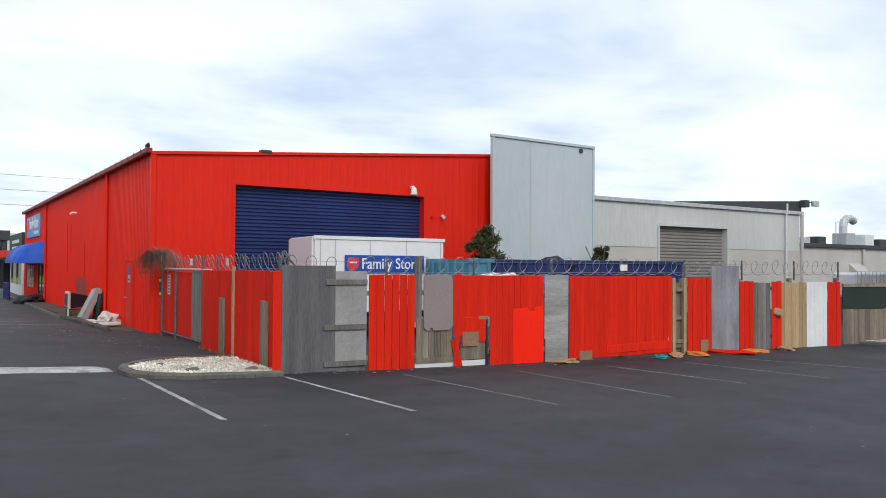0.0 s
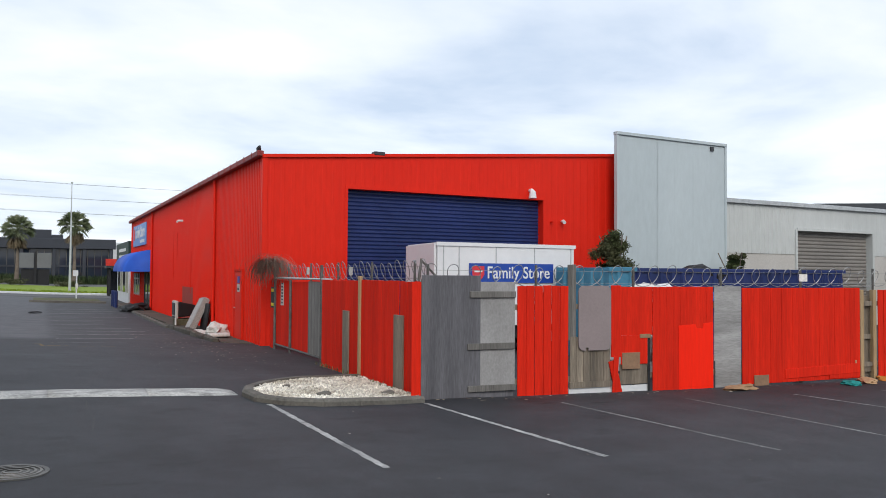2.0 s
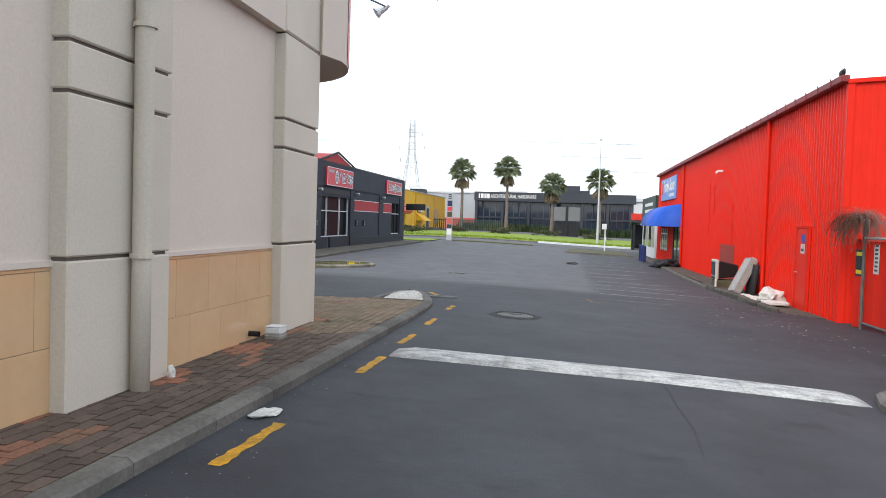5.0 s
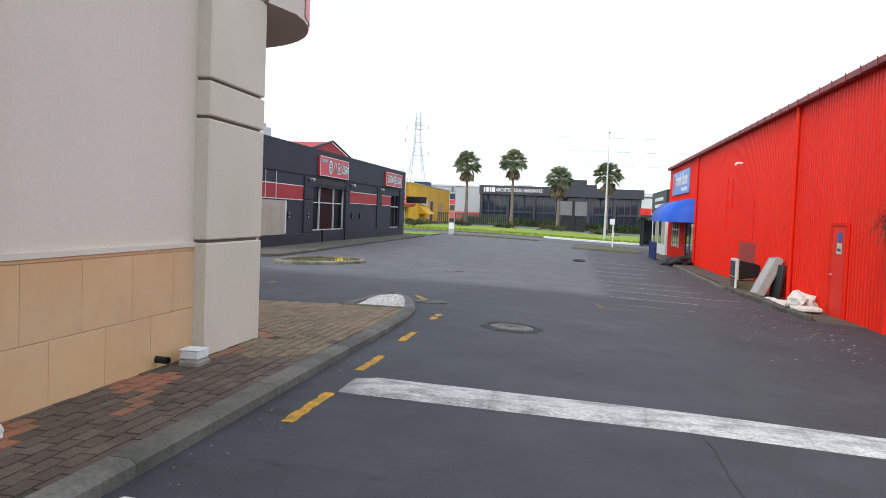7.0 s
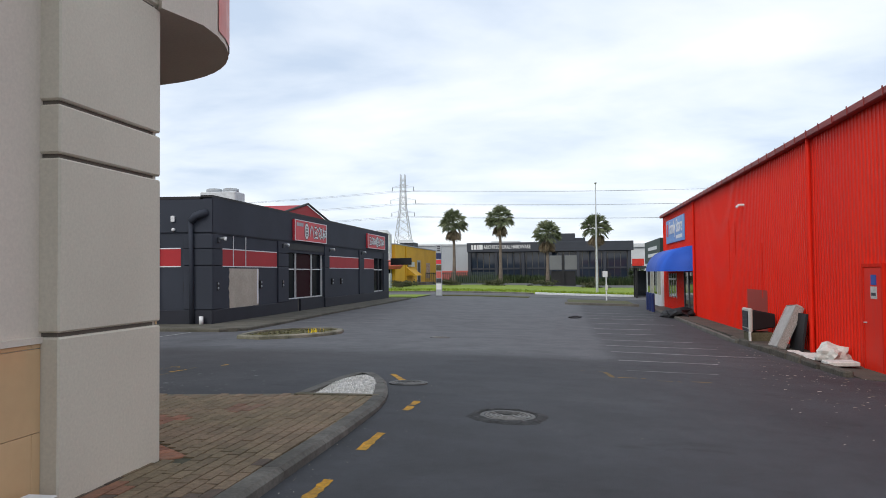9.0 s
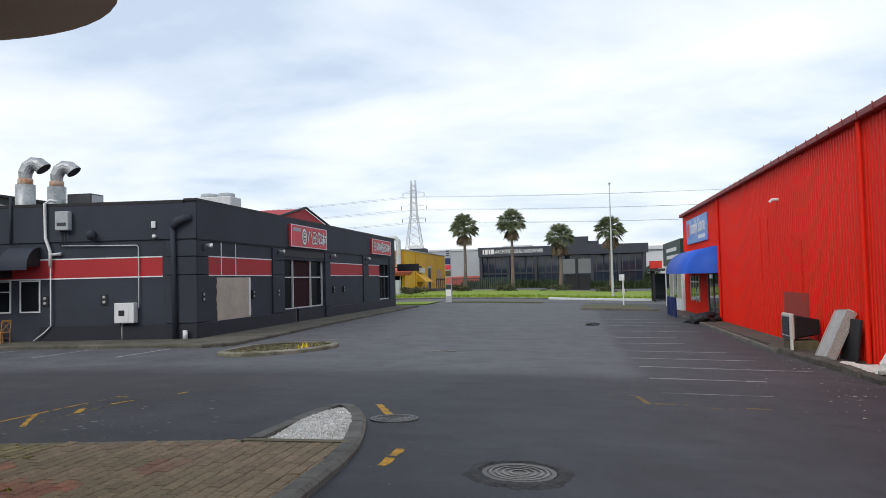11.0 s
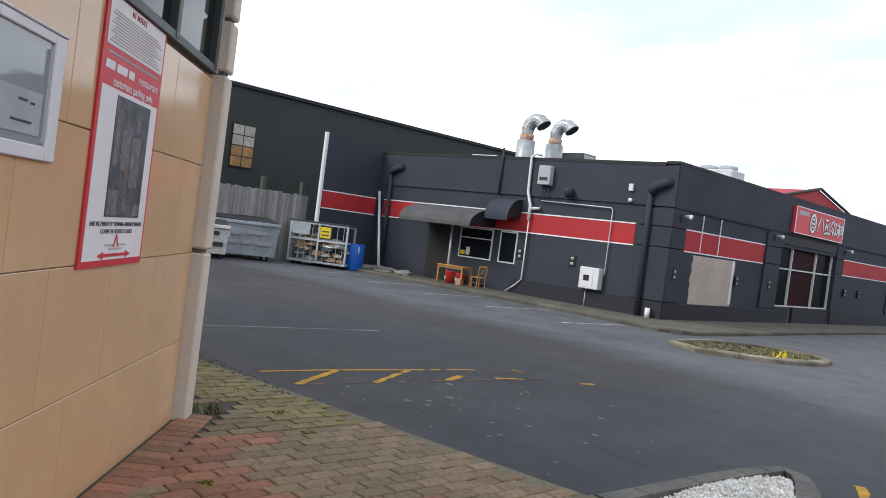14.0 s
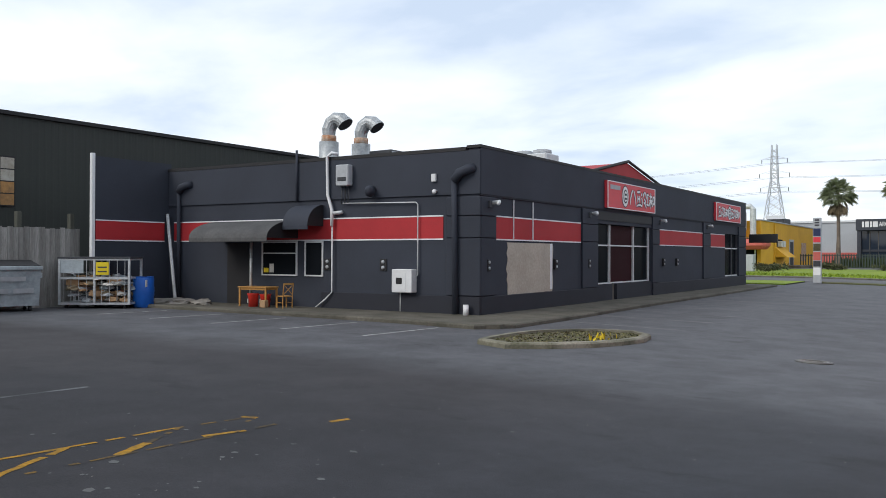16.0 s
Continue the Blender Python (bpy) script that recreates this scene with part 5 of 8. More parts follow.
for j, x in enumerate(np.arange(-2.86, -9.5, -0.107)):
    for i in range(80):
        y = 18.36 - i * 0.207 - (0.103 if j % 2 else 0)
        if not paved(x, y) or y < 2.0:
            continue
        tilt = (random.uniform(-0.6, 0.6), random.uniform(-0.6, 0.6), 90 + random.uniform(-0.8, 0.8))
        z = kt(y) + random.uniform(-0.004, 0.003)
        if y > 16.2 and x > -5.6 and near_n < 265:
            near_n += 1
            kind = "paver_red" if noise.noise((x * 1.1, y * 1.1, 3)) + 0.45 - 0.42 * (y - 14.93 - (-3.8 - x) * 0.848) > 0 else "paver"
            if kind not in brick_me:
                brick_me[kind] = brick_mesh(kind)
            ob = new("brick", brick_me[kind])
            ob.matrix_basis = pose(x, y, z, *tilt)
            under(ob, foot)
        else:
            mm = pose(x, y, z, *tilt)
            g = noise.noise((x * 1.3, y * 1.3, 7))
            zone = "paver_dark" if y < 14.3 + g else "paver_moss" if y > 17.2 + 0.5 * g + max(0, x + 5.5) * 0.5 else "paver_far"
            if zone == "paver_dark" and x < -3.35 and noise.noise((x * 2.1, y * 1.3, 11)) > 0.12:
                zone = "paver_red"
            far_v, far_f = far[zone]
            o = len(far_v)
            far_v += [tuple(mm @ Vector(c)) for c in ((-0.1, -0.05, -0.03), (0.1, -0.05, -0.03), (0.1, 0.05, -0.03), (-0.1, 0.05, -0.03), (-0.097, -0.047, 0), (0.097, -0.047, 0), (0.097, 0.047, 0), (-0.097, 0.047, 0))]
            far_f += [(o + 4, o + 5, o + 6, o + 7), (o, o + 1, o + 5, o + 4), (o + 1, o + 2, o + 6, o + 5), (o + 2, o + 3, o + 7, o + 6), (o + 3, o, o + 4, o + 7)]
cu_v = Vector((-2.37, 2.01, 0)).normalized()
cn_v = Vector((2.01, 2.37, 0)).normalized()
for i in range(29):
    if "paver_red" not in brick_me:
        brick_me["paver_red"] = brick_mesh("paver_red")
    p = Vector((-3.80, 14.93, 0)) + cu_v * (0.03 + i * 0.107) + cn_v * 0.12
    ob = new("brick", brick_me["paver_red"])
    ob.matrix_basis = pose(p.x, p.y, kt(p.y), 0, 0, math.degrees(math.atan2(cn_v.y, cn_v.x)))
    under(ob, foot)
for zone, mesh in far.items():
    tagged(part("brick_paving", mesh, zone, foot), kind="stuff")


def within(poly, x, y):
    c = False
    for (x1, y1), (x2, y2) in zip(poly, poly[1:] + poly[:1]):
        if (y1 > y) != (y2 > y) and x < (x2 - x1) * (y - y1) / (y2 - y1) + x1:
            c = not c
    return c


def pebbles(name, label, poly, zf, n, size, mat="gravel", mound=0.0):
    """Loose stones heaped over a polygon."""
    xs, ys = [p[0] for p in poly], [p[1] for p in poly]
    cx, cy = sum(xs) / len(xs), sum(ys) / len(ys)
    v, f = [], []

    while n:
        x, y = random.uniform(min(xs), max(xs)), random.uniform(min(ys), max(ys))
        if not within(poly, x, y):
            continue
        n -= 1
        h = mound * max(0, 1 - math.hypot((x - cx) / (max(xs) - min(xs)), (y - cy) / (max(ys) - min(ys))) * 2)
        s = size * random.uniform(0.6, 1.3)
        mm = Matrix.Translation((x, y, zf(x, y) + h + random.uniform(-0.2, 0.5) * s)) @ Euler([random.uniform(0, 6) for _ in range(3)]).to_matrix().to_4x4() @ Matrix.Diagonal((s, s * 0.8, s * 0.6, 1))
        o = len(v)
        v += [tuple(mm @ Vector(c)) for c in ((1, 0, 0), (-1, 0, 0), (0, 1, 0), (0, -1, 0), (0, 0, 1), (0, 0, -1))]
        f += [(o + a, o + b, o + c) for a, b, c in ((0, 2, 4), (2, 1, 4), (1, 3, 4), (3, 0, 4), (2, 0, 5), (1, 2, 5), (3, 1, 5), (0, 3, 5))]
    return tagged(part(name, (v, f), mat), label, "gravel", kind="stuff")


TIP = [(-2.88, 18.34), (-3.03, 18.9), (-3.26, 19.6), (-3.52, 20.22), (-3.62, 20.32), (-3.70, 20.0), (-3.74, 19.2), (-3.74, 18.4)]
tagged(part("gravel_bed", prism(TIP, -0.3, lambda x, y: kt(y) - 0.03), "gravel"), "white gravel bed at the kerb's tip", "gravel bed", kind="structure")
pebbles("white_gravel", "small white gravel heaped inside the kerb", TIP, lambda x, y: kt(y) - 0.03, 5200, 0.017, mound=0.07)

ISL = [(5.12, 12.42), (4.5, 12.3), (3.4, 12.25), (2.75, 12.5), (2.55, 13.1), (2.72, 13.8), (3.2, 14.5), (4.0, 15.05), (5.14, 15.3)]
kerb_row("kerb_2", "concrete kerb round the gravel island by the fence", ISL, lambda x, y: gz(x, y) + 0.09, side=-1, step=0.55)
ISL_IN = [(5.12, 12.58), (4.5, 12.46), (3.45, 12.41), (2.87, 12.6), (2.71, 13.1), (2.87, 13.72), (3.3, 14.38), (4.06, 14.9), (5.14, 15.14)]
tagged(part("gravel_bed", prism(ISL_IN, -0.75, lambda x, y: gz(x, y) + 0.055), "gravel_dirty"), "gravel island bed by the red fence", "gravel bed", kind="structure")
pebbles("white_gravel", "pale gravel and shell on the island by the fence", ISL_IN, lambda x, y: gz(x, y) + 0.055, 4200, 0.028, mat="gravel_dirty")
for x, y, s in ((3.7, 12.9, 0.12), (4.75, 12.95, 0.11), (3.4, 13.8, 0.07)):
    st = bmesh.new()
    bmesh.ops.create_icosphere(st, subdivisions=2, radius=1)
    for v in st.verts:
        v.co = Vector((v.co.x * s, v.co.y * s * 0.7, v.co.z * s * 0.35)) * (1 + 0.25 * noise.noise(v.co * 2))
    bmesh.ops.translate(st, verts=st.verts, vec=(x, y, gz(x, y) + 0.08))
    tagged(part("stone", st, "kerb"), "flat grey stone lying on the gravel", "stone", "stones on the island")

# planter island before the restaurant
PL = [(-9.08, 28.2), (-8.38, 27.9), (-7.45, 28.8), (-6.95, 30.4), (-7.2, 31.65), (-7.7, 32.0), (-8.45, 31.75), (-9.2, 30.7), (-9.3, 29.2)]
M["mossy_kerb"] = surf("mossy_kerb", (0.27, 0.25, 0.20), (0.10, 0.10, 0.065), 0.92, fine=26, big=1.8, var=0.28, bump=0.6, rand=0.15)
kerb_row("kerb_3", "mossy concrete kerb round the weedy planter island", PL, lambda x, y: gz(x, y) + 0.1, closed=True, step=0.8, mat="mossy_kerb")
PL_IN = [(-8.2 + (x + 8.2) * 0.86, 30.0 + (y - 30.0) * 0.93) for x, y in PL]
tagged(part("soil_bed", prism(PL_IN, -0.7, lambda x, y: gz(x, y) + 0.05), "soil"), "dark soil of the planter island", "soil", kind="structure")


def tuft(name, label, poly, zf, n, h, mat, spread=0.5, w=0.012):
    """Blades of grass or weed standing on a polygon."""
    xs, ys = [p[0] for p in poly], [p[1] for p in poly]
    v, f = [], []
    for _ in range(n):
        x, y = random.uniform(min(xs), max(xs)), random.uniform(min(ys), max(ys))
        if len(poly) > 2 and not within(poly, x, y):
            continue
        a, hh = random.uniform(0, 6.28), h * random.uniform(0.4, 1.2)
        dx, dy = math.cos(a), math.sin(a)
        lean = random.uniform(0.1, spread) * hh
        z = zf(x, y) - 0.01
        o = len(v)
        v += [(x - dy * w, y + dx * w, z), (x + dy * w, y - dx * w, z), (x + dx * lean * 0.4 + dy * w * 0.8, y + dy * lean * 0.4 - dx * w * 0.8, z + hh * 0.6), (x + dx * lean * 0.4 - dy * w * 0.8, y + dy * lean * 0.4 + dx * w * 0.8, z + hh * 0.6), (x + dx * lean, y + dy * lean, z + hh)]
        f += [(o, o + 1, o + 2, o + 3), (o + 3, o + 2, o + 4)]
    return tagged(part(name, (v, f), mat), label, "weeds", kind="stuff")


tuft("weeds", "low dry weeds covering the planter island", PL_IN, lambda x, y: gz(x, y) + 0.05, 2600, 0.035, "weed", 2.4, 0.02)
tuft("yellow_weed", "bright yellow weed tuft on the planter island", [(-7.85, 29.7), (-7.45, 30.5)], lambda x, y: gz(x, y) + 0.05, 22, 0.15, "flower", 0.8, 0.018)
for x, y in ((-4.87, 16.48), (-5.97, 17.59), (-5.5, 17.5)):
    tuft("moss_clump", "small yellow-green moss clump between the pavers", [(x - 0.04, y - 0.04), (x + 0.04, y + 0.04)], lambda x, y: kt(y), 40, 0.02, "moss_green", 1.2, 0.012)
tuft("moss_tuft", "small weed in the corner of the tiled wall", [(-6.2, 17.05), (-6.05, 17.2)], lambda x, y: kt(y), 40, 0.07, "weed", 0.9, 0.01)
tuft("moss", "green moss and weeds between the paving bricks", [(-9, 17.45), (-5.9, 18.0)], lambda x, y: kt(y), 900, 0.012, "moss_green", 1.5, 0.009)
tuft("kerb_grass", "short grass growing along the fence's foot", [(5.0, 13.4), (5.12, 17.3)], lambda x, y: gz(x, y) + 0.05, 120, 0.08, "weed", 0.7, 0.008)

# restaurant footpath and its kerb
RK = [(-22.6, 29.9), (-17.6, 30.15), (-15.1, 30.38), (-12.7, 30.42), (-10.5, 30.45), (-10.1, 30.8), (-10.25, 33.5), (-10.5, 40.5), (-10.7, 59.5)]
kerb_row("kerb_4", "mossy concrete kerb round the restaurant's footpath", RK, lambda x, y: gz(x, y) + 0.1, width=0.15, step=1.2, side=1, mat="grimy_slab")
tagged(part("footpath_slab", prism([(-22.6, 30.04), (-17.6, 30.29), (-15.1, 30.52), (-12.7, 30.56), (-10.6, 30.6), (-10.26, 30.9), (-10.4, 33.5), (-10.65, 40.5), (-10.85, 59.5), (-12.0, 59.4), (-12.0, 32.8), (-22.9, 31.7)], -0.7, lambda x, y: gz(x, y) + 0.095), "grimy_slab"), "grimy concrete footpath round the restaurant", "footpath", kind="structure")

# raised strip along the red wall with its sleepers
tagged(part("wall_strip", prism([(4.6, 24.2), (5.36, 23.6), (5.36, 28), (5.36, 57), (4.3, 57), (4.5, 28)], -1.2, lambda x, y: gz(x, y) + float(np.interp(y, (24, 28), (0.012, 0.07)))), surf("strip_dirt", (0.10, 0.085, 0.068), (0.065, 0.057, 0.048), 0.95, fine=24, big=1, var=0.25, bump=0.5)), "dirty concrete strip at the foot of the red wall", "footpath", kind="structure")
slp = thing("edging_blocks", "row of worn concrete edging blocks along the strip", "kerb", (4.4, 23, gz(4.4, 23)), kind="structure", fixed=True)
yy = 24.4
while yy < 33:
    ln = random.uniform(0.9, 1.3)
    part("edging_block", box(-0.09, 0.09, 0, ln, -0.06, 0.14 + random.uniform(-0.035, 0.02), 0.03, None, pose(4.42 + random.uniform(-0.04, 0.04), yy, gz(4.4, yy), random.uniform(-1.2, 1.2), random.uniform(-6, 6), random.uniform(-2.5, 2.5))), "sleeper", slp)
    yy += ln + random.uniform(0.05, 0.16)
part("edging_block", box(4.28, 4.42, 33, 57, -1.1, gz(4.4, 45) + 0.11, 0.01), "kerb", slp)

# painted lines


def strip(name, label, cat, a, b, w, mat, group="", worn=0.0):
    """A painted line on the asphalt, following its slope; worn ones come in pieces."""
    a, b = Vector((*a, 0)), Vector((*b, 0))
    d = (b - a).normalized()
    nrm = Vector((-d.y, d.x, 0)) * w / 2
    n = max(2, int((b - a).length / 0.07))
    v, f = [], []
    for i in range(n + 1):
        p = a + (b - a) * (i / n)
        for s in (-1 + random.uniform(-0.1, 0.38), 1 + random.uniform(-0.38, 0.1)):
            q = p + nrm * s
            v.append((q.x, q.y, gz(q.x, q.y) + 0.003))
        if i and random.random() >= worn:
            o = 2 * i
            f.append((o - 2, o - 1, o + 1, o))
    return tagged(part(name, (v, f), mat), label, cat, group, "structure")


for x0, ya, x1, yb, mt in ((2.80, 12.55, 2.88, 8.72, "line_white"), (5.1, 12.35, 5.38, 8.6, "line_white"), (7.1, 11.7, 7.43, 8.05, "line_faint"), (9.28, 11.3, 9.45, 7.7, "line_faint"), (11.38, 10.9, 11.75, 8.0, "line_faint"), (13.3, 10.6, 13.7, 7.6, "line_faint"), (15.0, 10.3, 16.05, 7.2, "line_faint")):
    strip("parking_line", ("white" if mt == "line_white" else "faint worn white") + " parking line on the asphalt", "line", (x0, ya), (x1, yb), 0.09 if mt == "line_white" else 0.07, mt, "parking lines by the fence")
for i, (y, x1, mt) in enumerate(((23.4, 2.0, "line_faint"), (25.5, 2.4, "line_white"), (27.8, 3.8, "line_white"), (30.0, 3.2, "line_white"), (32.4, 3.0, "line_white"), (35.3, 2.3, "line_white"), (37.5, 2.4, "line_white"), (40.5, 3.6, "line_white"), (43.6, 3.2, "line_white"), (46.0, 3.6, "line_white"), (48.2, 3.8, "line_white"), (51, 3.8, "line_faint"))):
    strip("parking_line", "worn white parking line beside the red warehouse", "line", (0.4, y - 0.1), (x1, y + 0.15), 0.1, mt, "parking lines by the warehouse")
for i in range(5):
    x = -11.42 - i * 2.17
    strip("parking_line", "worn white parking line before the restaurant", "line", (x, 27.85 - i * 0.06), (x + 0.05, 30.2 - i * 0.15), 0.1, "line_white", "parking lines by the restaurant")
for i in range(10):
    y = 33.9 + i * 2.3
    strip("parking_line", "faint white parking line beside the restaurant", "line", (-10.2, y), (-7.3, y + 0.05), 0.1, "line_faint", "parking lines by the restaurant")
strip("parking_line", "faint white line on the car park", "line", (-10.1, 17.6), (-9.9, 21.6), 0.08, "line_faint")
for a, b in ((9.42, 10.4), (12.29, 13.21), (14.12, 14.89), (15.83, 16.55), (17.74, 18.37)):
    strip("yellow_dash", "yellow no-parking dash along the kerb", "line", (-2.52 if a < 12 else -2.44, a), (-2.49 if a < 12 else -2.42, b), 0.1, "yellow", "yellow dashes", 0.0 if a < 16 else 0.15)
strip("yellow_dash", "yellow no-parking dash along the kerb", "line", (-2.98, 20.2), (-3.33, 21.05), 0.1, "yellow", "yellow dashes", 0.1)
for xa, ya, xb, yb, w, mt, worn in ((-7.5, 18.3, -7.39, 20.0, 0.055, "yellow", 0), (-7.39, 20.0, -7.35, 20.9, 0.05, "yellow", 0.2), (-7.35, 20.9, -7.22, 21.63, 0.045, "yellow_faint", 0.3), (-6.95, 18.33, -6.83, 21.6, 0.045, "yellow_faint", 0.35),
                                    (-7.42, 19.1, -6.97, 18.36, 0.085, "yellow", 0.0), (-7.38, 20.0, -6.89, 19.15, 0.07, "yellow", 0.05), (-7.33, 20.92, -7.06, 20.45, 0.05, "yellow_faint", 0.3), (-7.06, 20.45, -6.9, 20.1, 0.1, "yellow", 0.0), (-7.22, 21.62, -7.0, 21.3, 0.05, "yellow_faint", 0.3), (-6.93, 20.85, -6.83, 21.2, 0.07, "yellow", 0.0), (-7.3, 21.55, -7.15, 21.6, 0.07, "yellow", 0.0), (-6.55, 21.9, -6.5, 22.1, 0.07, "yellow", 0.0)):
    strip("yellow_line", ("faint" if mt == "yellow_faint" else "worn") + " yellow hatching line on the asphalt", "line", (xa, ya), (xb, yb), w, mt, "yellow hatching", worn)
for xa, ya, xb, yb, w, mt in ((-0.01, 22.75, 0.08, 22.0, 0.09, "yellow_faint"), (0.08, 22.04, 0.6, 22.08, 0.07, "yellow_faint"), (-0.42, 22.85, -0.04, 22.8, 0.05, "yellow_faint"), (0.75, 21.9, 1.15, 21.95, 0.05, "yellow_faint"), (1.3, 22.08, 1.7, 22.14, 0.06, "yellow_faint")):
    strip("yellow_line", "faint yellow corner line of a parking bay", "line", (xa, ya), (xb, yb), w, mt, "yellow bay lines", 0.25)
random.seed(77)
v, f = [], []
for i in range(90):
    x, y = (random.gauss(-6.1, 0.7), random.gauss(19.6, 0.9)) if i % 3 else (random.uniform(-8.5, -4.5), random.uniform(18.6, 23))
    if y < 18.5 or x > -4.2:
        continue
    s, a = abs(random.gauss(0, 0.012)) + 0.005, random.uniform(0, 3.14)
    z, o = gz(x, y) + 0.0025, len(v)
    v += [(x + math.cos(a + k * 1.26) * s * random.uniform(0.5, 1.8), y + math.sin(a + k * 1.26) * s, z) for k in range(5)]
    f.append(tuple(range(o, o + 5)))
tagged(part("paint_specks", (v, f), surf("dried_splash", (0.22, 0.22, 0.21), (0.12, 0.12, 0.115), 0.9, bump=0.1)), "pale dried splashes of paint on the asphalt", "splash", kind="stuff")

b = bmesh.new()
b.faces.new([b.verts.new((x, y, gz(x, y) + 0.006)) for x, y in ((-22.0, 21.9), (-20.4, 21.3), (-17.7, 20.85), (-17.7, 21.6), (-20.4, 21.95))])
tagged(part("painted_wedge", b, "line_white"), "worn white painted wedge on the asphalt before the skips", "marking", kind="structure")

# speed bump in moulded lengths
sb_ = thing("speed_bump", "white painted rounded speed bump across the lane", "speed bump", (0, 13.8, gz(0, 13.8)), fixed=True)
for i in range(4):
    xa, xb = -2.38 + i * 1.24, -2.38 + (i + 1) * 1.24 - 0.003
    bm = bmesh.new()
    rows = []
    for s in range(7):
        x = xa + (xb - xa) * s / 6
        end = min(1.0, (x + 2.42) / 0.14) if i == 0 else min(1.0, (2.62 - x) / 0.14) if i == 3 else 1.0
        rows.append([bm.verts.new((x, 13.55 + 0.032 * (x + 2.38) + 0.30 * math.cos(math.pi * (1 - k / 8)), gz(x, 13.8) - 0.01 + 0.06 * max(end, 0.1) * math.sin(math.pi * k / 8) ** 0.7)) for k in range(9)])
    for a, b in zip(rows, rows[1:]):
        for k in range(8):
            bm.faces.new((a[k], a[k + 1], b[k + 1], b[k]))
    bm.faces.new(rows[0][::-1])
    bm.faces.new(rows[-1])
    part("bump_length", bm, "bump_white", sb_, "", True)


def manhole(x, y, r, broken=False, top="iron"):
    z = gz(x, y)
    slope = pose(x, y, z + 0.005, math.degrees(math.atan2(gz(x, y + 0.3) - gz(x, y - 0.3), 0.6)), math.degrees(math.atan2(gz(x - 0.3, y) - gz(x + 0.3, y), 0.6)), 0)
    t = thing("manhole_cover", "round cast-iron manhole cover in a concrete ring" + (" with crumbling asphalt" if broken else ""), "manhole", (0, 0, 0), group="manhole covers")
    t.matrix_basis = slope

    def disc(r0, r1, z0, z1, seg=36):
        b = bmesh.new()
        for k in range(seg):
            a0, a1 = 2 * math.pi * k / seg, 2 * math.pi * (k + 1) / seg
            pts = [(r0, z1), (r1, z1), (r1, z0)]
            va = [b.verts.new((math.cos(a0) * q, math.sin(a0) * q, h)) for q, h in pts]
            vb = [b.verts.new((math.cos(a1) * q, math.sin(a1) * q, h)) for q, h in pts]
            for q in range(2):
                b.faces.new((va[q], va[q + 1], vb[q + 1], vb[q]))
        bmesh.ops.remove_doubles(b, verts=b.verts, dist=0.0005)
        return b

    part("frame_ring", disc(r * 0.86, r, -0.02, 0.008), "iron", t)
    part("cover", disc(0.0, r * 0.84, -0.02, 0.004), top, t)
    for q in (0.2, 0.4, 0.58, 0.74):
        part("raised_ring", disc(r * q, r * (q + 0.07), 0.0, 0.012, 28), "ring", t)
    if broken:
        b = bmesh.new()
        seg = 40
        rings = []
        for q, h in ((1.02, 0.0), (1.1, 0.02), (1.32, 0.012), (1.5, -0.01)):
            rings.append([b.verts.new((math.cos(6.283 * k / seg) * r * (q + 0.12 * (q - 1) * 4 * noise.noise((k * 0.5, q, 1))), math.sin(6.283 * k / seg) * r * (q + 0.12 * (q - 1) * 4 * noise.noise((k * 0.5, q, 2))), h + 0.012 * noise.noise((k * 0.9, q * 3, 5)))) for k in range(seg)])
        for a, c in zip(rings, rings[1:]):
            for k in range(seg):
                b.faces.new((a[k], a[(k + 1) % seg], c[(k + 1) % seg], c[k]))
        part("crumbled_edge", b, surf("broken_asphalt", (0.03, 0.03, 0.031), (0.06, 0.06, 0.06), 0.95, fine=30, big=5, var=0.4, bump=0.8), t)


manhole(-0.18, 9.28, 0.27)
manhole(-1.31, 17.75, 0.30, True)
manhole(-2.84, 19.87, 0.27)
M["pale_cover"] = surf("pale_cover", (0.42, 0.41, 0.40), (0.30, 0.29, 0.28), 0.8, fine=30, big=4, var=0.2, bump=0.2)
manhole(-4.08, 30.3, 0.28, top="pale_cover")

# ---- patchwork fence ----
FM = on_wall((5.18, 12.72, 0), (14.44, -1.72))
fence = thing("patchwork_fence", "patchwork timber fence of red, grey and bare boards", "fence", (5.18, 12.72, gz(5.18, 12.72)), fixed=True)


def boards(m, u0, u1, v0, v1, mat, n=0, w=0.0, th=0.022, ragged=0.015, parent=None, gap=(0.001, 0.005)):
    """Upright boards side by side, each a little off its neighbour."""
    n = n or max(1, round((u1 - u0) / 0.14))
    bw = (u1 - u0) / n
    for i in range(n):
        g = random.uniform(*gap)
        part("board", box(g - bw / 2, bw / 2 - g, v0 + random.uniform(-ragged, ragged), v1 + random.uniform(-ragged, ragged), w, w + th, 0.004, None, m @ pose(u0 + (i + 0.5) * bw, 0, random.uniform(0, 0.008), 0, 0, random.uniform(-0.12, 0.12))), mat, parent or fence)


def sheet(m, u0, u1, v0, v1, mat, w=0.03, th=0.014, lean=0.0, label=""):
    return part("panel", box(u0, u1, v0, v1, w, w + th, 0.003, None, m @ pose(0, 0, 0, 0, 0, lean)), mat, fence, label)


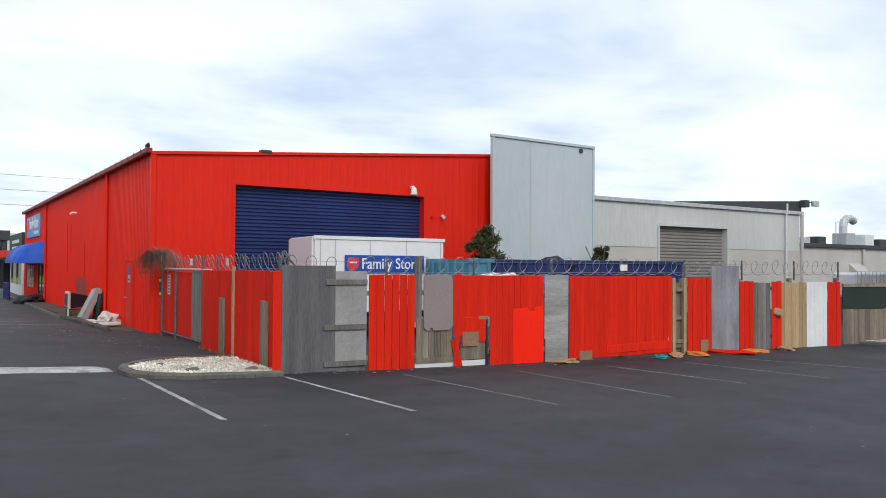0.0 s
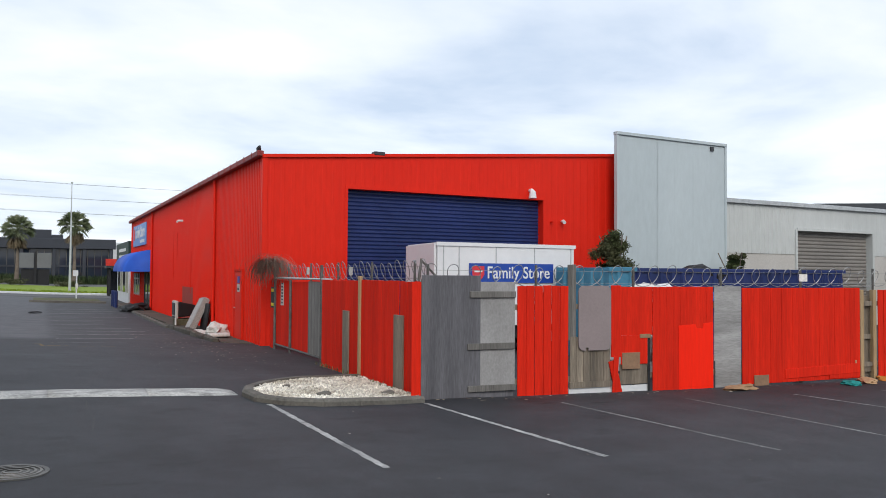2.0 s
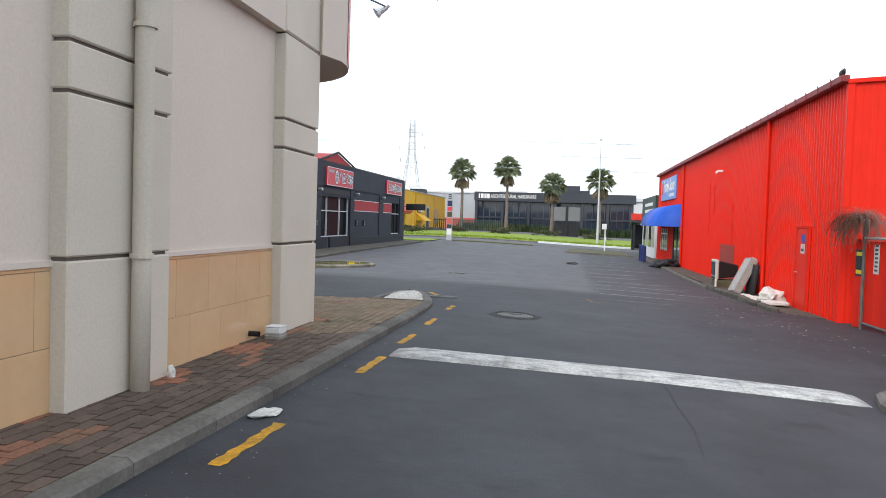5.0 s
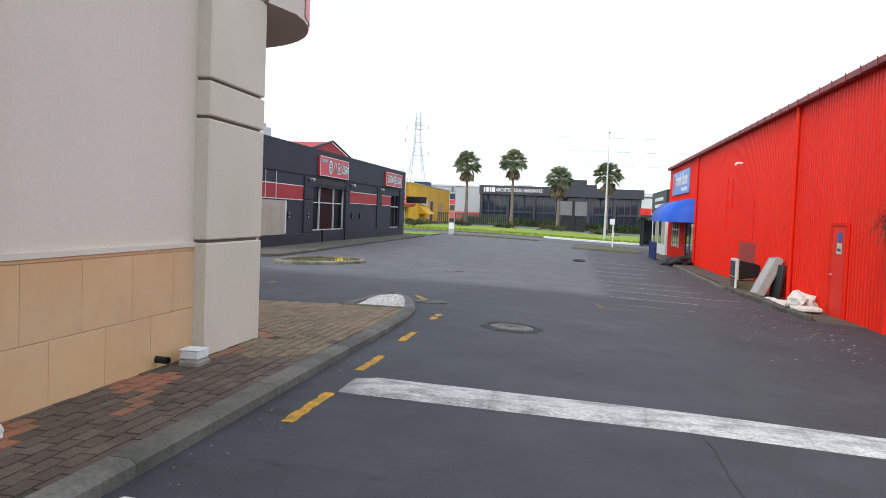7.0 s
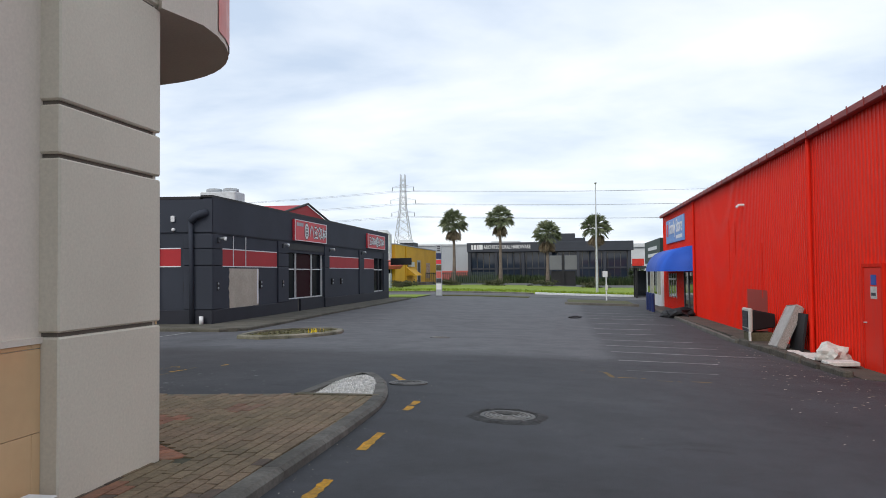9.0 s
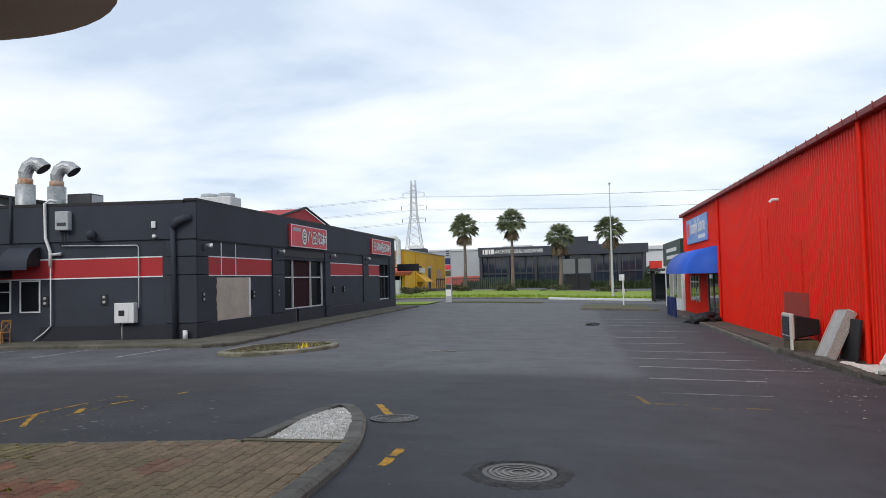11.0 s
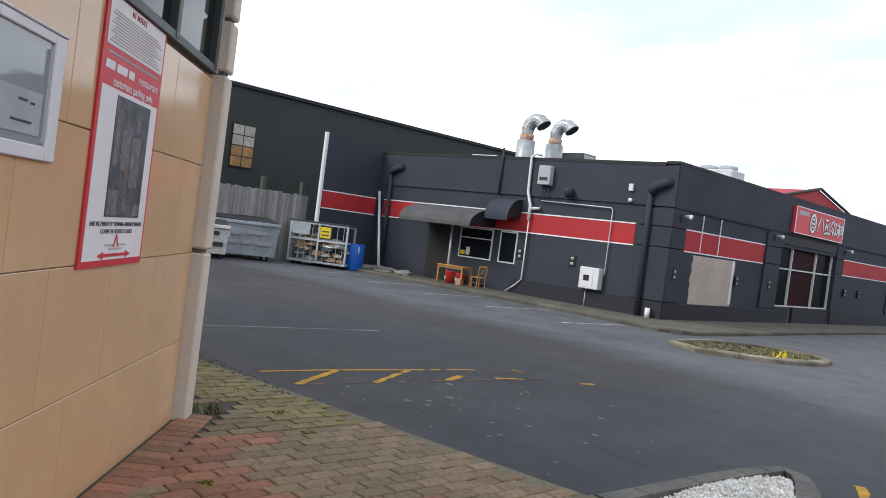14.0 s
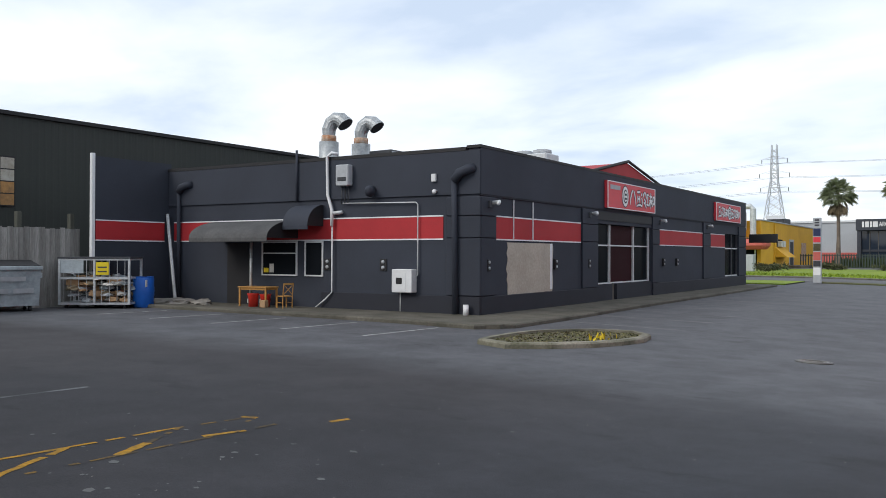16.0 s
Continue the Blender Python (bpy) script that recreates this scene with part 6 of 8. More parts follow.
boards(FM, -0.16, 0.0, -0.56, 1.26, "red_wood", 1, 0.02, ragged=0.004)
sheet(FM, 0.0, 0.99, -0.55, 1.36, "grey_ply", label="grey weathered plywood")
sheet(FM, 0.96, 1.6, -0.42, 1.26, "pale_ply", 0.02, label="pale bleached plywood")
sheet(FM, 0.97, 1.58, -0.58, -0.42, "grey_ply", 0.01)
for v, a, b in ((1.06, 0.80, 1.6), (0.24, 0.76, 1.58), (-0.42, 0.77, 1.6)):
    part("batten", wall_box(FM, a, b, v - 0.05, v + 0.05, 0.046, 0.075, 0.006), "grey_wood", fence)
boards(FM, 1.64, 2.58, -0.66, 1.2, "red_wood", 6, 0.02, ragged=0.008)
boards(FM, 2.58, 2.74, 0.29, 1.54, "grey_wood", 2, 0.0)
mv = bmesh.new()
ring = []
for cx, cy, a0 in ((3.29, 1.10, 0), (2.86, 1.10, 90), (2.86, 0.22, 180), (3.29, 0.22, 270)):
    ring += [(cx + 0.1 * math.cos(radians(a0 + k * 30)), cy + 0.1 * math.sin(radians(a0 + k * 30))) for k in range(4)]
    if a0 == 180:
        ring += [(2.90, 0.12), (2.90, 0.17), (2.95, 0.17), (2.95, 0.12)]
prev_f = [mv.verts.new(FM @ Vector((u, v, 0.07))) for u, v in ring]
prev_b = [mv.verts.new(FM @ Vector((u, v, 0.05))) for u, v in ring]
mv.faces.new(prev_f)
mv.faces.new(prev_b[::-1])
for i in range(len(ring)):
    mv.faces.new((prev_f[i], prev_b[i], prev_b[(i + 1) % len(ring)], prev_f[(i + 1) % len(ring)]))
part("panel", mv, "mauve_board", fence, "mauve board with rounded corners")
boards(FM, 2.62, 3.4, -0.46, 0.35, "old_wood", 6, 0.0)
part("rail", wall_box(FM, 2.6, 3.42, -0.50, -0.40, 0.02, 0.05), "old_wood", fence)
part("kick_board", wall_box(FM, 2.6, 3.6, -0.70, -0.50, 0.0, 0.02), "white_paint", fence)
boards(FM, 3.4, 3.6, 0.0, 1.2, "red_wood", 1, 0.03)
part("board", box(-0.07, 0.07, -0.32, 0.32, 0.03, 0.05, 0.004, None, FM @ pose(3.5, -0.38, 0, 0, 0, 14)), "red_wood", fence)
part("board", box(-0.05, 0.05, -0.32, 0.32, 0.052, 0.07, 0.004, None, FM @ pose(3.48, -0.32, 0, 0, 0, -3)), "red_wood", fence)
sheet(FM, 3.6, 4.25, 0.35, 1.18, "red_wood", 0.02)
sheet(FM, 3.6, 4.14, -0.14, 0.35, "red_wood", 0.034)
part("slot", wall_box(FM, 4.15, 4.2, -0.66, 0.3, 0.034, 0.037), "black", fence)
part("board", wall_box(FM, 3.6, 4.2, -0.48, -0.14, 0.0, 0.02), "old_wood", fence)
part("kick_board", wall_box(FM, 3.6, 4.2, -0.66, -0.5, 0.0, 0.02), "white_paint", fence)
sheet(FM, 3.62, 3.98, -0.22, 0.06, "tan_board", 0.045, label="small tan board")
sheet(FM, 3.98, 4.2, 0.30, 0.37, "cardboard", 0.045)
boards(FM, 4.25, 5.55, -0.66, 1.18, "red_wood", 9, 0.02, ragged=0.004, gap=(0.0, 0.0015))
fresh = bmesh.new()
fp_ = [(4.80, -0.70), (5.54, -0.66), (5.54, 0.55), (5.33, 0.53), (5.32, 0.44), (5.18, 0.45), (5.15, 0.52), (4.79, 0.50)]
fa = [fresh.verts.new(FM @ Vector((u, v, 0.047))) for u, v in fp_]
fb = [fresh.verts.new(FM @ Vector((u, v, 0.055))) for u, v in fp_]
fresh.faces.new(fb)
for i in range(8):
    fresh.faces.new((fa[i], fa[(i + 1) % 8], fb[(i + 1) % 8], fb[i]))
part("panel", fresh, "red_fresh", fence, "freshly painted bright red panel")
for u, v, w_, h in ((4.28, -0.45, 0.07, 0.3), (4.42, -0.55, 0.05, 0.2)):
    part("bare_scrape", wall_box(FM, u, u + w_, v, v + h, 0.044, 0.047), "new_wood", fence)
sheet(FM, 5.58, 6.19, -0.12, 1.22, "cross_ply", 0.02, 0.014, -0.3)
sheet(FM, 5.60, 6.18, -0.65, -0.12, "cross_ply", 0.026)
boards(FM, 6.21, 9.12, -0.60, 1.16, "red_wood", 22, 0.02, 0.022, 0.002, None, (0.0, 0.001))
sheet(FM, 6.46, 6.80, -0.70, -0.44, "tan_board", 0.06)
part("rail", box(-0.95, 0.95, -0.09, 0.09, 0.045, 0.065, 0.004, None, FM @ pose(8.15, -0.42, 0, 0, 0, 1.5)), "red_wood", fence)
part("rail", wall_box(FM, 8.3, 9.1, -0.58, -0.46, 0.045, 0.06), "red_wood", fence)
part("bare_scrape", wall_box(FM, 8.93, 8.98, -0.05, 0.2, 0.045, 0.048), "new_wood", fence)
part("bare_scrape", wall_box(FM, 8.98, 9.02, -0.5, -0.25, 0.045, 0.048), "new_wood", fence)
for u in (9.16, 9.50):
    part("post", wall_box(FM, u, u + 0.09, -0.66, 1.12, -0.06, 0.03, 0.006), "new_wood", fence)
for v in (-0.5, 0.15, 0.8):
    part("rail", wall_box(FM, 9.25, 9.5, v, v + 0.09, -0.08, -0.03), "old_wood", fence)
boards(FM, 9.18, 9.55, -0.6, 1.0, "old_wood", 3, -0.12)
boards(FM, 9.62, 10.36, -0.68, 1.12, "red_wood", 5, 0.02, 0.02, 0.006)
sheet(FM, 10.0, 10.25, -0.62, -0.34, "tan_board", 0.05)
sheet(FM, 10.37, 10.84, -0.66, 1.40, "blue_ply", 0.035)
sheet(FM, 10.845, 11.29, -0.66, 1.41, "blue_ply", 0.035)
boards(FM, 11.31, 11.80, -0.68, 1.04, "red_wood", 3, 0.02)
boards(FM, 11.82, 12.42, -0.68, 1.0, "grey_wood", 4, 0.0)
boards(FM, 12.43, 12.78, -0.70, 1.02, "red_wood", 2, 0.04)
boards(FM, 12.8, 13.75, -0.72, 1.0, "new_wood", 7, 0.0)
boards(FM, 13.76, 14.57, -0.70, 1.0, "white_paint", 5, 0.01, 0.02, 0.003)
boards(FM, 14.58, 15.1, -0.70, 1.0, "red_wood", 3, 0.02)
for u in np.arange(0.3, 15.2, 1.85):
    part("post", wall_box(FM, u - 0.05, u + 0.05, -0.7, 1.1, -0.14, -0.04, 0.006), "old_wood", fence)
for v in (-0.35, 0.85):
    part("rail", wall_box(FM, 0, 15.1, v - 0.045, v + 0.045, -0.04, 0.0), "old_wood", fence)

# west run of the fence up to the gate
WM = on_wall((5.22, 17.42, 0), (0, -1))
wf = thing("side_fence", "red board fence with grey splints beside the gravel island", "fence", (5.22, 15, gz(5.22, 15)), fixed=True)
boards(WM, 0.0, 2.1, -0.60, 1.24, "red_wood", 15, 0.0, parent=wf, ragged=0.005, gap=(0.0, 0.002))
boards(WM, 2.16, 3.85, -0.58, 1.26, "red_wood", 12, 0.0, parent=wf, ragged=0.005, gap=(0.0, 0.002))
boards(WM, 3.9, 4.6, -0.58, 1.26, "red_wood", 5, 0.0, parent=wf)
part("post", wall_box(WM, 2.12, 2.20, -0.6, 1.33, 0.0, 0.06, 0.006), "new_wood", wf)
part("splint", wall_box(WM, 1.32, 1.62, -0.56, 0.665, 0.024, 0.06, 0.006), "old_wood", wf, "short grey board")
part("splint", wall_box(WM, 3.72, 4.08, -0.52, 0.705, 0.024, 0.06, 0.006), "old_wood", wf, "short grey board")
for v in (-0.35, 0.9):
    part("rail", wall_box(WM, 0, 4.6, v - 0.045, v + 0.045, -0.05, -0.002), "old_wood", wf)
part("edge_post", wall_box(WM, 4.62, 4.7, -0.6, 1.3, -0.08, 0.0), "old_wood", wf)

# gate
gate = thing("gate", "red boarded gate in a galvanised frame, shut", "gate", (5.35, 19.8, gz(5.35, 19.8)), fixed=True)
GM = on_wall((5.45, 22.3, 0), (0, -1))
gl_ = part("gate_leaf", wall_box(GM, 0.6, 1.88, -0.45, 1.18, 0.0, 0.02), "red_wood", gate)
gr_ = part("gate_leaf", wall_box(GM, 1.97, 3.24, -0.45, 1.16, 0.0, 0.02), "red_wood", gate)
boards(GM, 3.25, 4.2, -0.45, 1.18, "grey_wood", 2, 0.0, parent=gate)
boards(GM, 4.3, 4.85, -0.45, 1.18, "red_wood", 3, 0.0, parent=gate)
boards(GM, 0.0, 0.5, -0.6, 1.22, "red_wood", 3, 0.0, parent=gate)
for u in (0.55, 1.93, 4.25):
    part("gate_post", tube([GM @ Vector((u, -0.6, 0.05)), GM @ Vector((u, 1.55 if u != 1.93 else 1.2, 0.05))], 0.035), "iron", gate)
part("top_rail", tube([GM @ Vector((0.55, 1.24, 0.05)), GM @ Vector((4.88, 1.24, 0.05))], 0.025), "galv", gate)
part("bottom_rail", tube([GM @ Vector((0.55, -0.47, 0.05)), GM @ Vector((4.88, -0.47, 0.05))], 0.025), "iron", gate)
nt = part("notice", wall_box(GM, 1.0, 1.25, 0.55, 1.12, 0.022, 0.028), "paper", gate, "white notice with dark bars")
for v in np.arange(0.6, 1.08, 0.08):
    part("text_bar", wall_box(GM, 1.05, 1.20, v, v + 0.04, 0.028, 0.03), "text_dark", nt)
nt = part("notice", wall_box(GM, 0.06, 0.44, 0.45, 1.0, 0.024, 0.03), "black", gate, "black and yellow notice")
for v in (0.5, 0.87):
    part("text_bar", wall_box(GM, 0.1, 0.4, v, v + 0.08, 0.03, 0.032), "yellow_sign", nt)


# razor wire on brackets
def coil(name, a, b, z, r, loops, group):
    t = thing(name, "coiled galvanised razor wire on steel posts above the fence", "razor wire", ((a[0] + b[0]) / 2, (a[1] + b[1]) / 2, z - 0.3), group=group, fixed=True)
    a, b = Vector((*a, 0)), Vector((*b, 0))
    d = (b - a).normalized()
    n_ = Vector((-d.y, d.x, 0))
    pts = []
    for i in range(loops * 14 + 1):
        s = i / (loops * 14)
        k = 6.283 * i / 14
        lp = int(i / 14)
        rr = r * (0.85 + 0.25 * noise.noise((lp * 1.7, a.x, 0)))
        pts.append(a + (b - a) * s + d * math.sin(k) * rr * 1.05 + n_ * rr * math.cos(k) * 0.25 + Vector((0, 0, z + rr * 0.9 - rr * math.cos(k) + 0.03 * noise.noise((lp * 0.9, 3, 1)))))
    part("coil", tube(pts, 0.0075, seg=4, cap=False), "wire", t)
    for zz in (0.04, 0.24):
        part("strand", tube([a + Vector((0, 0, z + zz)), b + Vector((0, 0, z + zz))], 0.004, seg=4), "wire", t)
    L_ = (b - a).length
    for i in range(int(L_ / 1.9) + 1):
        p = a + d * min(i * 1.9 + 0.15, L_)
        part("bracket_post", box(p.x - 0.018, p.x + 0.018, p.y - 0.018, p.y + 0.018, z - 0.15, z + 0.34, 0.004), "iron", t)
    return t


e0, e1 = FM @ Vector((0.0, 0, -0.1)), FM @ Vector((15.2, 0, -0.1))
rz_ = coil("razor_wire", (e0.x, e0.y), (e1.x, e1.y), 1.2, 0.2, 40, "razor wire coils")
for u in (7.7,):
    part("tag", wall_box(FM, u, u + 0.2, 1.28, 1.42, -0.08, -0.075), "paper", rz_)
rz_ = coil("razor_wire", (5.55, 21.2), (5.42, 12.9), 1.26, 0.19, 24, "razor wire coils")
for y in (18.9, 16.2):
    part("tag", box(5.36, 5.365, y - 0.09, y + 0.09, 1.34, 1.50), "paper", rz_)
sp = thing("wire_stay", "splayed steel stay at the fence's corner", "stay", (5.2, 12.8, 1.2), fixed=True)
part("leg", tube([(5.2, 12.85, 1.15), (5.25, 12.85, 1.62)], 0.02), "iron", sp)
part("leg", tube([(5.25, 12.85, 1.6), (5.55, 12.75, 1.25)], 0.018), "iron", sp)
# dead creeper over the gate post
tw_v, tw_f = [], []
for _ in range(620):
    q = Vector((5.28 + random.gauss(0, 0.1), 21.75 + random.gauss(0, 0.3), 1.62 + random.gauss(0, 0.07)))
    a = random.uniform(0, 6.283)
    d = Vector((math.cos(a) * 0.6, math.sin(a), random.uniform(0.0, 0.7))).normalized()
    for k in range(random.randint(4, 9)):
        nxt = q + d * 0.1
        d = (d + Vector((random.gauss(0, 0.18), random.gauss(0, 0.18), -0.42))).normalized()
        o = len(tw_v)
        wv = Vector((0.004, 0.004, 0))
        tw_v += [tuple(q - wv), tuple(q + wv), tuple(nxt + wv), tuple(nxt - wv)]
        tw_f.append((o, o + 1, o + 2, o + 3))
        q = nxt
tagged(part("dead_creeper", (tw_v, tw_f), "twig"), "tangle of dead brown creeper on the gate post", "creeper", kind="stuff")

# dark fence, gravel and litter at the east end
df = thing("dark_fence", "old dark timber fence with green mesh along its top", "fence", (22.4, 10.8, gz(22, 10.8)), fixed=True)
DM = on_wall((20.35, 10.95, 0), (4.0, -0.55))
boards(DM, 0.0, 4.75, -0.68, 0.25, "old_wood", 31, 0.0, parent=df)
part("mesh_panel", wall_box(DM, 0.0, 2.2, 0.28, 0.86, 0.0, 0.02), "green_mesh", df, "dark green shade mesh")
part("mesh_panel", wall_box(DM, 2.35, 4.75, 0.28, 0.86, 0.0, 0.02), "green_mesh", df)
part("top_rail", wall_box(DM, 0.0, 4.75, 0.86, 0.95, -0.02, 0.05), "old_wood", df)
for u in (2.28, 4.68):
    part("post", wall_box(DM, u - 0.07, u + 0.07, -0.7, 1.02, -0.02, 0.1, 0.008), "old_wood", df)
EG = [(21.0, 10.95), (24.3, 10.4), (28.2, 7.6), (33, 4.1), (30.5, 4.1), (26.0, 6.9), (22.6, 7.4), (21.4, 9.3)]
tagged(part("gravel_bed", prism(EG, -0.9, lambda x, y: gz(x, y) + 0.07), "gravel_dirty"), "pale gravel bed before the concrete wall", "gravel bed", kind="structure")
pebbles("white_gravel", "pale shell gravel before the concrete wall", EG, lambda x, y: gz(x, y) + 0.06, 3600, 0.03, mat="gravel_dirty")
kerb_row("kerb_5", "low concrete kerb edging the gravel bed", [(21.0, 10.9), (21.35, 9.3), (22.55, 7.35), (26.0, 6.85), (30.5, 4.05)], lambda x, y: gz(x, y) + 0.08, width=0.14, step=1.0)


def crumple(name, label, cat, at, size, mat, group="", seed=0, flat=0.5):
    bm = bmesh.new()
    bmesh.ops.create_icosphere(bm, subdivisions=3, radius=1)
    for v in bm.verts:
        k = 1 + 0.45 * noise.noise(v.co * 1.6 + Vector((seed * 7.1, 0, 0))) + 0.2 * noise.noise(v.co * 4 + Vector((seed * 3.3, 1, 0)))
        v.co = Vector((v.co.x * size[0], v.co.y * size[1], max(v.co.z, -0.35) * size[2])) * k
    z0 = min(v.co.z for v in bm.verts)
    bmesh.ops.translate(bm, verts=bm.verts, vec=(0, 0, -z0))
    ob = part(name, bm, mat)
    ob.matrix_basis = pose(*at, 0, 0, seed * 40)
    return tagged(ob, label, cat, group)


crumple("sandbag", "orange bag slumped by the fence post", "bag", (24.0, 10.1, gz(24, 10) + 0.07), (0.32, 0.22, 0.2), "orange_rag", seed=1)
for i, (u, w, mt, sx) in enumerate(((5.9, 0.35, "cardboard", 0.35), (9.0, 0.3, "cardboard", 0.3), (9.6, 0.35, "orange_rag", 0.35), (10.6, 0.4, "red_wood", 0.6), (11.4, 0.45, "orange_rag", 0.35), (8.35, 0.5, "teal_rag", 0.14), (12.6, 0.3, "cardboard", 0.3))):
    p = FM @ Vector((u, 0, w))
    crumple("litter", ("teal rag" if mt == "teal_rag" else "torn card and scrap") + " dropped at the fence's foot", "litter", (p.x, p.y, gz(p.x, p.y)), (sx, 0.16, 0.06), mt, "litter along the fence", i)
p = FM @ Vector((12.62, 0.35, 0.1))
crumple("torn_cloth", "torn orange cloth hanging on the fence", "cloth", (p.x, p.y, 0.15), (0.13, 0.06, 0.14), "cardboard", seed=4)

# ---- behind the fence ----
truck = thing("truck_body", "white box truck body with a blue shop sign", "truck", (10.4, 18.4, gz(10.4, 18.4)), fixed=True)
part("box", prism([(8.36, 18.3), (12.40, 18.3), (12.66, 20.6), (8.66, 20.6)], 0.1, 2.13), "white_van", truck)
part("end_panel", prism([(8.30, 18.36), (8.358, 18.36), (8.648, 20.55), (8.58, 20.55)], 0.1, 2.10), "white_van", truck)
for x in (8.52, 8.95, 10.0, 11.15, 12.3):
    part("seam", box(x - 0.012, x + 0.012, 18.285, 18.3, 0.1, 2.11), "galv", truck)
part("top_rail", box(8.32, 12.44, 18.27, 18.3, 2.05, 2.14), "white_van", truck)
part("chassis", box(8.5, 12.3, 18.6, 20.3, -0.25, 0.1), "dark_trim", truck)
for x in (9.1, 11.6):
    for y in (18.5, 20.2):
        wh = part("wheel", tube([(x, y - 0.12, -0.22), (x, y + 0.12, -0.22)], 0.38, seg=20), "tyre_black", truck)
        part("rim", tube([(x, y - 0.13, -0.22), (x, y - 0.115, -0.22)], 0.2, seg=16), "galv", wh)
ts = part("sign", box(9.22, 11.72, 18.27, 18.285, 1.15, 1.64), "blue_sign", truck, "blue sign reading Family Store")
lettering("text_line", "Family Store", 0.42, "text_white", ts, on_wall((10.66, 18.265, 1.40), (1, 0)), 0.004, 0.004, 1.86)
sh = bmesh.new()
sp_ = [(9.3, 1.57), (9.64, 1.57), (9.64, 1.36), (9.57, 1.26), (9.47, 1.21), (9.37, 1.26), (9.3, 1.36)]
sh.faces.new([sh.verts.new((x, 18.264, z)) for x, z in sp_])
part("shield", sh, "sign_red", ts, "red shield")
part("shield_bar", box(9.36, 9.58, 18.258, 18.262, 1.42, 1.46), "text_white", ts)


def container(x0, x1, y0, y1, z0, z1, mat, label):
    c = thing("open_top_bin", label, "container", ((x0 + x1) / 2, y0, z0), group="steel bins behind the fence", fixed=True)
    part("front_wall", ribbed((x0, y0), (x1, y0), z0, z1 - 0.08, 0.36, 0.05), mat, c)
    part("side_wall", ribbed((x0, y1), (x0, y0), z0, z1 - 0.08, 0.36, 0.05, (-1, 0)), mat, c)
    part("back_wall", box(x0, x1, y1, y1 + 0.05, z0, z1), mat, c)
    part("side_wall", box(x1 - 0.05, x1, y0, y1, z0, z1), mat, c)
    part("rim", box(x0 - 0.05, x1 + 0.05, y0 - 0.07, y0 + 0.02, z1 - 0.1, z1, 0.01), mat, c)
    return c


container(11.65, 12.4, 16.0, 18.0, gz(12, 16), 1.56, "sky_blue", "pale blue ribbed steel bin behind the fence")
container(12.45, 20.4, 16.2, 18.4, gz(16, 16), 1.55, "blue_steel", "long dark blue ribbed steel bin behind the fence")
for i, (x, y, z, s, mt) in enumerate(((10.6, 13.6, 1.05, 0.5, "paper"), (11.4, 13.7, 1.0, 0.45, "paper"), (12.1, 13.8, 1.0, 0.4, "blue_drum"), (11.0, 13.9, 1.0, 0.6, "white_paint"), (15.5, 16.9, 1.42, 0.7, "black"))):
    crumple("rubbish_bag", "stuffed plastic bag in the yard's rubbish heap", "bag", (x, y, z - s * 0.4 if mt != "black" else z - 0.3), (s, s * 0.8, s * 0.5), mt, "yard rubbish", i + 11)
part_heap = crumple("rubbish_heap", "heap of rubbish standing behind the fence", "rubbish", (11.3, 14.2, gz(11, 14)), (1.2, 0.6, 1.05), "paper", "yard rubbish", 20)


def foliage(parent, name, centre, radius, n, size, mat="leaf", squash=1.0):
    """Many small leaves in uneven clumps."""
    v, f = [], []
    clumps = [Vector((random.gauss(0, 0.45), random.gauss(0, 0.45), random.gauss(0, 0.4) * squash)) * radius for _ in range(9)]
    for _ in range(n):
        c = random.choice(clumps)
        p = Vector(centre) + c + Vector((random.gauss(0, 1), random.gauss(0, 1), random.gauss(0, 1) * squash)) * radius * 0.2
        r = Euler((random.uniform(-1, 1), random.uniform(-1, 1), random.uniform(0, 6.28))).to_matrix()
        s = size * random.uniform(0.6, 1.4)
        o = len(v)
        v += [tuple(p + r @ Vector(q)) for q in ((-s, 0, 0), (0, -s * 0.35, s * 0.1), (s, 0, -s * 0.2), (0, s * 0.35, s * 0.1))]
        f.append((o, o + 1, o + 2, o + 3))
    return part(name, (v, f), mat, parent)


for x, y, z, r in ((16.05, 20.9, 2.6, 0.7), (21.9, 21.4, 2.2, 0.36)):
    t = thing("shrub", "leafy green self-sown tree behind the fence", "tree", (x, y, gz(x, y)), group="shrubs in the yard")
    part("trunk", tube([(0, 0, 0), (0.1, 0, z * 0.6), (0.05, 0.05, z + 0.5)], 0.05, radii=[0.06, 0.045, 0.02]), "trunk", t)
    for a in (0.4, 2.3, 4.2):
        part("limb", tube([(0.1, 0, z * 0.7), (0.1 + 0.6 * math.cos(a), 0.6 * math.sin(a), z + 0.7)], 0.02, seg=5), "trunk", t)
    for k in range(3):
        foliage(t, "crown", (0.1 + (0.35, -0.3, 0.0)[k] * r, 0, z + (-0.1, 0.1, 0.42)[k]), r * (0.8, 0.7, 0.6)[k], 2600, 0.06, "young_leaf", 0.9)
# white caged tank by the far fence
ibc = thing("liquid_tank", "white plastic liquid tank in a galvanised cage", "tank", (31, 16, gz(31, 16)), fixed=True)
part("stand", box(30.9, 35.4, 16, 17.2, gz(31, 16), 0.2), "old_wood", ibc)
part("tank", box(30.95, 35.35, 16.06, 17.1, 0.2, 1.18, 0.08), "white_paint", ibc)
for x in np.arange(30.9, 35.45, 0.3):
    part("cage_bar", tube([(x, 16.0, 0.2), (x, 16.0, 1.24)], 0.015, seg=5), "galv", ibc)
for z in (0.25, 0.75, 1.22):
    part("cage_bar", tube([(30.9, 15.99, z), (35.4, 15.99, z)], 0.015, seg=5), "galv", ibc)

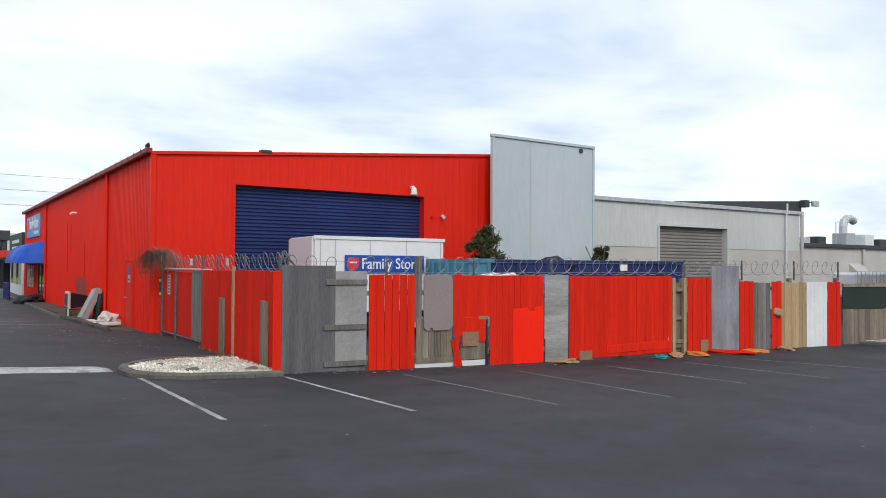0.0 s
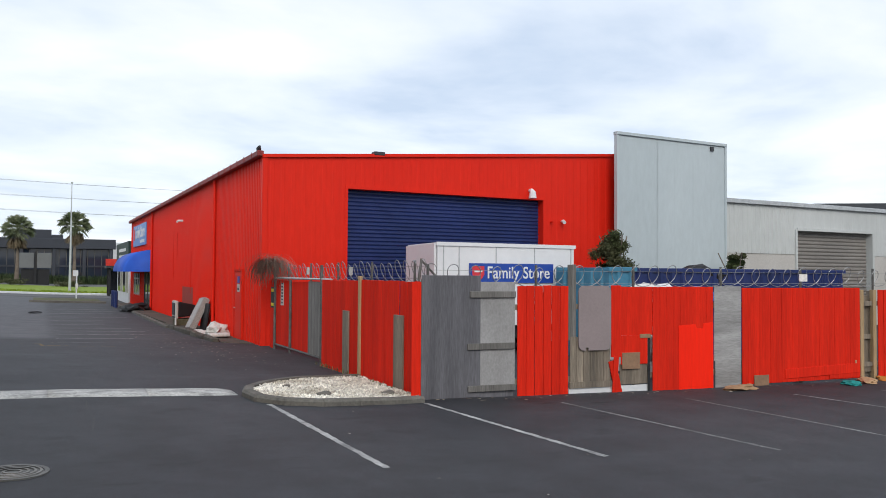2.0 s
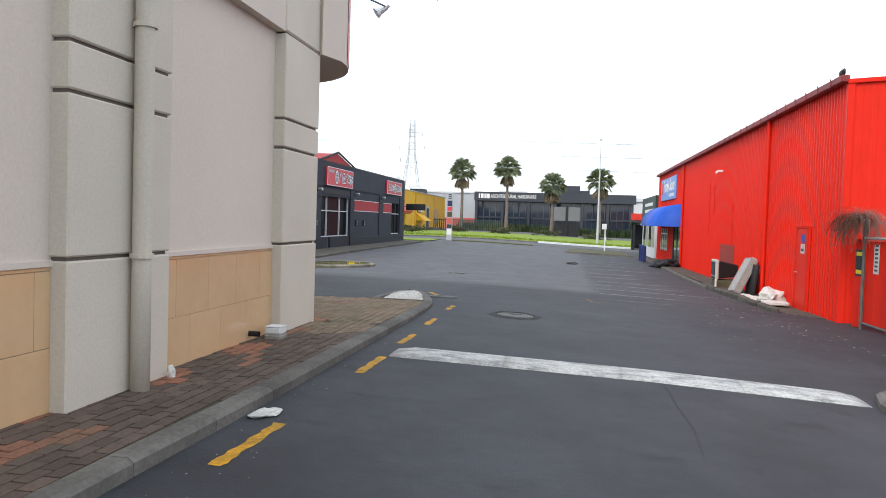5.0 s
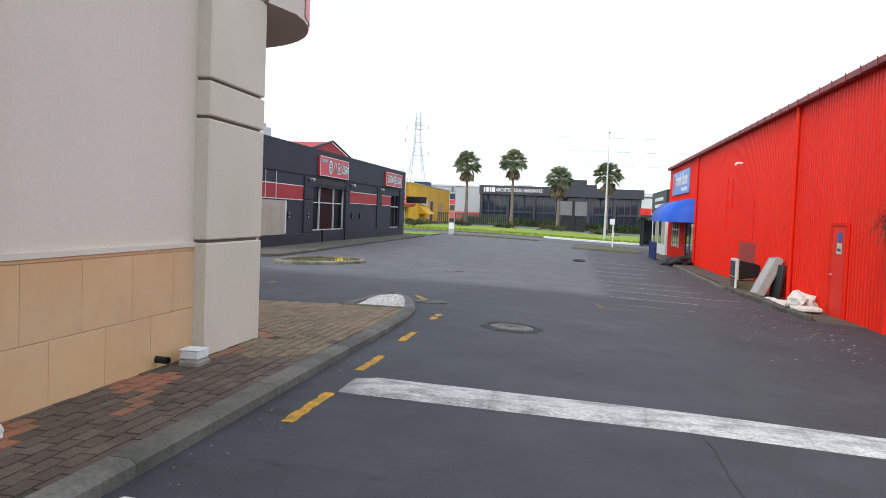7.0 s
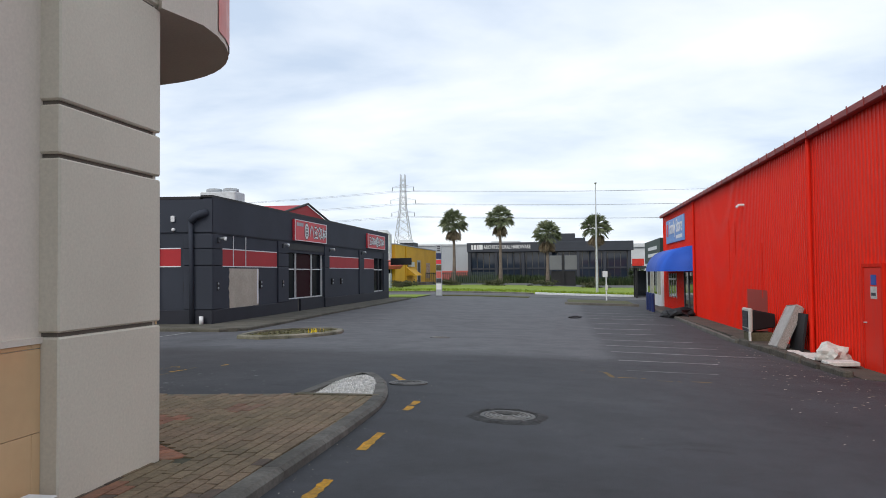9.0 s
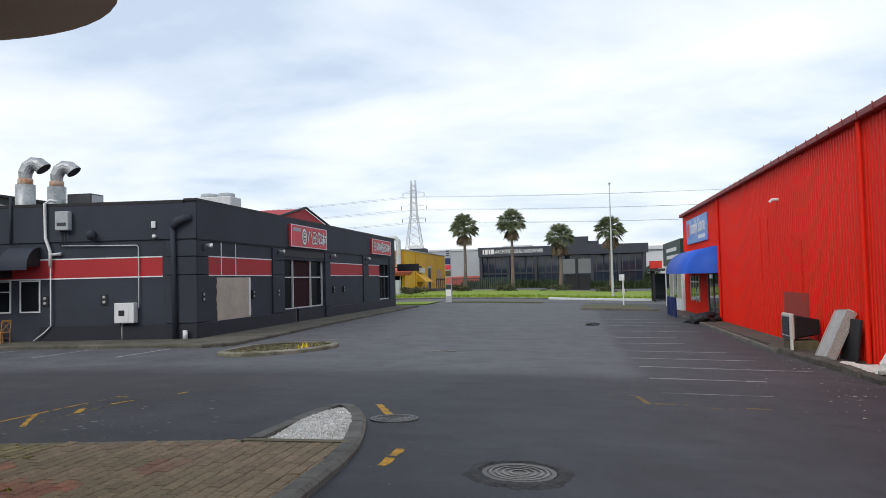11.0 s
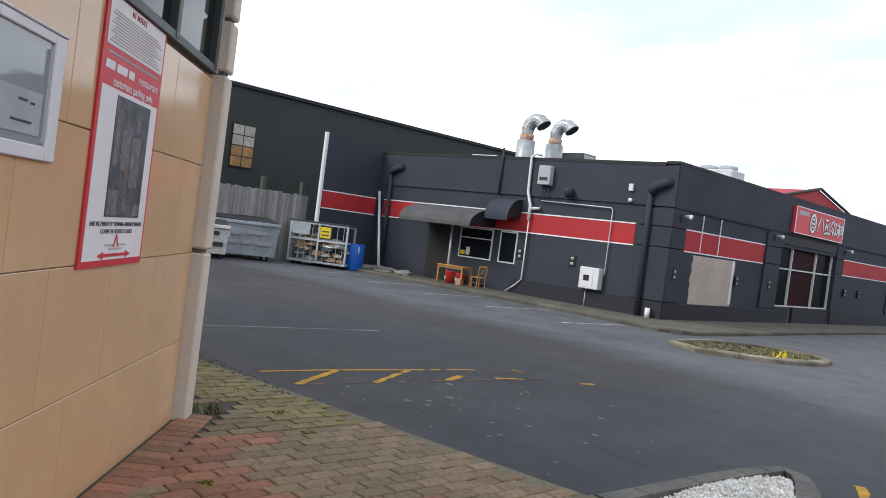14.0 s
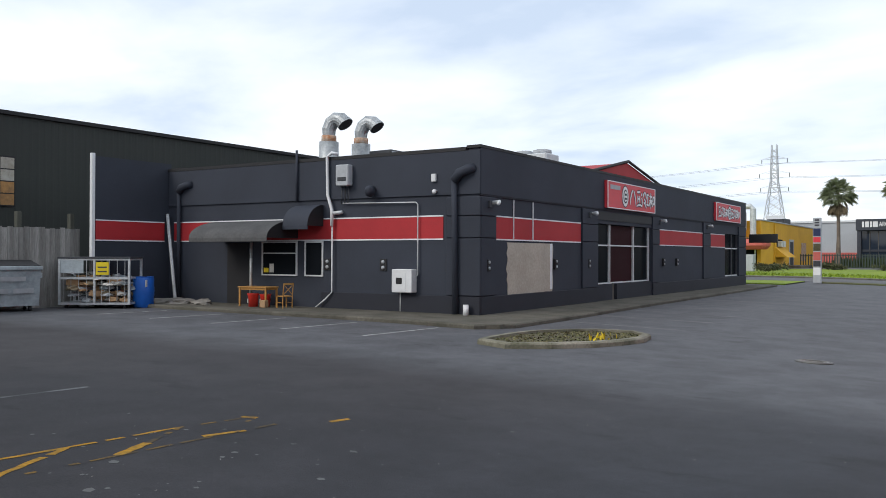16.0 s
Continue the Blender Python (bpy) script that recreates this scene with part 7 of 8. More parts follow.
# ---- things along the red wall ----
mt_ = thing("mattress", "old grey mattress leaning against the red wall", "mattress", (4.68, 30.2, gz(4.68, 30.2) + 0.08), fixed=False)
body = bmesh.new()
box(-0.10, 0.10, -0.4, 0.35, 0, 1.22, 0.035, body)
mo = part("body", body, "mattress", mt_)
mo.matrix_basis = pose(0, 0, 0, 0, 26, 0) @ pose(0, 0, 0, -4, 0, 0)
part("quilted_side", box(-0.085, 0.085, -0.412, -0.402, 0.04, 1.18), surf("quilted", (0.30, 0.25, 0.23), (0.36, 0.32, 0.30), 0.95, fine=40, big=14, var=0.3, bump=0.5), mo, "patterned side panel")
for s in (-0.105, 0.105):
    part("piping", tube([(s, -0.4, 0.04), (s, -0.4, 1.19), (s, 0.35, 1.19), (s, 0.35, 0.04), (s, -0.4, 0.04)], 0.01, seg=6), "mattress", mo)

tv = thing("television", "old grey tube television dumped on a crate", "television", (4.88, 32.6, gz(4.88, 32.6) + 0.07), rz=0)
part("cabinet", box(-0.38, -0.27, -0.42, 0.42, 0.32, 1.0, 0.03), "shed_block", tv)
bk = bmesh.new()
box(-0.27, 0.38, -0.39, 0.39, 0.36, 0.96, 0.04, bk)
for v in bk.verts:
    if v.co.x > 0.2:
        v.co.y *= 0.6
        v.co.z = 0.62 + (v.co.z - 0.62) * 0.65
part("back", bk, "black", tv)
part("screen", box(-0.395, -0.378, -0.33, 0.33, 0.45, 0.93, 0.01), "glass", tv)
part("speaker_strip", box(-0.39, -0.378, -0.36, 0.36, 0.345, 0.42), "dark_trim", tv)
part("crate", box(-0.36, 0.3, -0.38, 0.36, 0.0, 0.31, 0.015), "soil", tv)
part("shadow_board", box(-0.40, -0.36, -0.6, -0.42, 0.0, 0.35, 0.01), "paper", tv, "scrap of white board")
for i, (x, y, s, z) in enumerate(((4.98, 26.9, (0.32, 0.4, 0.26), 0.07), (4.85, 27.9, (0.35, 0.5, 0.06), 0.07), (4.75, 28.8, (0.22, 0.4, 0.05), 0.07))):
    crumple("cloth_bundle", "white bedding bundle dumped on the strip", "bedding", (x, y, gz(x, y) + z), s, "paper", "dumped bedding", i + 30)
tagged(part("foam_slab", box(4.55, 5.15, 25.8, 26.25, gz(4.8, 26) + 0.075, gz(4.8, 26) + 0.17, 0.02), "paper"), "white foam slab on the concrete strip", "foam")
crumple("clothes_heap", "heap of dark clothes on the pavement", "clothes", (4.5, 46.0, gz(4.5, 46)), (0.7, 0.9, 0.32), "black", "", 41)
crumple("clothes_heap", "dark rag lying on the asphalt", "clothes", (-0.2, 43.5, gz(-0.2, 43.5)), (0.45, 0.22, 0.07), "black", "", 42)
for y in (50.6, 51.8, 53.0):
    b = thing("bollard", "dark blue steel bollard before the shop", "bollard", (3.95, y, gz(3.95, y)), group="bollards")
    part("post", tube([(0, 0, 0), (0, 0, 0.95), (0, 0, 1.0)], 0.09, seg=14, radii=[0.09, 0.09, 0.06]), "blue_steel", b)
    part("collar", tube([(0, 0, 0), (0, 0, 0.03)], 0.13, seg=14), "iron", b)

# panel added to stand for the mattress's dark shade and soot on the wall
tagged(part("shade_panel", box(-0.03, 0.03, -0.5, 0.5, 0.0, 0.95, 0.01, None, pose(5.06, 29.75, gz(5.1, 29.7) + 0.08, 0, 8, 0)), "black"), "black panel standing in for shade and soot behind the mattress", "bed base")

# ---- at the foot of the cream wall ----
ln = thing("junction_block", "white box on a concrete block beside the pier", "box", (-3.72, 13.42, -0.05), rz=0)
part("block", box(-0.10, 0.10, -0.13, 0.10, -0.02, 0.055, 0.02), "concrete", ln)
part("box", box(-0.09, 0.09, -0.11, 0.08, 0.056, 0.13, 0.012), "white_paint", ln)
part("lid", box(-0.095, 0.095, -0.115, 0.085, 0.131, 0.142, 0.005), "white_paint", ln)
dpipe_ = tagged(part("drain_pipe", tube([(-3.94, 13.14, 0.03), (-3.8, 13.12, 0.03)], 0.03, seg=12, cap=False), "black"), "short black drain pipe at the wall's foot", "pipe")
crumple("paper_scrap", "crumpled white paper on the kerb", "litter", (-2.67, 10.56, gz(-2.67, 10.56)), (0.13, 0.08, 0.03), "paper", "paper litter", 51)
crumple("paper_scrap", "crumpled white paper in the wall's corner", "litter", (-3.73, 11.12, -0.05), (0.03, 0.035, 0.07), "paper", "paper litter", 52)
# scattered litter and leaves on the asphalt
v, f = [], []
for _ in range(420):
    zone = random.random()
    if zone < 0.35:
        x, y = random.uniform(2.0, 5.2), random.uniform(16.5, 28)
    elif zone < 0.6:
        x, y = -2.5 + random.gauss(0, 0.12), random.uniform(5, 20)
    elif zone < 0.8:
        x, y = random.uniform(-9, -3), random.uniform(18.6, 24)
    else:
        x, y = random.uniform(-8, 14), random.uniform(4, 32)
    if -3.0 > x > -5.2 and y < 20.3 or x < -2.7 and y < 18.3:
        continue
    s, a = random.uniform(0.004, 0.012) if x < -2 else random.uniform(0.008, 0.03), random.uniform(0, 3.14)
    z = gz(x, y) + 0.005
    o = len(v)
    c, d = math.cos(a) * s, math.sin(a) * s
    v += [(x - c, y - d, z), (x + d * 0.5, y - c * 0.5, z + 0.003), (x + c, y + d, z + 0.002), (x - d * 0.5, y + c * 0.5, z + 0.004)]
    f.append((o, o + 1, o + 2, o + 3))
tagged(part("ground_litter", (v, f), surf("litter_mix", (0.42, 0.40, 0.37), (0.16, 0.12, 0.08), 0.9, big=0.8, rand=0.5, island=True, bump=0)), "scattered scraps and dry leaves on the asphalt", "litter", kind="stuff")
# scraps, leaves and dirt swept against the fence and the red wall's strip
random.seed(91)
v, f = [], []
for i in range(420):
    if i < 170:
        p = FM @ Vector((random.uniform(0.2, 17.0), 0, 0.06 + abs(random.gauss(0, 0.22))))
        x, y = p.x, p.y
    elif i < 330:
        x, y = 4.3 - abs(random.gauss(0, 0.9)), random.uniform(17.5, 31)
    else:
        x, y = random.uniform(-2.72, -2.55), random.uniform(6, 17.5)
    s, a = random.uniform(0.01, 0.05) if i < 330 else random.uniform(0.004, 0.011), random.uniform(0, 3.14)
    z, o = gz(x, y) + 0.006, len(v)
    c, d = math.cos(a) * s, math.sin(a) * s
    v += [(x - c, y - d, z), (x + d * 0.6, y - c * 0.6, z + 0.004), (x + c, y + d, z + 0.002), (x - d * 0.6, y + c * 0.6, z + 0.005)]
    f.append((o, o + 1, o + 2, o + 3))
tagged(part("swept_litter", (v, f), surf("swept_mix", (0.46, 0.42, 0.36), (0.10, 0.07, 0.045), 0.9, big=2.5, rand=0.6, island=True, bump=0)), "leaves, scraps and dirt swept against the fence's foot", "litter", kind="stuff")
# crack in the lane
for pts, lab in ((((0.51, 13.2), (0.54, 12.9), (0.52, 12.37), (0.56, 11.6), (0.5, 10.9)), "thin dark crack running along the asphalt"),):
    b = bmesh.new()
    prev = None
    for p in along(pts, 0.08):
        k = 0.012 * noise.noise((p.y * 6, 1, 2))
        wd = 0.006 + 0.004 * noise.noise((p.y * 9, 4, 2))
        pair = [b.verts.new((p.x + k + q * wd, p.y, gz(p.x, p.y) + 0.005)) for q in (-1, 1)]
        if prev:
            b.faces.new((prev[0], prev[1], pair[1], pair[0]))
        prev = pair
    tagged(part("crack", b, "black"), lab, "crack", "cracks", "structure")

# ---- restaurant fittings ----


def fit(name, u0, u1, v0, v1, w0, w1, mat, label="", m=sm, bevel=0.01, parent=None):
    return part(name, wall_box(m, u0, u1, v0, v1, w0, w1, bevel), mat, parent or rest, label)


def bar(name, pts, r, mat, label="", m=sm, seg=8, parent=None, radii=None):
    return part(name, tube([m @ Vector(p) for p in pts], r, seg=seg, radii=radii), mat, parent or rest, label, True)


mb_ = fit("meter_box", 9.36, 9.97, 0.30, 0.90, 0.0, 0.26, "white_paint", "white electric meter box", bevel=0.015)
fit("meter_window", 9.5, 9.68, 0.52, 0.68, 0.261, 0.27, "black", parent=mb_)
fit("meter_door", 9.40, 9.80, 0.34, 0.86, 0.258, 0.265, "white_paint", parent=mb_)
bar("conduit", [(9.5, 0.3, 0.05), (9.5, -0.2, 0.05)], 0.018, "win_frame")
bar("conduit", [(7.66, 2.66, 0.08), (9.98, 2.62, 0.08), (10.04, 2.56, 0.08), (10.04, 0.75, 0.08), (9.97, 0.7, 0.08)], 0.016, "galv", "grey conduit")
bar("waste_pipe", [(7.45, 4.02, 0.0), (7.3, 4.05, 0.12), (7.15, 3.95, 0.12), (7.17, 2.9, 0.12), (7.31, 2.5, 0.12), (7.31, 2.05, 0.12)], 0.045, "white_paint", "white vent pipe")
bar("waste_pipe", [(7.31, 2.1, 0.1), (7.31, 0.25, 0.1), (7.1, 0.05, 0.12), (6.8, -0.18, 0.16)], 0.02, "white_paint")
bar("vent_stub", [(7.33, 2.4, 0.1), (7.65, 2.42, 0.1)], 0.05, "galv")
ht = fit("water_heater", 7.55, 7.97, 3.12, 3.69, 0.06, 0.28, "far_grey", "grey gas water heater", bevel=0.02)
for u in (7.65, 7.76, 7.87):
    bar("heater_pipe", [(u, 3.12, 0.12), (u, 2.8, 0.12), (u - 0.05, 2.66, 0.08)], 0.014, "dark_trim", parent=ht)
fit("heater_grille", 7.62, 7.9, 3.25, 3.35, 0.281, 0.288, "dark_trim", parent=ht)
bar("wall_vent", [(8.6, 2.98, 0.05), (8.62, 2.97, 0.2), (8.7, 2.9, 0.3)], 0.13, "charcoal", "charcoal hooded wall vent", seg=14)
fit("bell_box", 10.45, 10.58, 3.12, 3.32, 0.05, 0.12, "white_paint", "white alarm box")
bar("security_light", [(10.54, 2.87, 0.05), (10.54, 2.87, 0.14)], 0.055, "white_paint", seg=12)
bar("rain_head", [(11.62, 3.42, 0.02), (11.5, 3.38, 0.14), (11.28, 3.3, 0.16), (11.13, 3.12, 0.13)], 0.12, "charcoal", "charcoal bent rain-water head", seg=12)
bar("downpipe", [(11.12, 3.15, 0.13), (11.14, 2.0, 0.13), (11.16, -0.2, 0.13)], 0.075, "charcoal", seg=12)
bar("pipe_boot", [(11.5, -0.22, 0.2), (11.5, 0.05, 0.2)], 0.07, "white_paint", "white pipe stub", seg=12)
bar("rain_head", [(1.8, 3.42, 0.03), (1.66, 3.4, 0.13), (1.45, 3.34, 0.14), (1.32, 3.2, 0.11)], 0.11, "charcoal", seg=12)
bar("downpipe", [(1.3, 3.3, 0.1), (1.3, -0.2, 0.1)], 0.06, "charcoal", seg=12)
bar("downpipe", [(6.05, 4.2, 0.1), (6.05, 2.75, 0.1)], 0.035, "charcoal", seg=12)
lean_ = tagged(part("leaning_pole", tube([sm @ Vector((0.85, 2.52, 0.15)), sm @ Vector((1.7, -0.25, 0.55))], 0.05, seg=8), "galv"), "grey pole leaning in the corner of the wall", "pole")
for u, v in ((7.09, 1.0), (8.94, 1.0), (10.94, 1.0)):
    s = fit("wall_lamp", u - 0.11, u + 0.11, v - 0.16, v + 0.16, 0.0, 0.03, "black", "black twin wall lamp")
    for d in (-0.07, 0.08):
        bar("lens", [(u, v + d, 0.03), (u, v + d, 0.05)], 0.05, "far_grey", seg=10, parent=s)
for u in (0.34, 4.0, 6.27, 13.05, 14.6):
    s = fit("wall_lamp", u - 0.07, u + 0.07, 0.86, 1.16, 0.0, 0.08, "black", m=fm)
    for d in (-0.07, 0.08):
        bar("lens", [(u, 1.01 + d, 0.08), (u, 1.01 + d, 0.1)], 0.04, "far_grey", m=fm, seg=10, parent=s)
for u in (0.5, 6.4, 12.7, 18.7):
    s = bar("security_camera", [(u, 2.58, 0.05), (u + 0.05, 2.6, 0.25), (u - 0.1, 2.55, 0.3)], 0.05, "white_paint", "white security camera", m=fm)
    fit("camera_base", u - 0.2, u - 0.08, 2.45, 2.62, 0.05, 0.12, "dark_trim", m=fm, parent=s)
# windows under the awning
for u0, u1 in ((4.7, 6.0), (6.3, 6.93)):
    w = fit("window", u0, u1, 0.68, 1.62, 0.0, 0.015, "glass_dark", bevel=0)
    for a, b, c, d in ((u0 - 0.01, u0 + 0.03, 0.66, 1.64), (u1 - 0.03, u1 + 0.01, 0.66, 1.64), (u0 + 0.03, u1 - 0.03, 0.66, 0.70), (u0 + 0.03, u1 - 0.03, 1.60, 1.64)):
        fit("window_frame", a, b, c, d, 0.0, 0.04, "win_frame", parent=w, bevel=0)
    if u0 < 5:
        fit("window_frame", u0, u1, 1.29, 1.32, 0.015, 0.035, "win_frame", parent=w, bevel=0)
        fit("notice", 4.98, 5.14, 0.75, 1.0, 0.016, 0.02, "paper", parent=w, bevel=0)
        fit("notice", 4.76, 4.94, 0.75, 0.88, 0.016, 0.02, "yellow_sign", parent=w, bevel=0)
fit("side_door", 3.3, 4.3, -0.25, 1.6, -0.05, 0.01, "black", "dark doorway under the awning", bevel=0)
bar("awning_post", [(4.72, -0.2, 0.5), (4.72, 1.72, 0.5)], 0.04, "galv")


def barrel_awning(u0, u1, v0, v1, w1, mat, label):
    b = bmesh.new()
    rows = []
    for i in range(9):
        a = math.pi / 2 * i / 8
        rows.append([b.verts.new(sm @ Vector((u, v0 + (v1 - v0) * math.cos(a), 0.02 + w1 * math.sin(a)))) for u in (u0, u1)])
    for p, q in zip(rows, rows[1:]):
        b.faces.new((p[0], p[1], q[1], q[0]))
    o = part("awning", b, mat, rest, label, True)
    for u in (u0 + 0.01, u1 - 0.01):
        e = bmesh.new()
        e.faces.new([e.verts.new(sm @ Vector((u, v0 + (v1 - v0) * math.cos(math.pi / 2 * i / 8), 0.02 + w1 * math.sin(math.pi / 2 * i / 8)))) for i in range(9)] + [e.verts.new(sm @ Vector((u, v0, 0.02)))])
        part("awning_end", e, "black", o)
    part("valance", wall_box(sm, u0, u1, v0 - 0.1, v0, w1, w1 + 0.02), mat, o)


M["canopy_grey"] = surf("canopy_grey", (0.10, 0.10, 0.10), (0.06, 0.06, 0.062), 0.8, fine=20, big=1.2, var=0.2)
barrel_awning(3.1, 6.05, 1.72, 2.24, 1.3, "canopy_grey", "faded grey curved awning")
barrel_awning(6.08, 6.95, 2.05, 2.64, 0.7, "charcoal", "small charcoal curved awning")
# roof plant
for x, y, dz in ((-20.58, 36.42, 0.0), (-20.4, 37.9, 0.08)):
    d = part("exhaust_duct", tube([(x, y, 3.4), (x, y, 5.2 + dz)], 0.34, seg=16), "duct_galv", rest, "bent galvanised kitchen exhaust duct on the roof", True)
    part("rust_band", tube([(x, y, 5.2 + dz), (x, y, 5.42 + dz)], 0.26, seg=16), "rusty", d, "", True)
    part("elbow", tube([(x, y, 5.42 + dz), (x, y, 5.64 + dz), (x + 0.08, y + 0.04, 5.86 + dz), (x + 0.24, y + 0.10, 5.98 + dz), (x + 0.43, y + 0.16, 5.95 + dz), (x + 0.58, y + 0.19, 5.82 + dz)], 0.25, seg=16, radii=[0.22, 0.24, 0.25, 0.26, 0.27, 0.27]), "duct_galv", d)
    part("mouth_ring", tube([(x + 0.57, y + 0.188, 5.83 + dz), (x + 0.61, y + 0.194, 5.78 + dz)], 0.285, seg=16), "duct_galv", d)
    part("mouth", tube([(x + 0.611, y + 0.1942, 5.7788 + dz), (x + 0.615, y + 0.1948, 5.7738 + dz)], 0.262, seg=16), "black", d)
ru = part("roof_unit", box(-19.75, -18.75, 37.6, 38.4, 3.4, 4.95, 0.02), "dark_trim", rest, "dark roof unit")
part("side_panel", box(-18.749, -18.74, 37.65, 38.35, 4.2, 4.9), "far_grey", ru)
fit("skylight", 3.9, 4.9, 3.95, 4.12, -2.0, -1.0, "white_paint")
cu = part("condenser", box(-18.9, -17.0, 45.8, 47.0, 3.4, 5.62, 0.04), "far_white", rest, "white roof condenser with two round fans")
for x in (-18.4, -17.5):
    part("fan_cowl", tube([(x, 46.4, 5.62), (x, 46.4, 5.8)], 0.4, seg=18), "far_grey", cu, "", True)
    part("fan_guard", tube([(x, 46.4, 5.801), (x, 46.4, 5.82)], 0.33, seg=18), "dark_trim", cu, "", True)

# table, chair and buckets under the awning
tb = thing("table", "low pine-coloured wooden table by the restaurant wall", "table", (-18.5, 31.46, gz(-18.5, 31.5) + 0.095), rz=6)
part("tabletop", box(-0.53, 0.53, -0.26, 0.26, 0.53, 0.56, 0.006), "pine", tb)
part("apron", box(-0.47, 0.47, -0.22, 0.22, 0.47, 0.53), "pine", tb)
for x in (-0.48, 0.48):
    for y in (-0.22, 0.22):
        part("leg", box(x - 0.022, x + 0.022, y - 0.022, y + 0.022, 0, 0.53, 0.003), "pine", tb)
ch = thing("chair", "small wooden cross-back chair beside the table", "chair", (-17.42, 31.45, gz(-17.4, 31.4) + 0.095), rz=78)
part("seat", box(-0.16, 0.16, -0.16, 0.16, 0.31, 0.335, 0.006), "pine", ch)
for x in (-0.145, 0.145):
    part("leg", box(x - 0.014, x + 0.014, 0.13, 0.158, 0, 0.31), "pine", ch)
    part("back_post", tube([(x, -0.15, 0), (x, -0.155, 0.33), (x, -0.21, 0.68)], 0.014, seg=6), "pine", ch)
    part("stretcher", tube([(x, -0.15, 0.15), (x, 0.144, 0.15)], 0.009, seg=5), "pine", ch)
part("top_rail", box(-0.15, 0.15, -0.22, -0.195, 0.63, 0.685, 0.004), "pine", ch)
part("cross_slat", tube([(-0.135, -0.165, 0.37), (0.135, -0.2, 0.64)], 0.01, seg=5), "pine", ch)
part("cross_slat", tube([(0.135, -0.165, 0.37), (-0.135, -0.2, 0.64)], 0.01, seg=5), "pine", ch)
for x, y, s in ((-18.52, 31.3, 1.0), (-18.25, 31.5, 0.95)):
    bu = thing("bucket", "red plastic bucket with a white label under the table", "bucket", (x, y, gz(x, y) + 0.095), rz=-30, group="buckets under the table")
    part("body", tube([(0, 0, 0), (0, 0, 0.33 * s), (0, 0, 0.35 * s)], 0.16, seg=20, radii=[0.125, 0.15, 0.162]), "red_plastic", bu, "", True)
    part("lid", tube([(0, 0, 0.35 * s), (0, 0, 0.37 * s)], 0.165, seg=20), "red_plastic", bu)
    part("label", box(-0.05, 0.05, -0.152, -0.14, 0.1, 0.22), "paper", bu)
tagged(part("carton", box(-0.09, 0.09, -0.08, 0.08, 0, 0.2, 0.006, None, pose(-18.02, 31.25, gz(-18, 31.3) + 0.095, 0, 0, 12)), "cardboard"), "small carton beside the red buckets", "carton")
for i, (u, w) in enumerate(((1.6, 0.7), (2.4, 0.9), (3.1, 0.8), (0.4, 1.1))):
    p = sm @ Vector((u, 0, w))
    crumple("rubble", "broken concrete rubble at the wall's foot", "rubble", (p.x, p.y, gz(p.x, p.y) + 0.05), (0.5, 0.3, 0.13), "concrete", "rubble by the restaurant", i + 60)

# timber fence, waste cage, drum and skips
tf = thing("timber_fence", "tall weathered grey paling fence behind the skips", "fence", (-23.6, 24, gz(-23.6, 24)), fixed=True)
TM = on_wall((-23.6, 14.0, 0), (0, 1))
boards(TM, 0, 15.1, -0.45, 2.0, "paling", 104, 0.0, parent=tf, ragged=0.025)
for u in (9.7, 11.6, 13.4, 14.9):
    part("post", wall_box(TM, u - 0.06, u + 0.06, -0.4, 2.44, -0.2, -0.02, 0.01), "soft_post", tf)

cage = thing("waste_cage", "steel mesh waste cage full of bags and cartons", "waste cage", (-22.5, 29.15, gz(-22.5, 29)), rz=39)
for x in (-0.95, 0.0, 0.95):
    for y in (-0.5, 0.5):
        part("upright", box(x - 0.03, x + 0.03, y - 0.03, y + 0.03, 0.12, 1.4), "galv", cage)
for z in (0.14, 0.85, 1.38):
    for y in (-0.5, 0.5):
        part("rail", box(-0.98, 0.98, y - 0.025, y + 0.025, z - 0.03, z + 0.03), "galv", cage)
    for x in (-0.95, 0.95):
        part("rail", box(x - 0.025, x + 0.025, -0.5, 0.5, z - 0.03, z + 0.03), "galv", cage)
part("floor_pan", box(-0.95, 0.95, -0.5, 0.5, 0.1, 0.16), "galv", cage)
for i in range(9):
    x = -0.85 + i * 0.21
    part("bar", tube([(x, -0.5, 0.16), (x, -0.5, 1.36)], 0.008, seg=4), "galv", cage)
part("lid", box(-1.0, 1.0, -0.55, 0.55, 1.40, 1.45, 0.01), "dark_trim", cage)
part("chute_panel", box(-0.98, -0.3, -0.52, -0.5, 1.0, 1.36), "skip_grey", cage)
part("warning_sign", box(0.05, 0.4, -0.545, -0.53, 0.95, 1.3), "yellow_sign", cage, "yellow sign")
for z in (1.02, 1.14):
    part("text_bar", box(0.1, 0.35, -0.549, -0.546, z, z + 0.04), "text_dark", cage)
for x in (-0.8, 0.8):
    for y in (-0.4, 0.4):
        part("castor", tube([(x - 0.03, y, 0.06), (x + 0.03, y, 0.06)], 0.06, seg=10), "black", cage)
cm_ = cage.matrix_basis
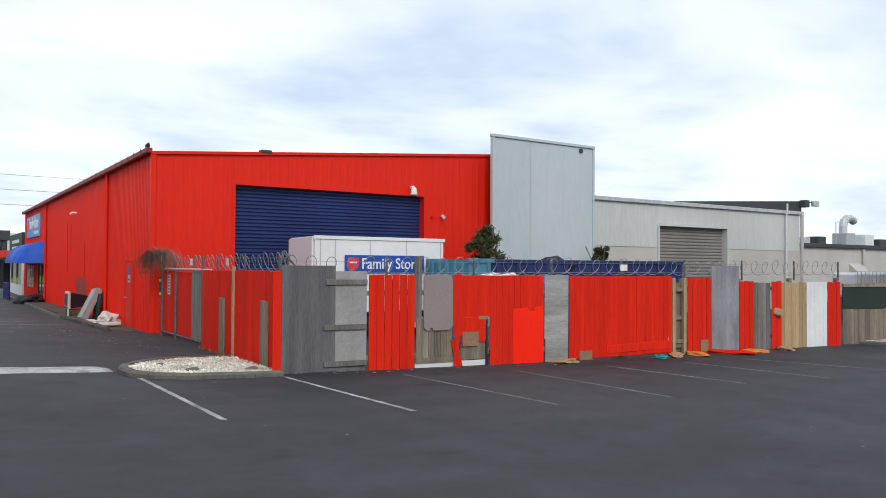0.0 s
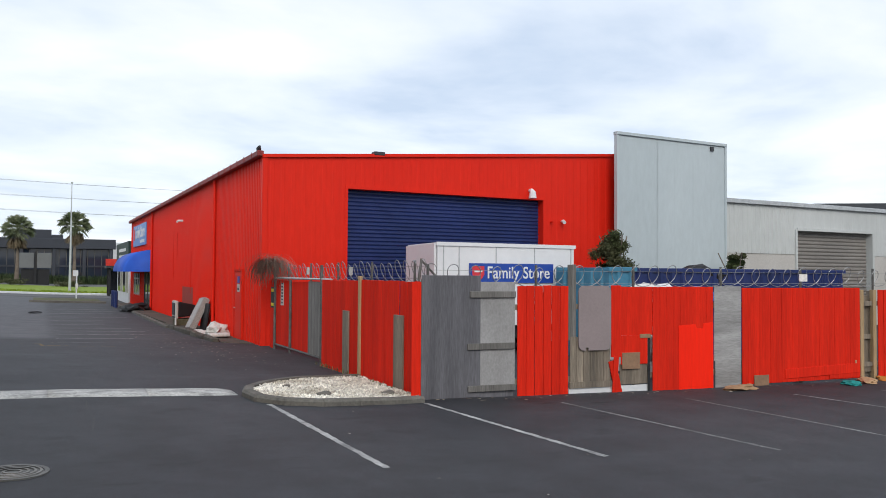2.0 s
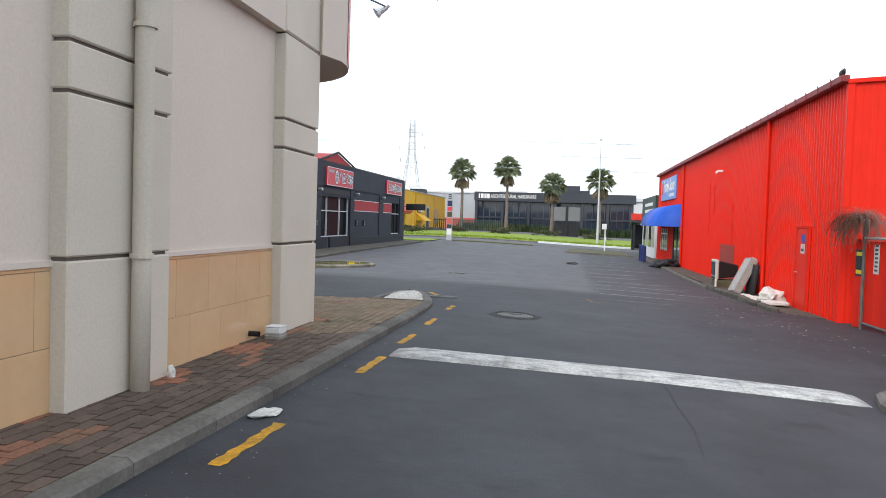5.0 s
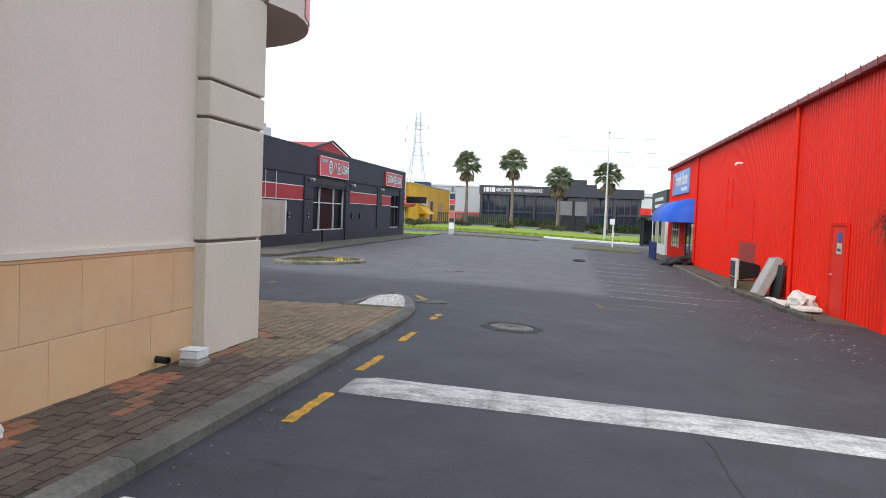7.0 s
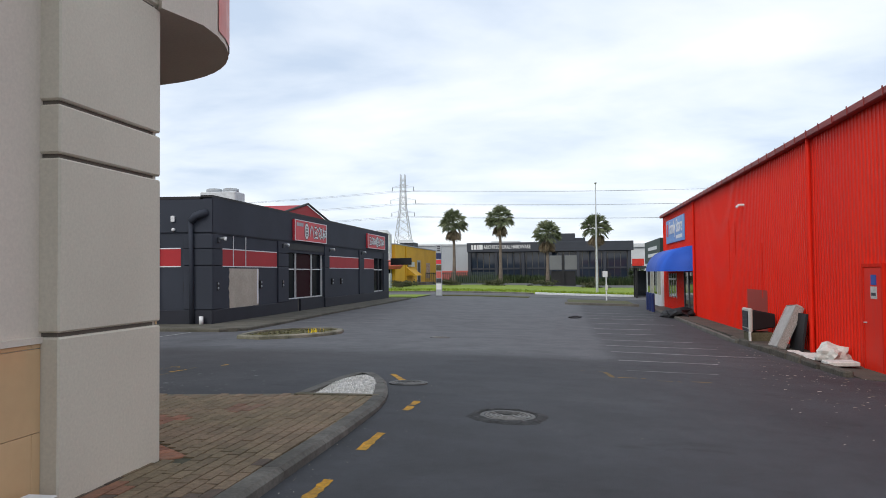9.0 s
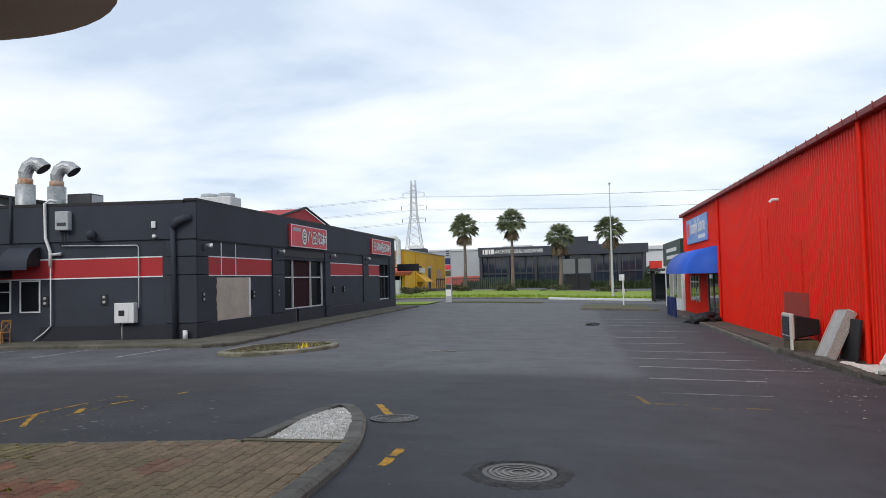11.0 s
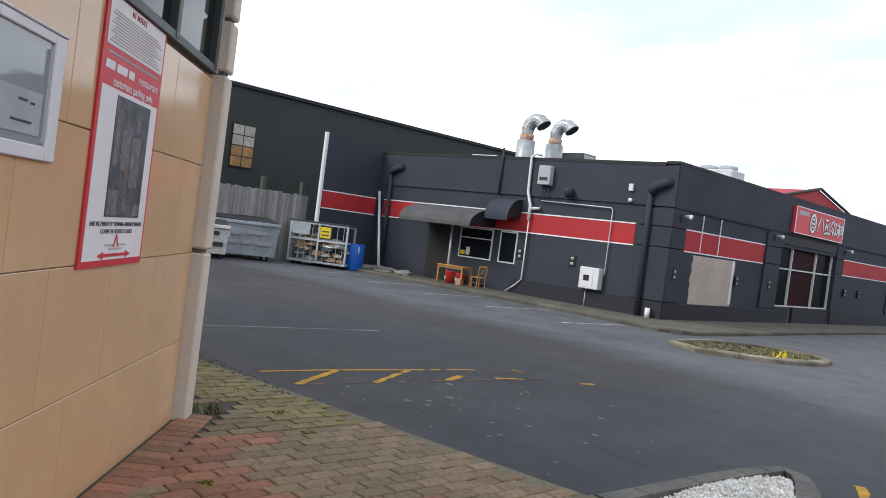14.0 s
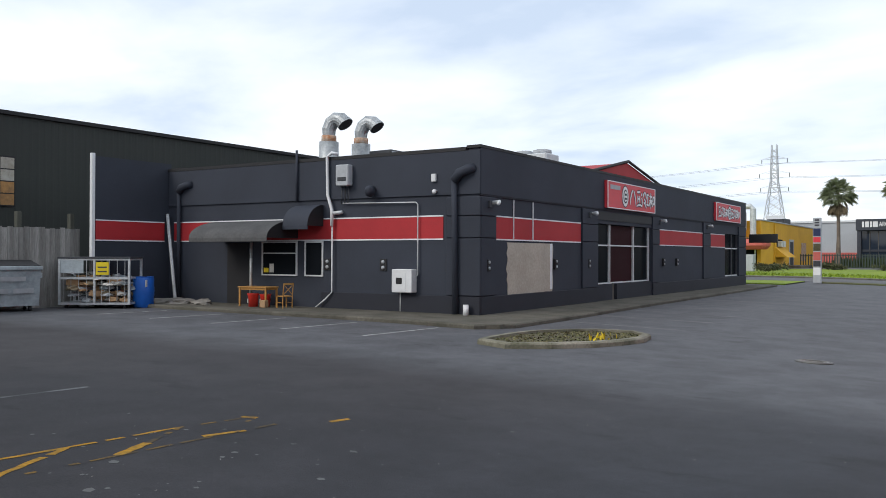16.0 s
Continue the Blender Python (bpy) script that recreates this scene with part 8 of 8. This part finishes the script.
for i in range(72):
    p = cm_ @ Vector((random.uniform(-0.82, 0.82), random.uniform(-0.40, 0.2), 0.17 + 0.15 * (i // 14) + random.uniform(0, 0.05)))
    if i % 4 == 0:
        s = random.uniform(0.09, 0.17)
        tagged(part("carton", box(-s, s, -s * 0.7, s * 0.7, 0, s * 1.1, 0.006, None, pose(*p, random.uniform(-8, 8), random.uniform(-8, 8), random.uniform(0, 90))), "cardboard"), "brown carton in the waste cage", "carton", "waste in the cage")
    else:
        crumple("waste_bag", "stuffed waste bag in the cage", "bag", tuple(p), (random.uniform(0.12, 0.24), random.uniform(0.1, 0.17), random.uniform(0.05, 0.11)), ("paper", "far_grey", "cardboard", "dry_leaf", "skip_grey")[i % 5], "waste in the cage", i + 70)
dr = thing("drum", "blue plastic drum beside the waste cage", "drum", (-21.75, 30.0, gz(-21.75, 30)))
part("body", tube([(0, 0, 0), (0, 0, 0.03), (0, 0, 0.3), (0, 0, 0.33), (0, 0, 0.58), (0, 0, 0.61), (0, 0, 0.84), (0, 0, 0.87)], 0.29, seg=24, radii=[0.27, 0.29, 0.29, 0.3, 0.3, 0.29, 0.29, 0.27]), "blue_drum", dr, "", True)
part("rim", tube([(0, 0, 0.86), (0, 0, 0.89)], 0.28, seg=24), "blue_drum", dr)
part("bung", tube([(0.12, 0, 0.885), (0.12, 0, 0.91)], 0.04, seg=10), "black", dr)
part("label", box(0.20, 0.215, -0.28, -0.12, 0.6, 0.8, 0, None, pose(0, 0, 0, 0, 0, 30)), "paper", dr)


def skip(x, y, rz, w, h, mat, label, bars, dark_lid=True):
    t = thing("skip_bin", label, "skip", (x, y, gz(x, y)), rz=rz, group="skips along the timber fence")
    b = bmesh.new()
    prof = [(-0.42, 0.14), (-0.62, h), (0.55, h + 0.1), (0.5, 0.14)]
    a = [b.verts.new((-w / 2, py, pz)) for py, pz in prof]
    c = [b.verts.new((w / 2, py, pz)) for py, pz in prof]
    b.faces.new(a[::-1])
    b.faces.new(c)
    for i in range(4):
        if i != 1:
            b.faces.new((a[i], a[(i + 1) % 4], c[(i + 1) % 4], c[i]))
    bmesh.ops.recalc_face_normals(b, faces=b.faces)
    bmesh.ops.solidify(b, geom=b.faces[:], thickness=0.03)
    part("tub", b, mat, t)
    part("rim", box(-w / 2 - 0.04, w / 2 + 0.04, -0.67, -0.6, h - 0.08, h + 0.02, 0.01), mat, t)
    for s in (-1, 1):
        part("lift_pocket", box(s * (w / 2 + 0.03) - 0.03, s * (w / 2 + 0.03) + 0.03, -0.5, 0.4, h - 0.3, h - 0.16, 0.01), mat, t)
    for i in range(2):
        part("lid", box(-w / 2 + i * w / 2 + 0.01, i * w / 2 - 0.01, -0.66, 0.58, 0, 0.05, 0.012, None, pose(0, 0, h + 0.06, 4.5 + i * 2, 0, 0)), "black", t)
    for v, u0, u1, hh, mt in bars:
        part("text_bar", box(u0 * w, u1 * w, v - hh / 2, v + hh / 2, 0.035, 0.042, 0, None, pose(0, -0.52, h * 0.57, 90 + math.degrees(math.atan2(0.2, h - 0.14)), 0, 0)), mt, t)
    for sx in (-1, 1):
        for sy in (-0.3, 0.35):
            part("castor", tube([(sx * w * 0.4 - 0.03, sy, 0.08), (sx * w * 0.4 + 0.03, sy, 0.08)], 0.08, seg=10), "black", t)


txt = lambda mt: [(0.2, -0.3, -0.05, 0.2, mt), (0.2, 0.02, 0.32, 0.12, mt), (-0.12, -0.42, -0.12, 0.13, mt), (-0.12, -0.06, 0.12, 0.13, mt), (-0.12, 0.18, 0.42, 0.13, mt)]
skip(-22.85, 22.85, 73, 1.8, 1.22, "skip_grey", "pale blue-grey lidded skip with dark bars of writing", txt("text_dark"))
skip(-22.35, 24.85, 68, 1.35, 0.97, "paper", "low white skip with dark bars of writing", txt("text_dark"))
skip(-22.95, 26.45, 75, 1.95, 1.17, "skip_grey", "wide grey lidded skip with faded bars", txt("far_grey"))
yg = thing("yellow_frame", "yellow steel frame beside the skips", "frame", (-22.6, 22.0, gz(-22.6, 22)), fixed=True)
for y in (21.6, 22.15):
    part("upright", box(-22.65, -22.55, y, y + 0.1, gz(-22.6, 22), 1.25, 0.01), "yellow_sign", yg)
for z in (0.1, 0.6, 1.2):
    part("rail", box(-22.64, -22.56, 21.6, 22.25, z, z + 0.08), "yellow_sign", yg)

# ---- street and distance ----


def flat_area(name, label, cat, x0, x1, y0, y1, h, mat):
    xs = [x0] + [x for x in gxs if x0 < x < x1] + [x1]
    v = [(x, y, gz(x, y) + d) for x in xs for y, d in ((y0, -0.1), (y0, h), (y1, h), (y1, -0.1))]
    f = [(4 * i + k, 4 * i + k + 1, 4 * i + k + 5, 4 * i + k + 4) for i in range(len(xs) - 1) for k in range(3)]
    return tagged(part(name, (v, f), mat), label, cat, kind="structure")


M["dull_grass"] = surf("dull_grass", (0.075, 0.09, 0.03), (0.10, 0.085, 0.045), 0.95, fine=7, big=0.6, var=0.3, bump=0.5, depth=0.02)
flat_area("grass_verge", "narrow grass verge along the street", "grass", -60, -10.8, 62.0, 67.5, 0.06, "grass")
flat_area("grass_verge", "thin grass strip at the car park's edge", "grass", -10.0, -3.2, 66.6, 68.2, 0.07, "dull_grass")
flat_area("grass_verge", "narrow grass verge beside the shop", "grass", -0.4, 3.7, 58.0, 63.8, 0.1, "dull_grass")
flat_area("verge_kerb", "dark concrete kerb of the verge beside the shop", "kerb", -0.6, 3.9, 57.4, 58.0, 0.13, "kerb")
M["street"] = surf("street", (0.12, 0.12, 0.125), (0.09, 0.09, 0.095), 0.9, fine=20, big=0.3)
flat_area("road", "grey asphalt street", "road", -200, 200, 68.6, 75.8, 0.02, "street")
flat_area("grass_median", "broad bright grass strip beyond the street", "grass", -200, 60, 76.8, 112, 0.1, "grass")
flat_area("road", "far asphalt road before the office", "road", -200, 200, 112.6, 129.5, 0.1, "street")
kerb_row("kerb_6", "pale concrete kerb along the street", [(-3.1, 76.2), (6.6, 76.2)], lambda x, y: gz(x, y) + 0.17, width=0.4, step=3.0, mat="far_white")
kerb_row("kerb_7", "grey concrete kerb along the grass strip", [(-40, 76.2), (-3.2, 76.2)], lambda x, y: gz(x, y) + 0.12, width=0.4, step=3.0)
tuft("grass_blades", "rough grass along the median's edge", [(-40, 77.2), (12, 84)], lambda x, y: gz(x, y) + 0.1, 5000, 0.16, "grass", 0.8, 0.05)


def palm(x, y, h, r):
    t = thing("palm_tree", "tall fan palm with a skirt of dry fronds", "palm tree", (x, y, gz(x, y)), group="palms before the office")
    part("trunk", tube([(0, 0, 0), (0.05, 0, h * 0.4), (0, 0.05, h)], 0.3, seg=10, radii=[0.34, 0.22, 0.18]), "trunk", t)
    for name, n, lo, hi, mat, size in (("crown", 84, -0.6, 1.45, "leaf", r), ("dry_skirt", 46, -1.45, -0.95, "dry_leaf", r * 0.95)):
        v, f = [], []
        for i in range(n):
            a = random.uniform(0, 6.283)
            e = lo + (hi - lo) * random.random()
            d = Vector((math.cos(a) * math.cos(e), math.sin(a) * math.cos(e), math.sin(e)))
            start = Vector((0, 0, h - (0.5 if mat == "dry_leaf" else 0.0) * random.random()))
            base = start + d * size * random.uniform(0.45, 0.6)
            side = d.cross(Vector((0, 0, 1)))
            side = side.normalized() if side.length > 0.01 else Vector((1, 0, 0))
            roll = random.uniform(-0.7, 0.7)
            side = side * math.cos(roll) + side.cross(d) * math.sin(roll)
            fan = 1.25 if mat == "leaf" else 0.55
            for k in range(11):
                q = (k - 5) / 5 * fan
                dd = (d * math.cos(q) + side * math.sin(q)).normalized()
                ln_ = size * 0.5 * random.uniform(0.8, 1.1)
                wv = (side * math.cos(q) - d * math.sin(q)) * 0.055
                o = len(v)
                knee = base + dd * ln_ * 0.6
                tip = base + dd * ln_ - Vector((0, 0, ln_ * 0.28))
                v += [tuple(base - wv * 0.3), tuple(base + wv * 0.3), tuple(knee + wv), tuple(tip), tuple(knee - wv)]
                f.append((o, o + 1, o + 2, o + 3, o + 4))
            o = len(v)
            v += [tuple(start + side * 0.03), tuple(base + side * 0.025), tuple(base - side * 0.025), tuple(start - side * 0.03)]
            f.append((o, o + 1, o + 2, o + 3))
        part(name, (v, f), mat, t)


palm(-17.1, 125, 9.4, 2.35)
palm(-10.0, 125, 9.9, 2.35)
palm(-2.9, 123, 7.55, 2.3)
palm(4.3, 125, 8.75, 2.4)

M["office_glass"] = glassy("office_glass", (0.022, 0.032, 0.050), 0.05, 0.5)
office = thing("office_building", "dark two-storey office with white lettering and ribbon windows", "building", (-3, 140, gz(-3, 140)), fixed=True)
part("fascia", box(-16.9, 11.0, 139.4, 139.7, 4.9, 6.5, 0.03), "knk_dark", office)
part("roof", box(-16.8, 10.9, 139.7, 160, 5.9, 6.1), "knk_dark", office)
part("roof_storey", box(-4.5, 1.5, 142, 156, 6.1, 8.0, 0.05), "knk_dark", office)
part("roof_storey", box(1.5, 3.2, 142, 156, 6.1, 7.2, 0.05), "knk_dark", office)
part("roof_plant", box(-13, -8, 143, 150, 6.1, 6.9, 0.05), "far_white", office)
part("back_wall", box(-16.6, 10.7, 140.6, 160, -1, 5.9), "knk_dark", office)
for x in (-16.5, -11.9, -7.3, -2.7, 1.9, 6.3, 10.3):
    part("column", box(x - 0.25, x + 0.25, 139.6, 140.2, -1, 4.9, 0.03), "knk_dark", office)
x = -16.2
i = 0
while x < 10.0:
    for z0, z1 in ((-0.6, 1.9), (2.2, 4.8)):
        w = part("window", box(x, x + 0.95, 140.2, 140.3, z0, z1), "office_glass", office)
        part("mullion", box(x + 0.95, x + 1.03, 140.1, 140.3, z0, z1), "iron" if z0 > 2 else "dark_trim", w)
    x += 1.05
part("spandrel", box(-16.3, 10.2, 140.05, 140.2, 1.9, 2.2), "knk_dark", office)
lettering("text_line", "ARCHITECTURAL HARDWARE", 0.9, "text_white", office, on_wall((-10.0, 139.38, 5.72), (1, 0)), 0.01, 0.01, 8.0)
for x, w in ((-16.1, 0.25), (-15.7, 0.45), (-15.1, 0.25), (-14.75, 0.6)):
    part("logo_bar", box(x, x + w, 139.36, 139.4, 5.35, 6.15), "text_white", office)
bill = thing("signboard", "double pole-mounted signboard before the office", "sign", (-0.6, 118, gz(0, 118)), fixed=True)
part("post", box(-0.75, -0.45, 118, 118.3, -1, 3.9), "black", bill)
part("panel", box(-2.5, -0.8, 117.9, 118.1, 1.7, 3.7, 0.02), "grey_panel", bill)
part("panel", box(-0.4, 1.3, 117.9, 118.1, 1.7, 3.7, 0.02), "grey_panel", bill)
part("lower_panel", box(-2.3, 1.1, 118.3, 118.5, -0.6, 1.5, 0.02), "black", bill)
tuft("hedge", "rough dark green hedge of strappy leaves before the office", [(-18.5, 130), (12, 132.6)], lambda x, y: gz(x, y), 7000, 1.35, "shrub", 0.45, 0.06)
for x, y, k in ((-18, 91, 1.0), (-15.3, 107, 1.1), (-9.2, 107, 1.1), (-3.2, 108, 1.05), (3.1, 109, 1.15)):
    t = thing("bush", "rounded low olive bush on the grass strip", "bush", (x, y, gz(x, y) + 0.1), group="bushes on the median")
    for q in (-0.55, 0.0, 0.55):
        foliage(t, "foliage", (q * k, 0, 0.42), 1.0 * k, 420, 0.13, "bush_leaf", 0.42)
t = thing("conifer", "dark bushy tree beyond the shops", "tree", (10.9, 133, gz(10.9, 133)))
part("trunk", tube([(0, 0, 0), (0, 0, 3)], 0.2), "trunk", t)
for z, r in ((0.8, 1.5), (2.0, 1.3), (3.1, 0.8)):
    foliage(t, "crown", (0, 0, z), r, 700, 0.2, "shrub", 0.9)
for i in range(5):
    t = thing("bush", "green shrub by the bus shelter", "bush", (9 + i * 1.6, 92 + i, gz(9, 92)), group="shrubs by the shelter")
    foliage(t, "foliage", (0, 0, 0.9), 1.6, 300, 0.2, "shrub", 0.8)

pole = thing("street_lamp", "tall galvanised street light pole", "street lamp", (2.5, 83, gz(2.5, 83)))
part("pole", tube([(0, 0, 0), (0, 0, 3.5), (0, 0, 10.5)], 0.12, radii=[0.13, 0.09, 0.035]), "galv", pole)
part("lamp_head", box(-0.1, 0.1, -0.5, 0.1, 10.45, 10.56, 0.03), "galv", pole)
ps = thing("bus_stop_sign", "white post with a small sign", "sign", (2.45, 66.5, gz(2.45, 66.5)))
part("post", tube([(0, 0, 0), (0, 0, 2.15)], 0.05), "white_paint", ps)
part("plate", box(-0.26, 0.1, -0.06, -0.052, 1.72, 2.15, 0.003), "white_paint", ps, "white sign plate")
part("timetable_box", box(-0.08, 0.1, -0.1, -0.05, 0.75, 1.15, 0.01), "paper", ps)
part("plate", box(0.12, 0.36, -0.04, 0.04, 1.75, 2.0, 0.01), "black", ps)
shl = thing("bus_shelter", "dark framed bus shelter with a red roof sign", "shelter", (9.2, 74, gz(9, 74)), fixed=True)
for x in (5.3, 7.5):
    for y in (74, 75.6):
        part("post", box(x - 0.08, x + 0.08, y - 0.08, y + 0.08, -1.2, 1.6), "black", shl)
part("roof", box(5.0, 7.8, 73.7, 75.9, 1.6, 1.8, 0.03), "dark_trim", shl)
part("sign", box(4.95, 5.9, 73.6, 73.7, 1.82, 2.4), "red_plastic", shl)
part("back_panel", box(5.3, 7.5, 75.5, 75.56, -0.7, 1.4), "glass", shl)
tot = thing("totem_sign", "tall white totem sign with dark panels", "sign", (-9.95, 66.5, gz(-10, 66.5)))
tot.matrix_basis = tot.matrix_basis @ Matrix.Diagonal((0.88, 0.88, 0.88, 1))
part("body", box(-0.25, 0.25, -0.12, 0.12, 0, 4.4, 0.02), "far_grey", tot)
for z0, z1, mt in ((0.05, 0.5, "far_grey"), (0.55, 1.05, "text_white"), (1.14, 1.5, "dark_trim"), (1.55, 2.1, "pink_canvas"), (2.18, 2.66, "soil"), (2.75, 3.1, "sign_red"), (3.18, 3.68, "office_panel")):
    part("panel", box(-0.22, 0.22, -0.14, -0.125, z0, z1), mt, tot)
for z in (3.85, 4.02, 4.19):
    part("word_bar", box(-0.14, 0.14, -0.14, -0.125, z, z + 0.1), "text_dark", tot)

orange = thing("orange_building", "orange painted building with a pink awning", "building", (-21.7, 120, gz(-21.7, 120)), fixed=True)
part("side_wall", box(-22.1, -21.7, 104.6, 137, -1, 5.1), "orange_wall", orange)
part("front_wall", box(-26.2, -21.7, 104.3, 104.6, -1, 5.1), "orange_wall", orange)
part("grey_wall", box(-42.7, -26.2, 104.3, 104.6, -1, 4.7), "far_grey", orange)
part("coping", box(-22.2, -21.6, 104.2, 137.1, 5.1, 5.22), "far_grey", orange)
part("roof", box(-42.7, -22.1, 104.6, 137, 4.75, 4.85), "far_grey", orange)
part("downpipe", tube([(-21.62, 110.6, 5.0), (-21.62, 110.6, -0.6)], 0.09), "orange_wall", orange)
part("doorway", box(-21.75, -21.66, 119.0, 121.6, -0.5, 3.3), "far_grey", orange, "grey framed doorway")
part("door", box(-21.66, -21.63, 119.4, 121.2, -0.5, 3.0), "dark_trim", orange)
part("window", box(-21.75, -21.66, 126.5, 129.8, 0.6, 3.0), "rusty", orange, "amber blinds in a dark window")
part("window", box(-21.75, -21.66, 112.0, 115.0, 1.7, 3.2), "glass_dark", orange)
for y in (112.3, 113.7):
    part("wall_unit", box(-21.66, -21.2, y, y + 0.9, 2.3, 3.0, 0.04), "far_white", orange)
hd = bmesh.new()
hv = [hd.verts.new(v) for v in ((-21.7, 110.9, 2.3), (-21.7, 115.8, 2.3), (-20.3, 115.8, 1.1), (-20.3, 110.9, 1.1), (-21.7, 110.9, 1.1), (-21.7, 115.8, 1.1))]
for f in ((0, 1, 2, 3), (0, 3, 4), (1, 5, 2)):
    hd.faces.new([hv[i] for i in f])
part("hood", hd, "orange_wall", orange, "sloping orange window hood")
part("deck", box(-21.7, -19.9, 116.5, 124, -0.7, 0.1, 0.02), "old_wood", orange)
part("awning", box(-28.7, -20.6, 101.6, 104.3, 1.95, 3.05, 0.4), "pink_canvas", orange, "faded pink awning")
part("window", box(-28.7, -22.1, 104.2, 104.29, -0.6, 1.9), "glass_dark", orange)
for x in (-27.9, -25.9, -23.9, -22.3):
    part("awning_post", box(x, x + 0.12, 104.05, 104.17, -0.6, 2.0), "far_white", orange)
part("roof_plant", box(-24.5, -22.5, 120, 124, 4.85, 6.0, 0.05), "dark_trim", orange)
part("roof_rail", box(-24.6, -22.4, 119.8, 119.95, 5.9, 6.35), "far_white", orange)
part("chimney_duct", tube([(-22.3, 103.5, 2.6), (-22.3, 103.5, 6.3), (-22.6, 103.5, 6.6), (-23.9, 103.5, 6.6)], 0.32, seg=12), "galv", orange)
part("air_unit", box(-25.1, -23.1, 102.9, 104.1, 4.0, 6.0, 0.05), "far_white", orange)
sgb = thing("projecting_sign", "dark projecting sign at the restaurant's end", "sign", (-12.0, 59.2, 1.9), fixed=True)
part("board", box(-12.0, -10.6, 59.0, 59.2, 1.95, 2.4, 0.02), "black", sgb)
part("arm", tube([(-12.1, 58.2, 2.2), (-12.0, 59.1, 2.2)], 0.03), "black", sgb)
ub = thing("utility_cabinet", "grey utility cabinet on the verge", "cabinet", (-20.6, 93, gz(-20.6, 93) + 0.1))
part("body", box(-0.9, 0.9, -0.4, 0.4, 0, 1.6, 0.04), "far_grey", ub)
part("seam", box(-0.02, 0.02, -0.41, -0.4, 0.1, 1.5), "dark_trim", ub)
gf = thing("green_fence", "dark green steel fence by the orange building", "fence", (-17, 122, gz(-17, 122)), fixed=True)
for i in range(36):
    part("picket", box(-21.0 + i * 0.3, -20.88 + i * 0.3, 122, 122.08, -0.7, 1.5), "far_fence", gf)
for z in (-0.2, 1.3):
    part("rail", box(-21.0, -10.4, 122.081, 122.14, z, z + 0.1), "far_fence", gf)
farb = thing("grey_warehouse", "pale grey warehouse beyond the palms", "building", (-24, 150, gz(-24, 150)), fixed=True)
part("wall", box(-32, -17.5, 150, 165, -1, 6.5), "far_grey", farb)
part("brick_base", box(-32, -17.4, 149.7, 150, -1, 1.8), "pink_canvas", farb)
part("roof", box(-32.2, -17.3, 149.8, 165, 6.5, 6.8), "far_white", farb)
farc = thing("white_warehouse", "long white warehouse beyond the shops", "building", (26, 165, gz(26, 165)), fixed=True)
part("wall", box(12, 60, 165, 185, -1, 6.2), "far_white", farc)
part("roof", box(11.8, 60.2, 164.5, 185, 6.2, 6.9), "far_white", farc)
part("door", box(17, 19, 164.9, 165, 1.5, 3.0), "orange_rag", farc)

# pylon and wires
py = thing("pylon", "steel lattice transmission pylon", "pylon", (-68, 330, gz(-68, 330)), fixed=True)
lat = bmesh.new()
H = 45.0


def half(z):
    return float(np.interp(z, (0, 20, 30, 44), (5.2, 2.6, 1.3, 0.9)))


for sx in (-1, 1):
    for sy in (-1, 1):
        part("leg", tube([(-68 + sx * half(z), 330 + sy * half(z), z) for z in (-0.6, 20, 30, 44)], 0.16, seg=5), "galv", py)
zs = [0, 5, 10, 14.5, 18.5, 22, 25, 28, 30.5, 33, 35.5, 38, 40.5, 42.5]
for z0, z1 in zip(zs, zs[1:]):
    for a, b in (((-1, -1), (1, -1)), ((-1, 1), (1, 1)), ((-1, -1), (-1, 1)), ((1, -1), (1, 1))):
        for p, q in ((a, b), (b, a)):
            tube([(-68 + p[0] * half(z0), 330 + p[1] * half(z0), z0), (-68 + q[0] * half(z1), 330 + q[1] * half(z1), z1)], 0.09, lat, 4, False)
part("lattice", lat, "galv", py)
for z, w in ((27.5, 5.0), (33, 5.4), (38.5, 4.6)):
    for s in (-1, 1):
        part("cross_arm", tube([(-68, 330, z + 1.2), (-68 + s * w, 330, z), (-68, 330, z)], 0.14, seg=4), "galv", py)
        part("insulator", tube([(-68 + s * w, 330, z), (-68 + s * w, 330, z - 1.6)], 0.14, seg=5), "dark_trim", py)
for z, w in ((27.5, 5.0), (33, 5.4), (38.5, 4.6)):
    for s in (-1, 1):
        pts = [(-68 + s * w + d, 330 - d * 0.1, z - 1.6 + 10 * ((abs(d) / 300) ** 2 - abs(d) / 300) * 1.5) for d in range(-300, 301, 20)]
        tagged(part("power_line", tube(pts, 0.045, seg=4, cap=False), "dark_trim"), "sagging high-voltage line on the pylon", "cable", "power lines")
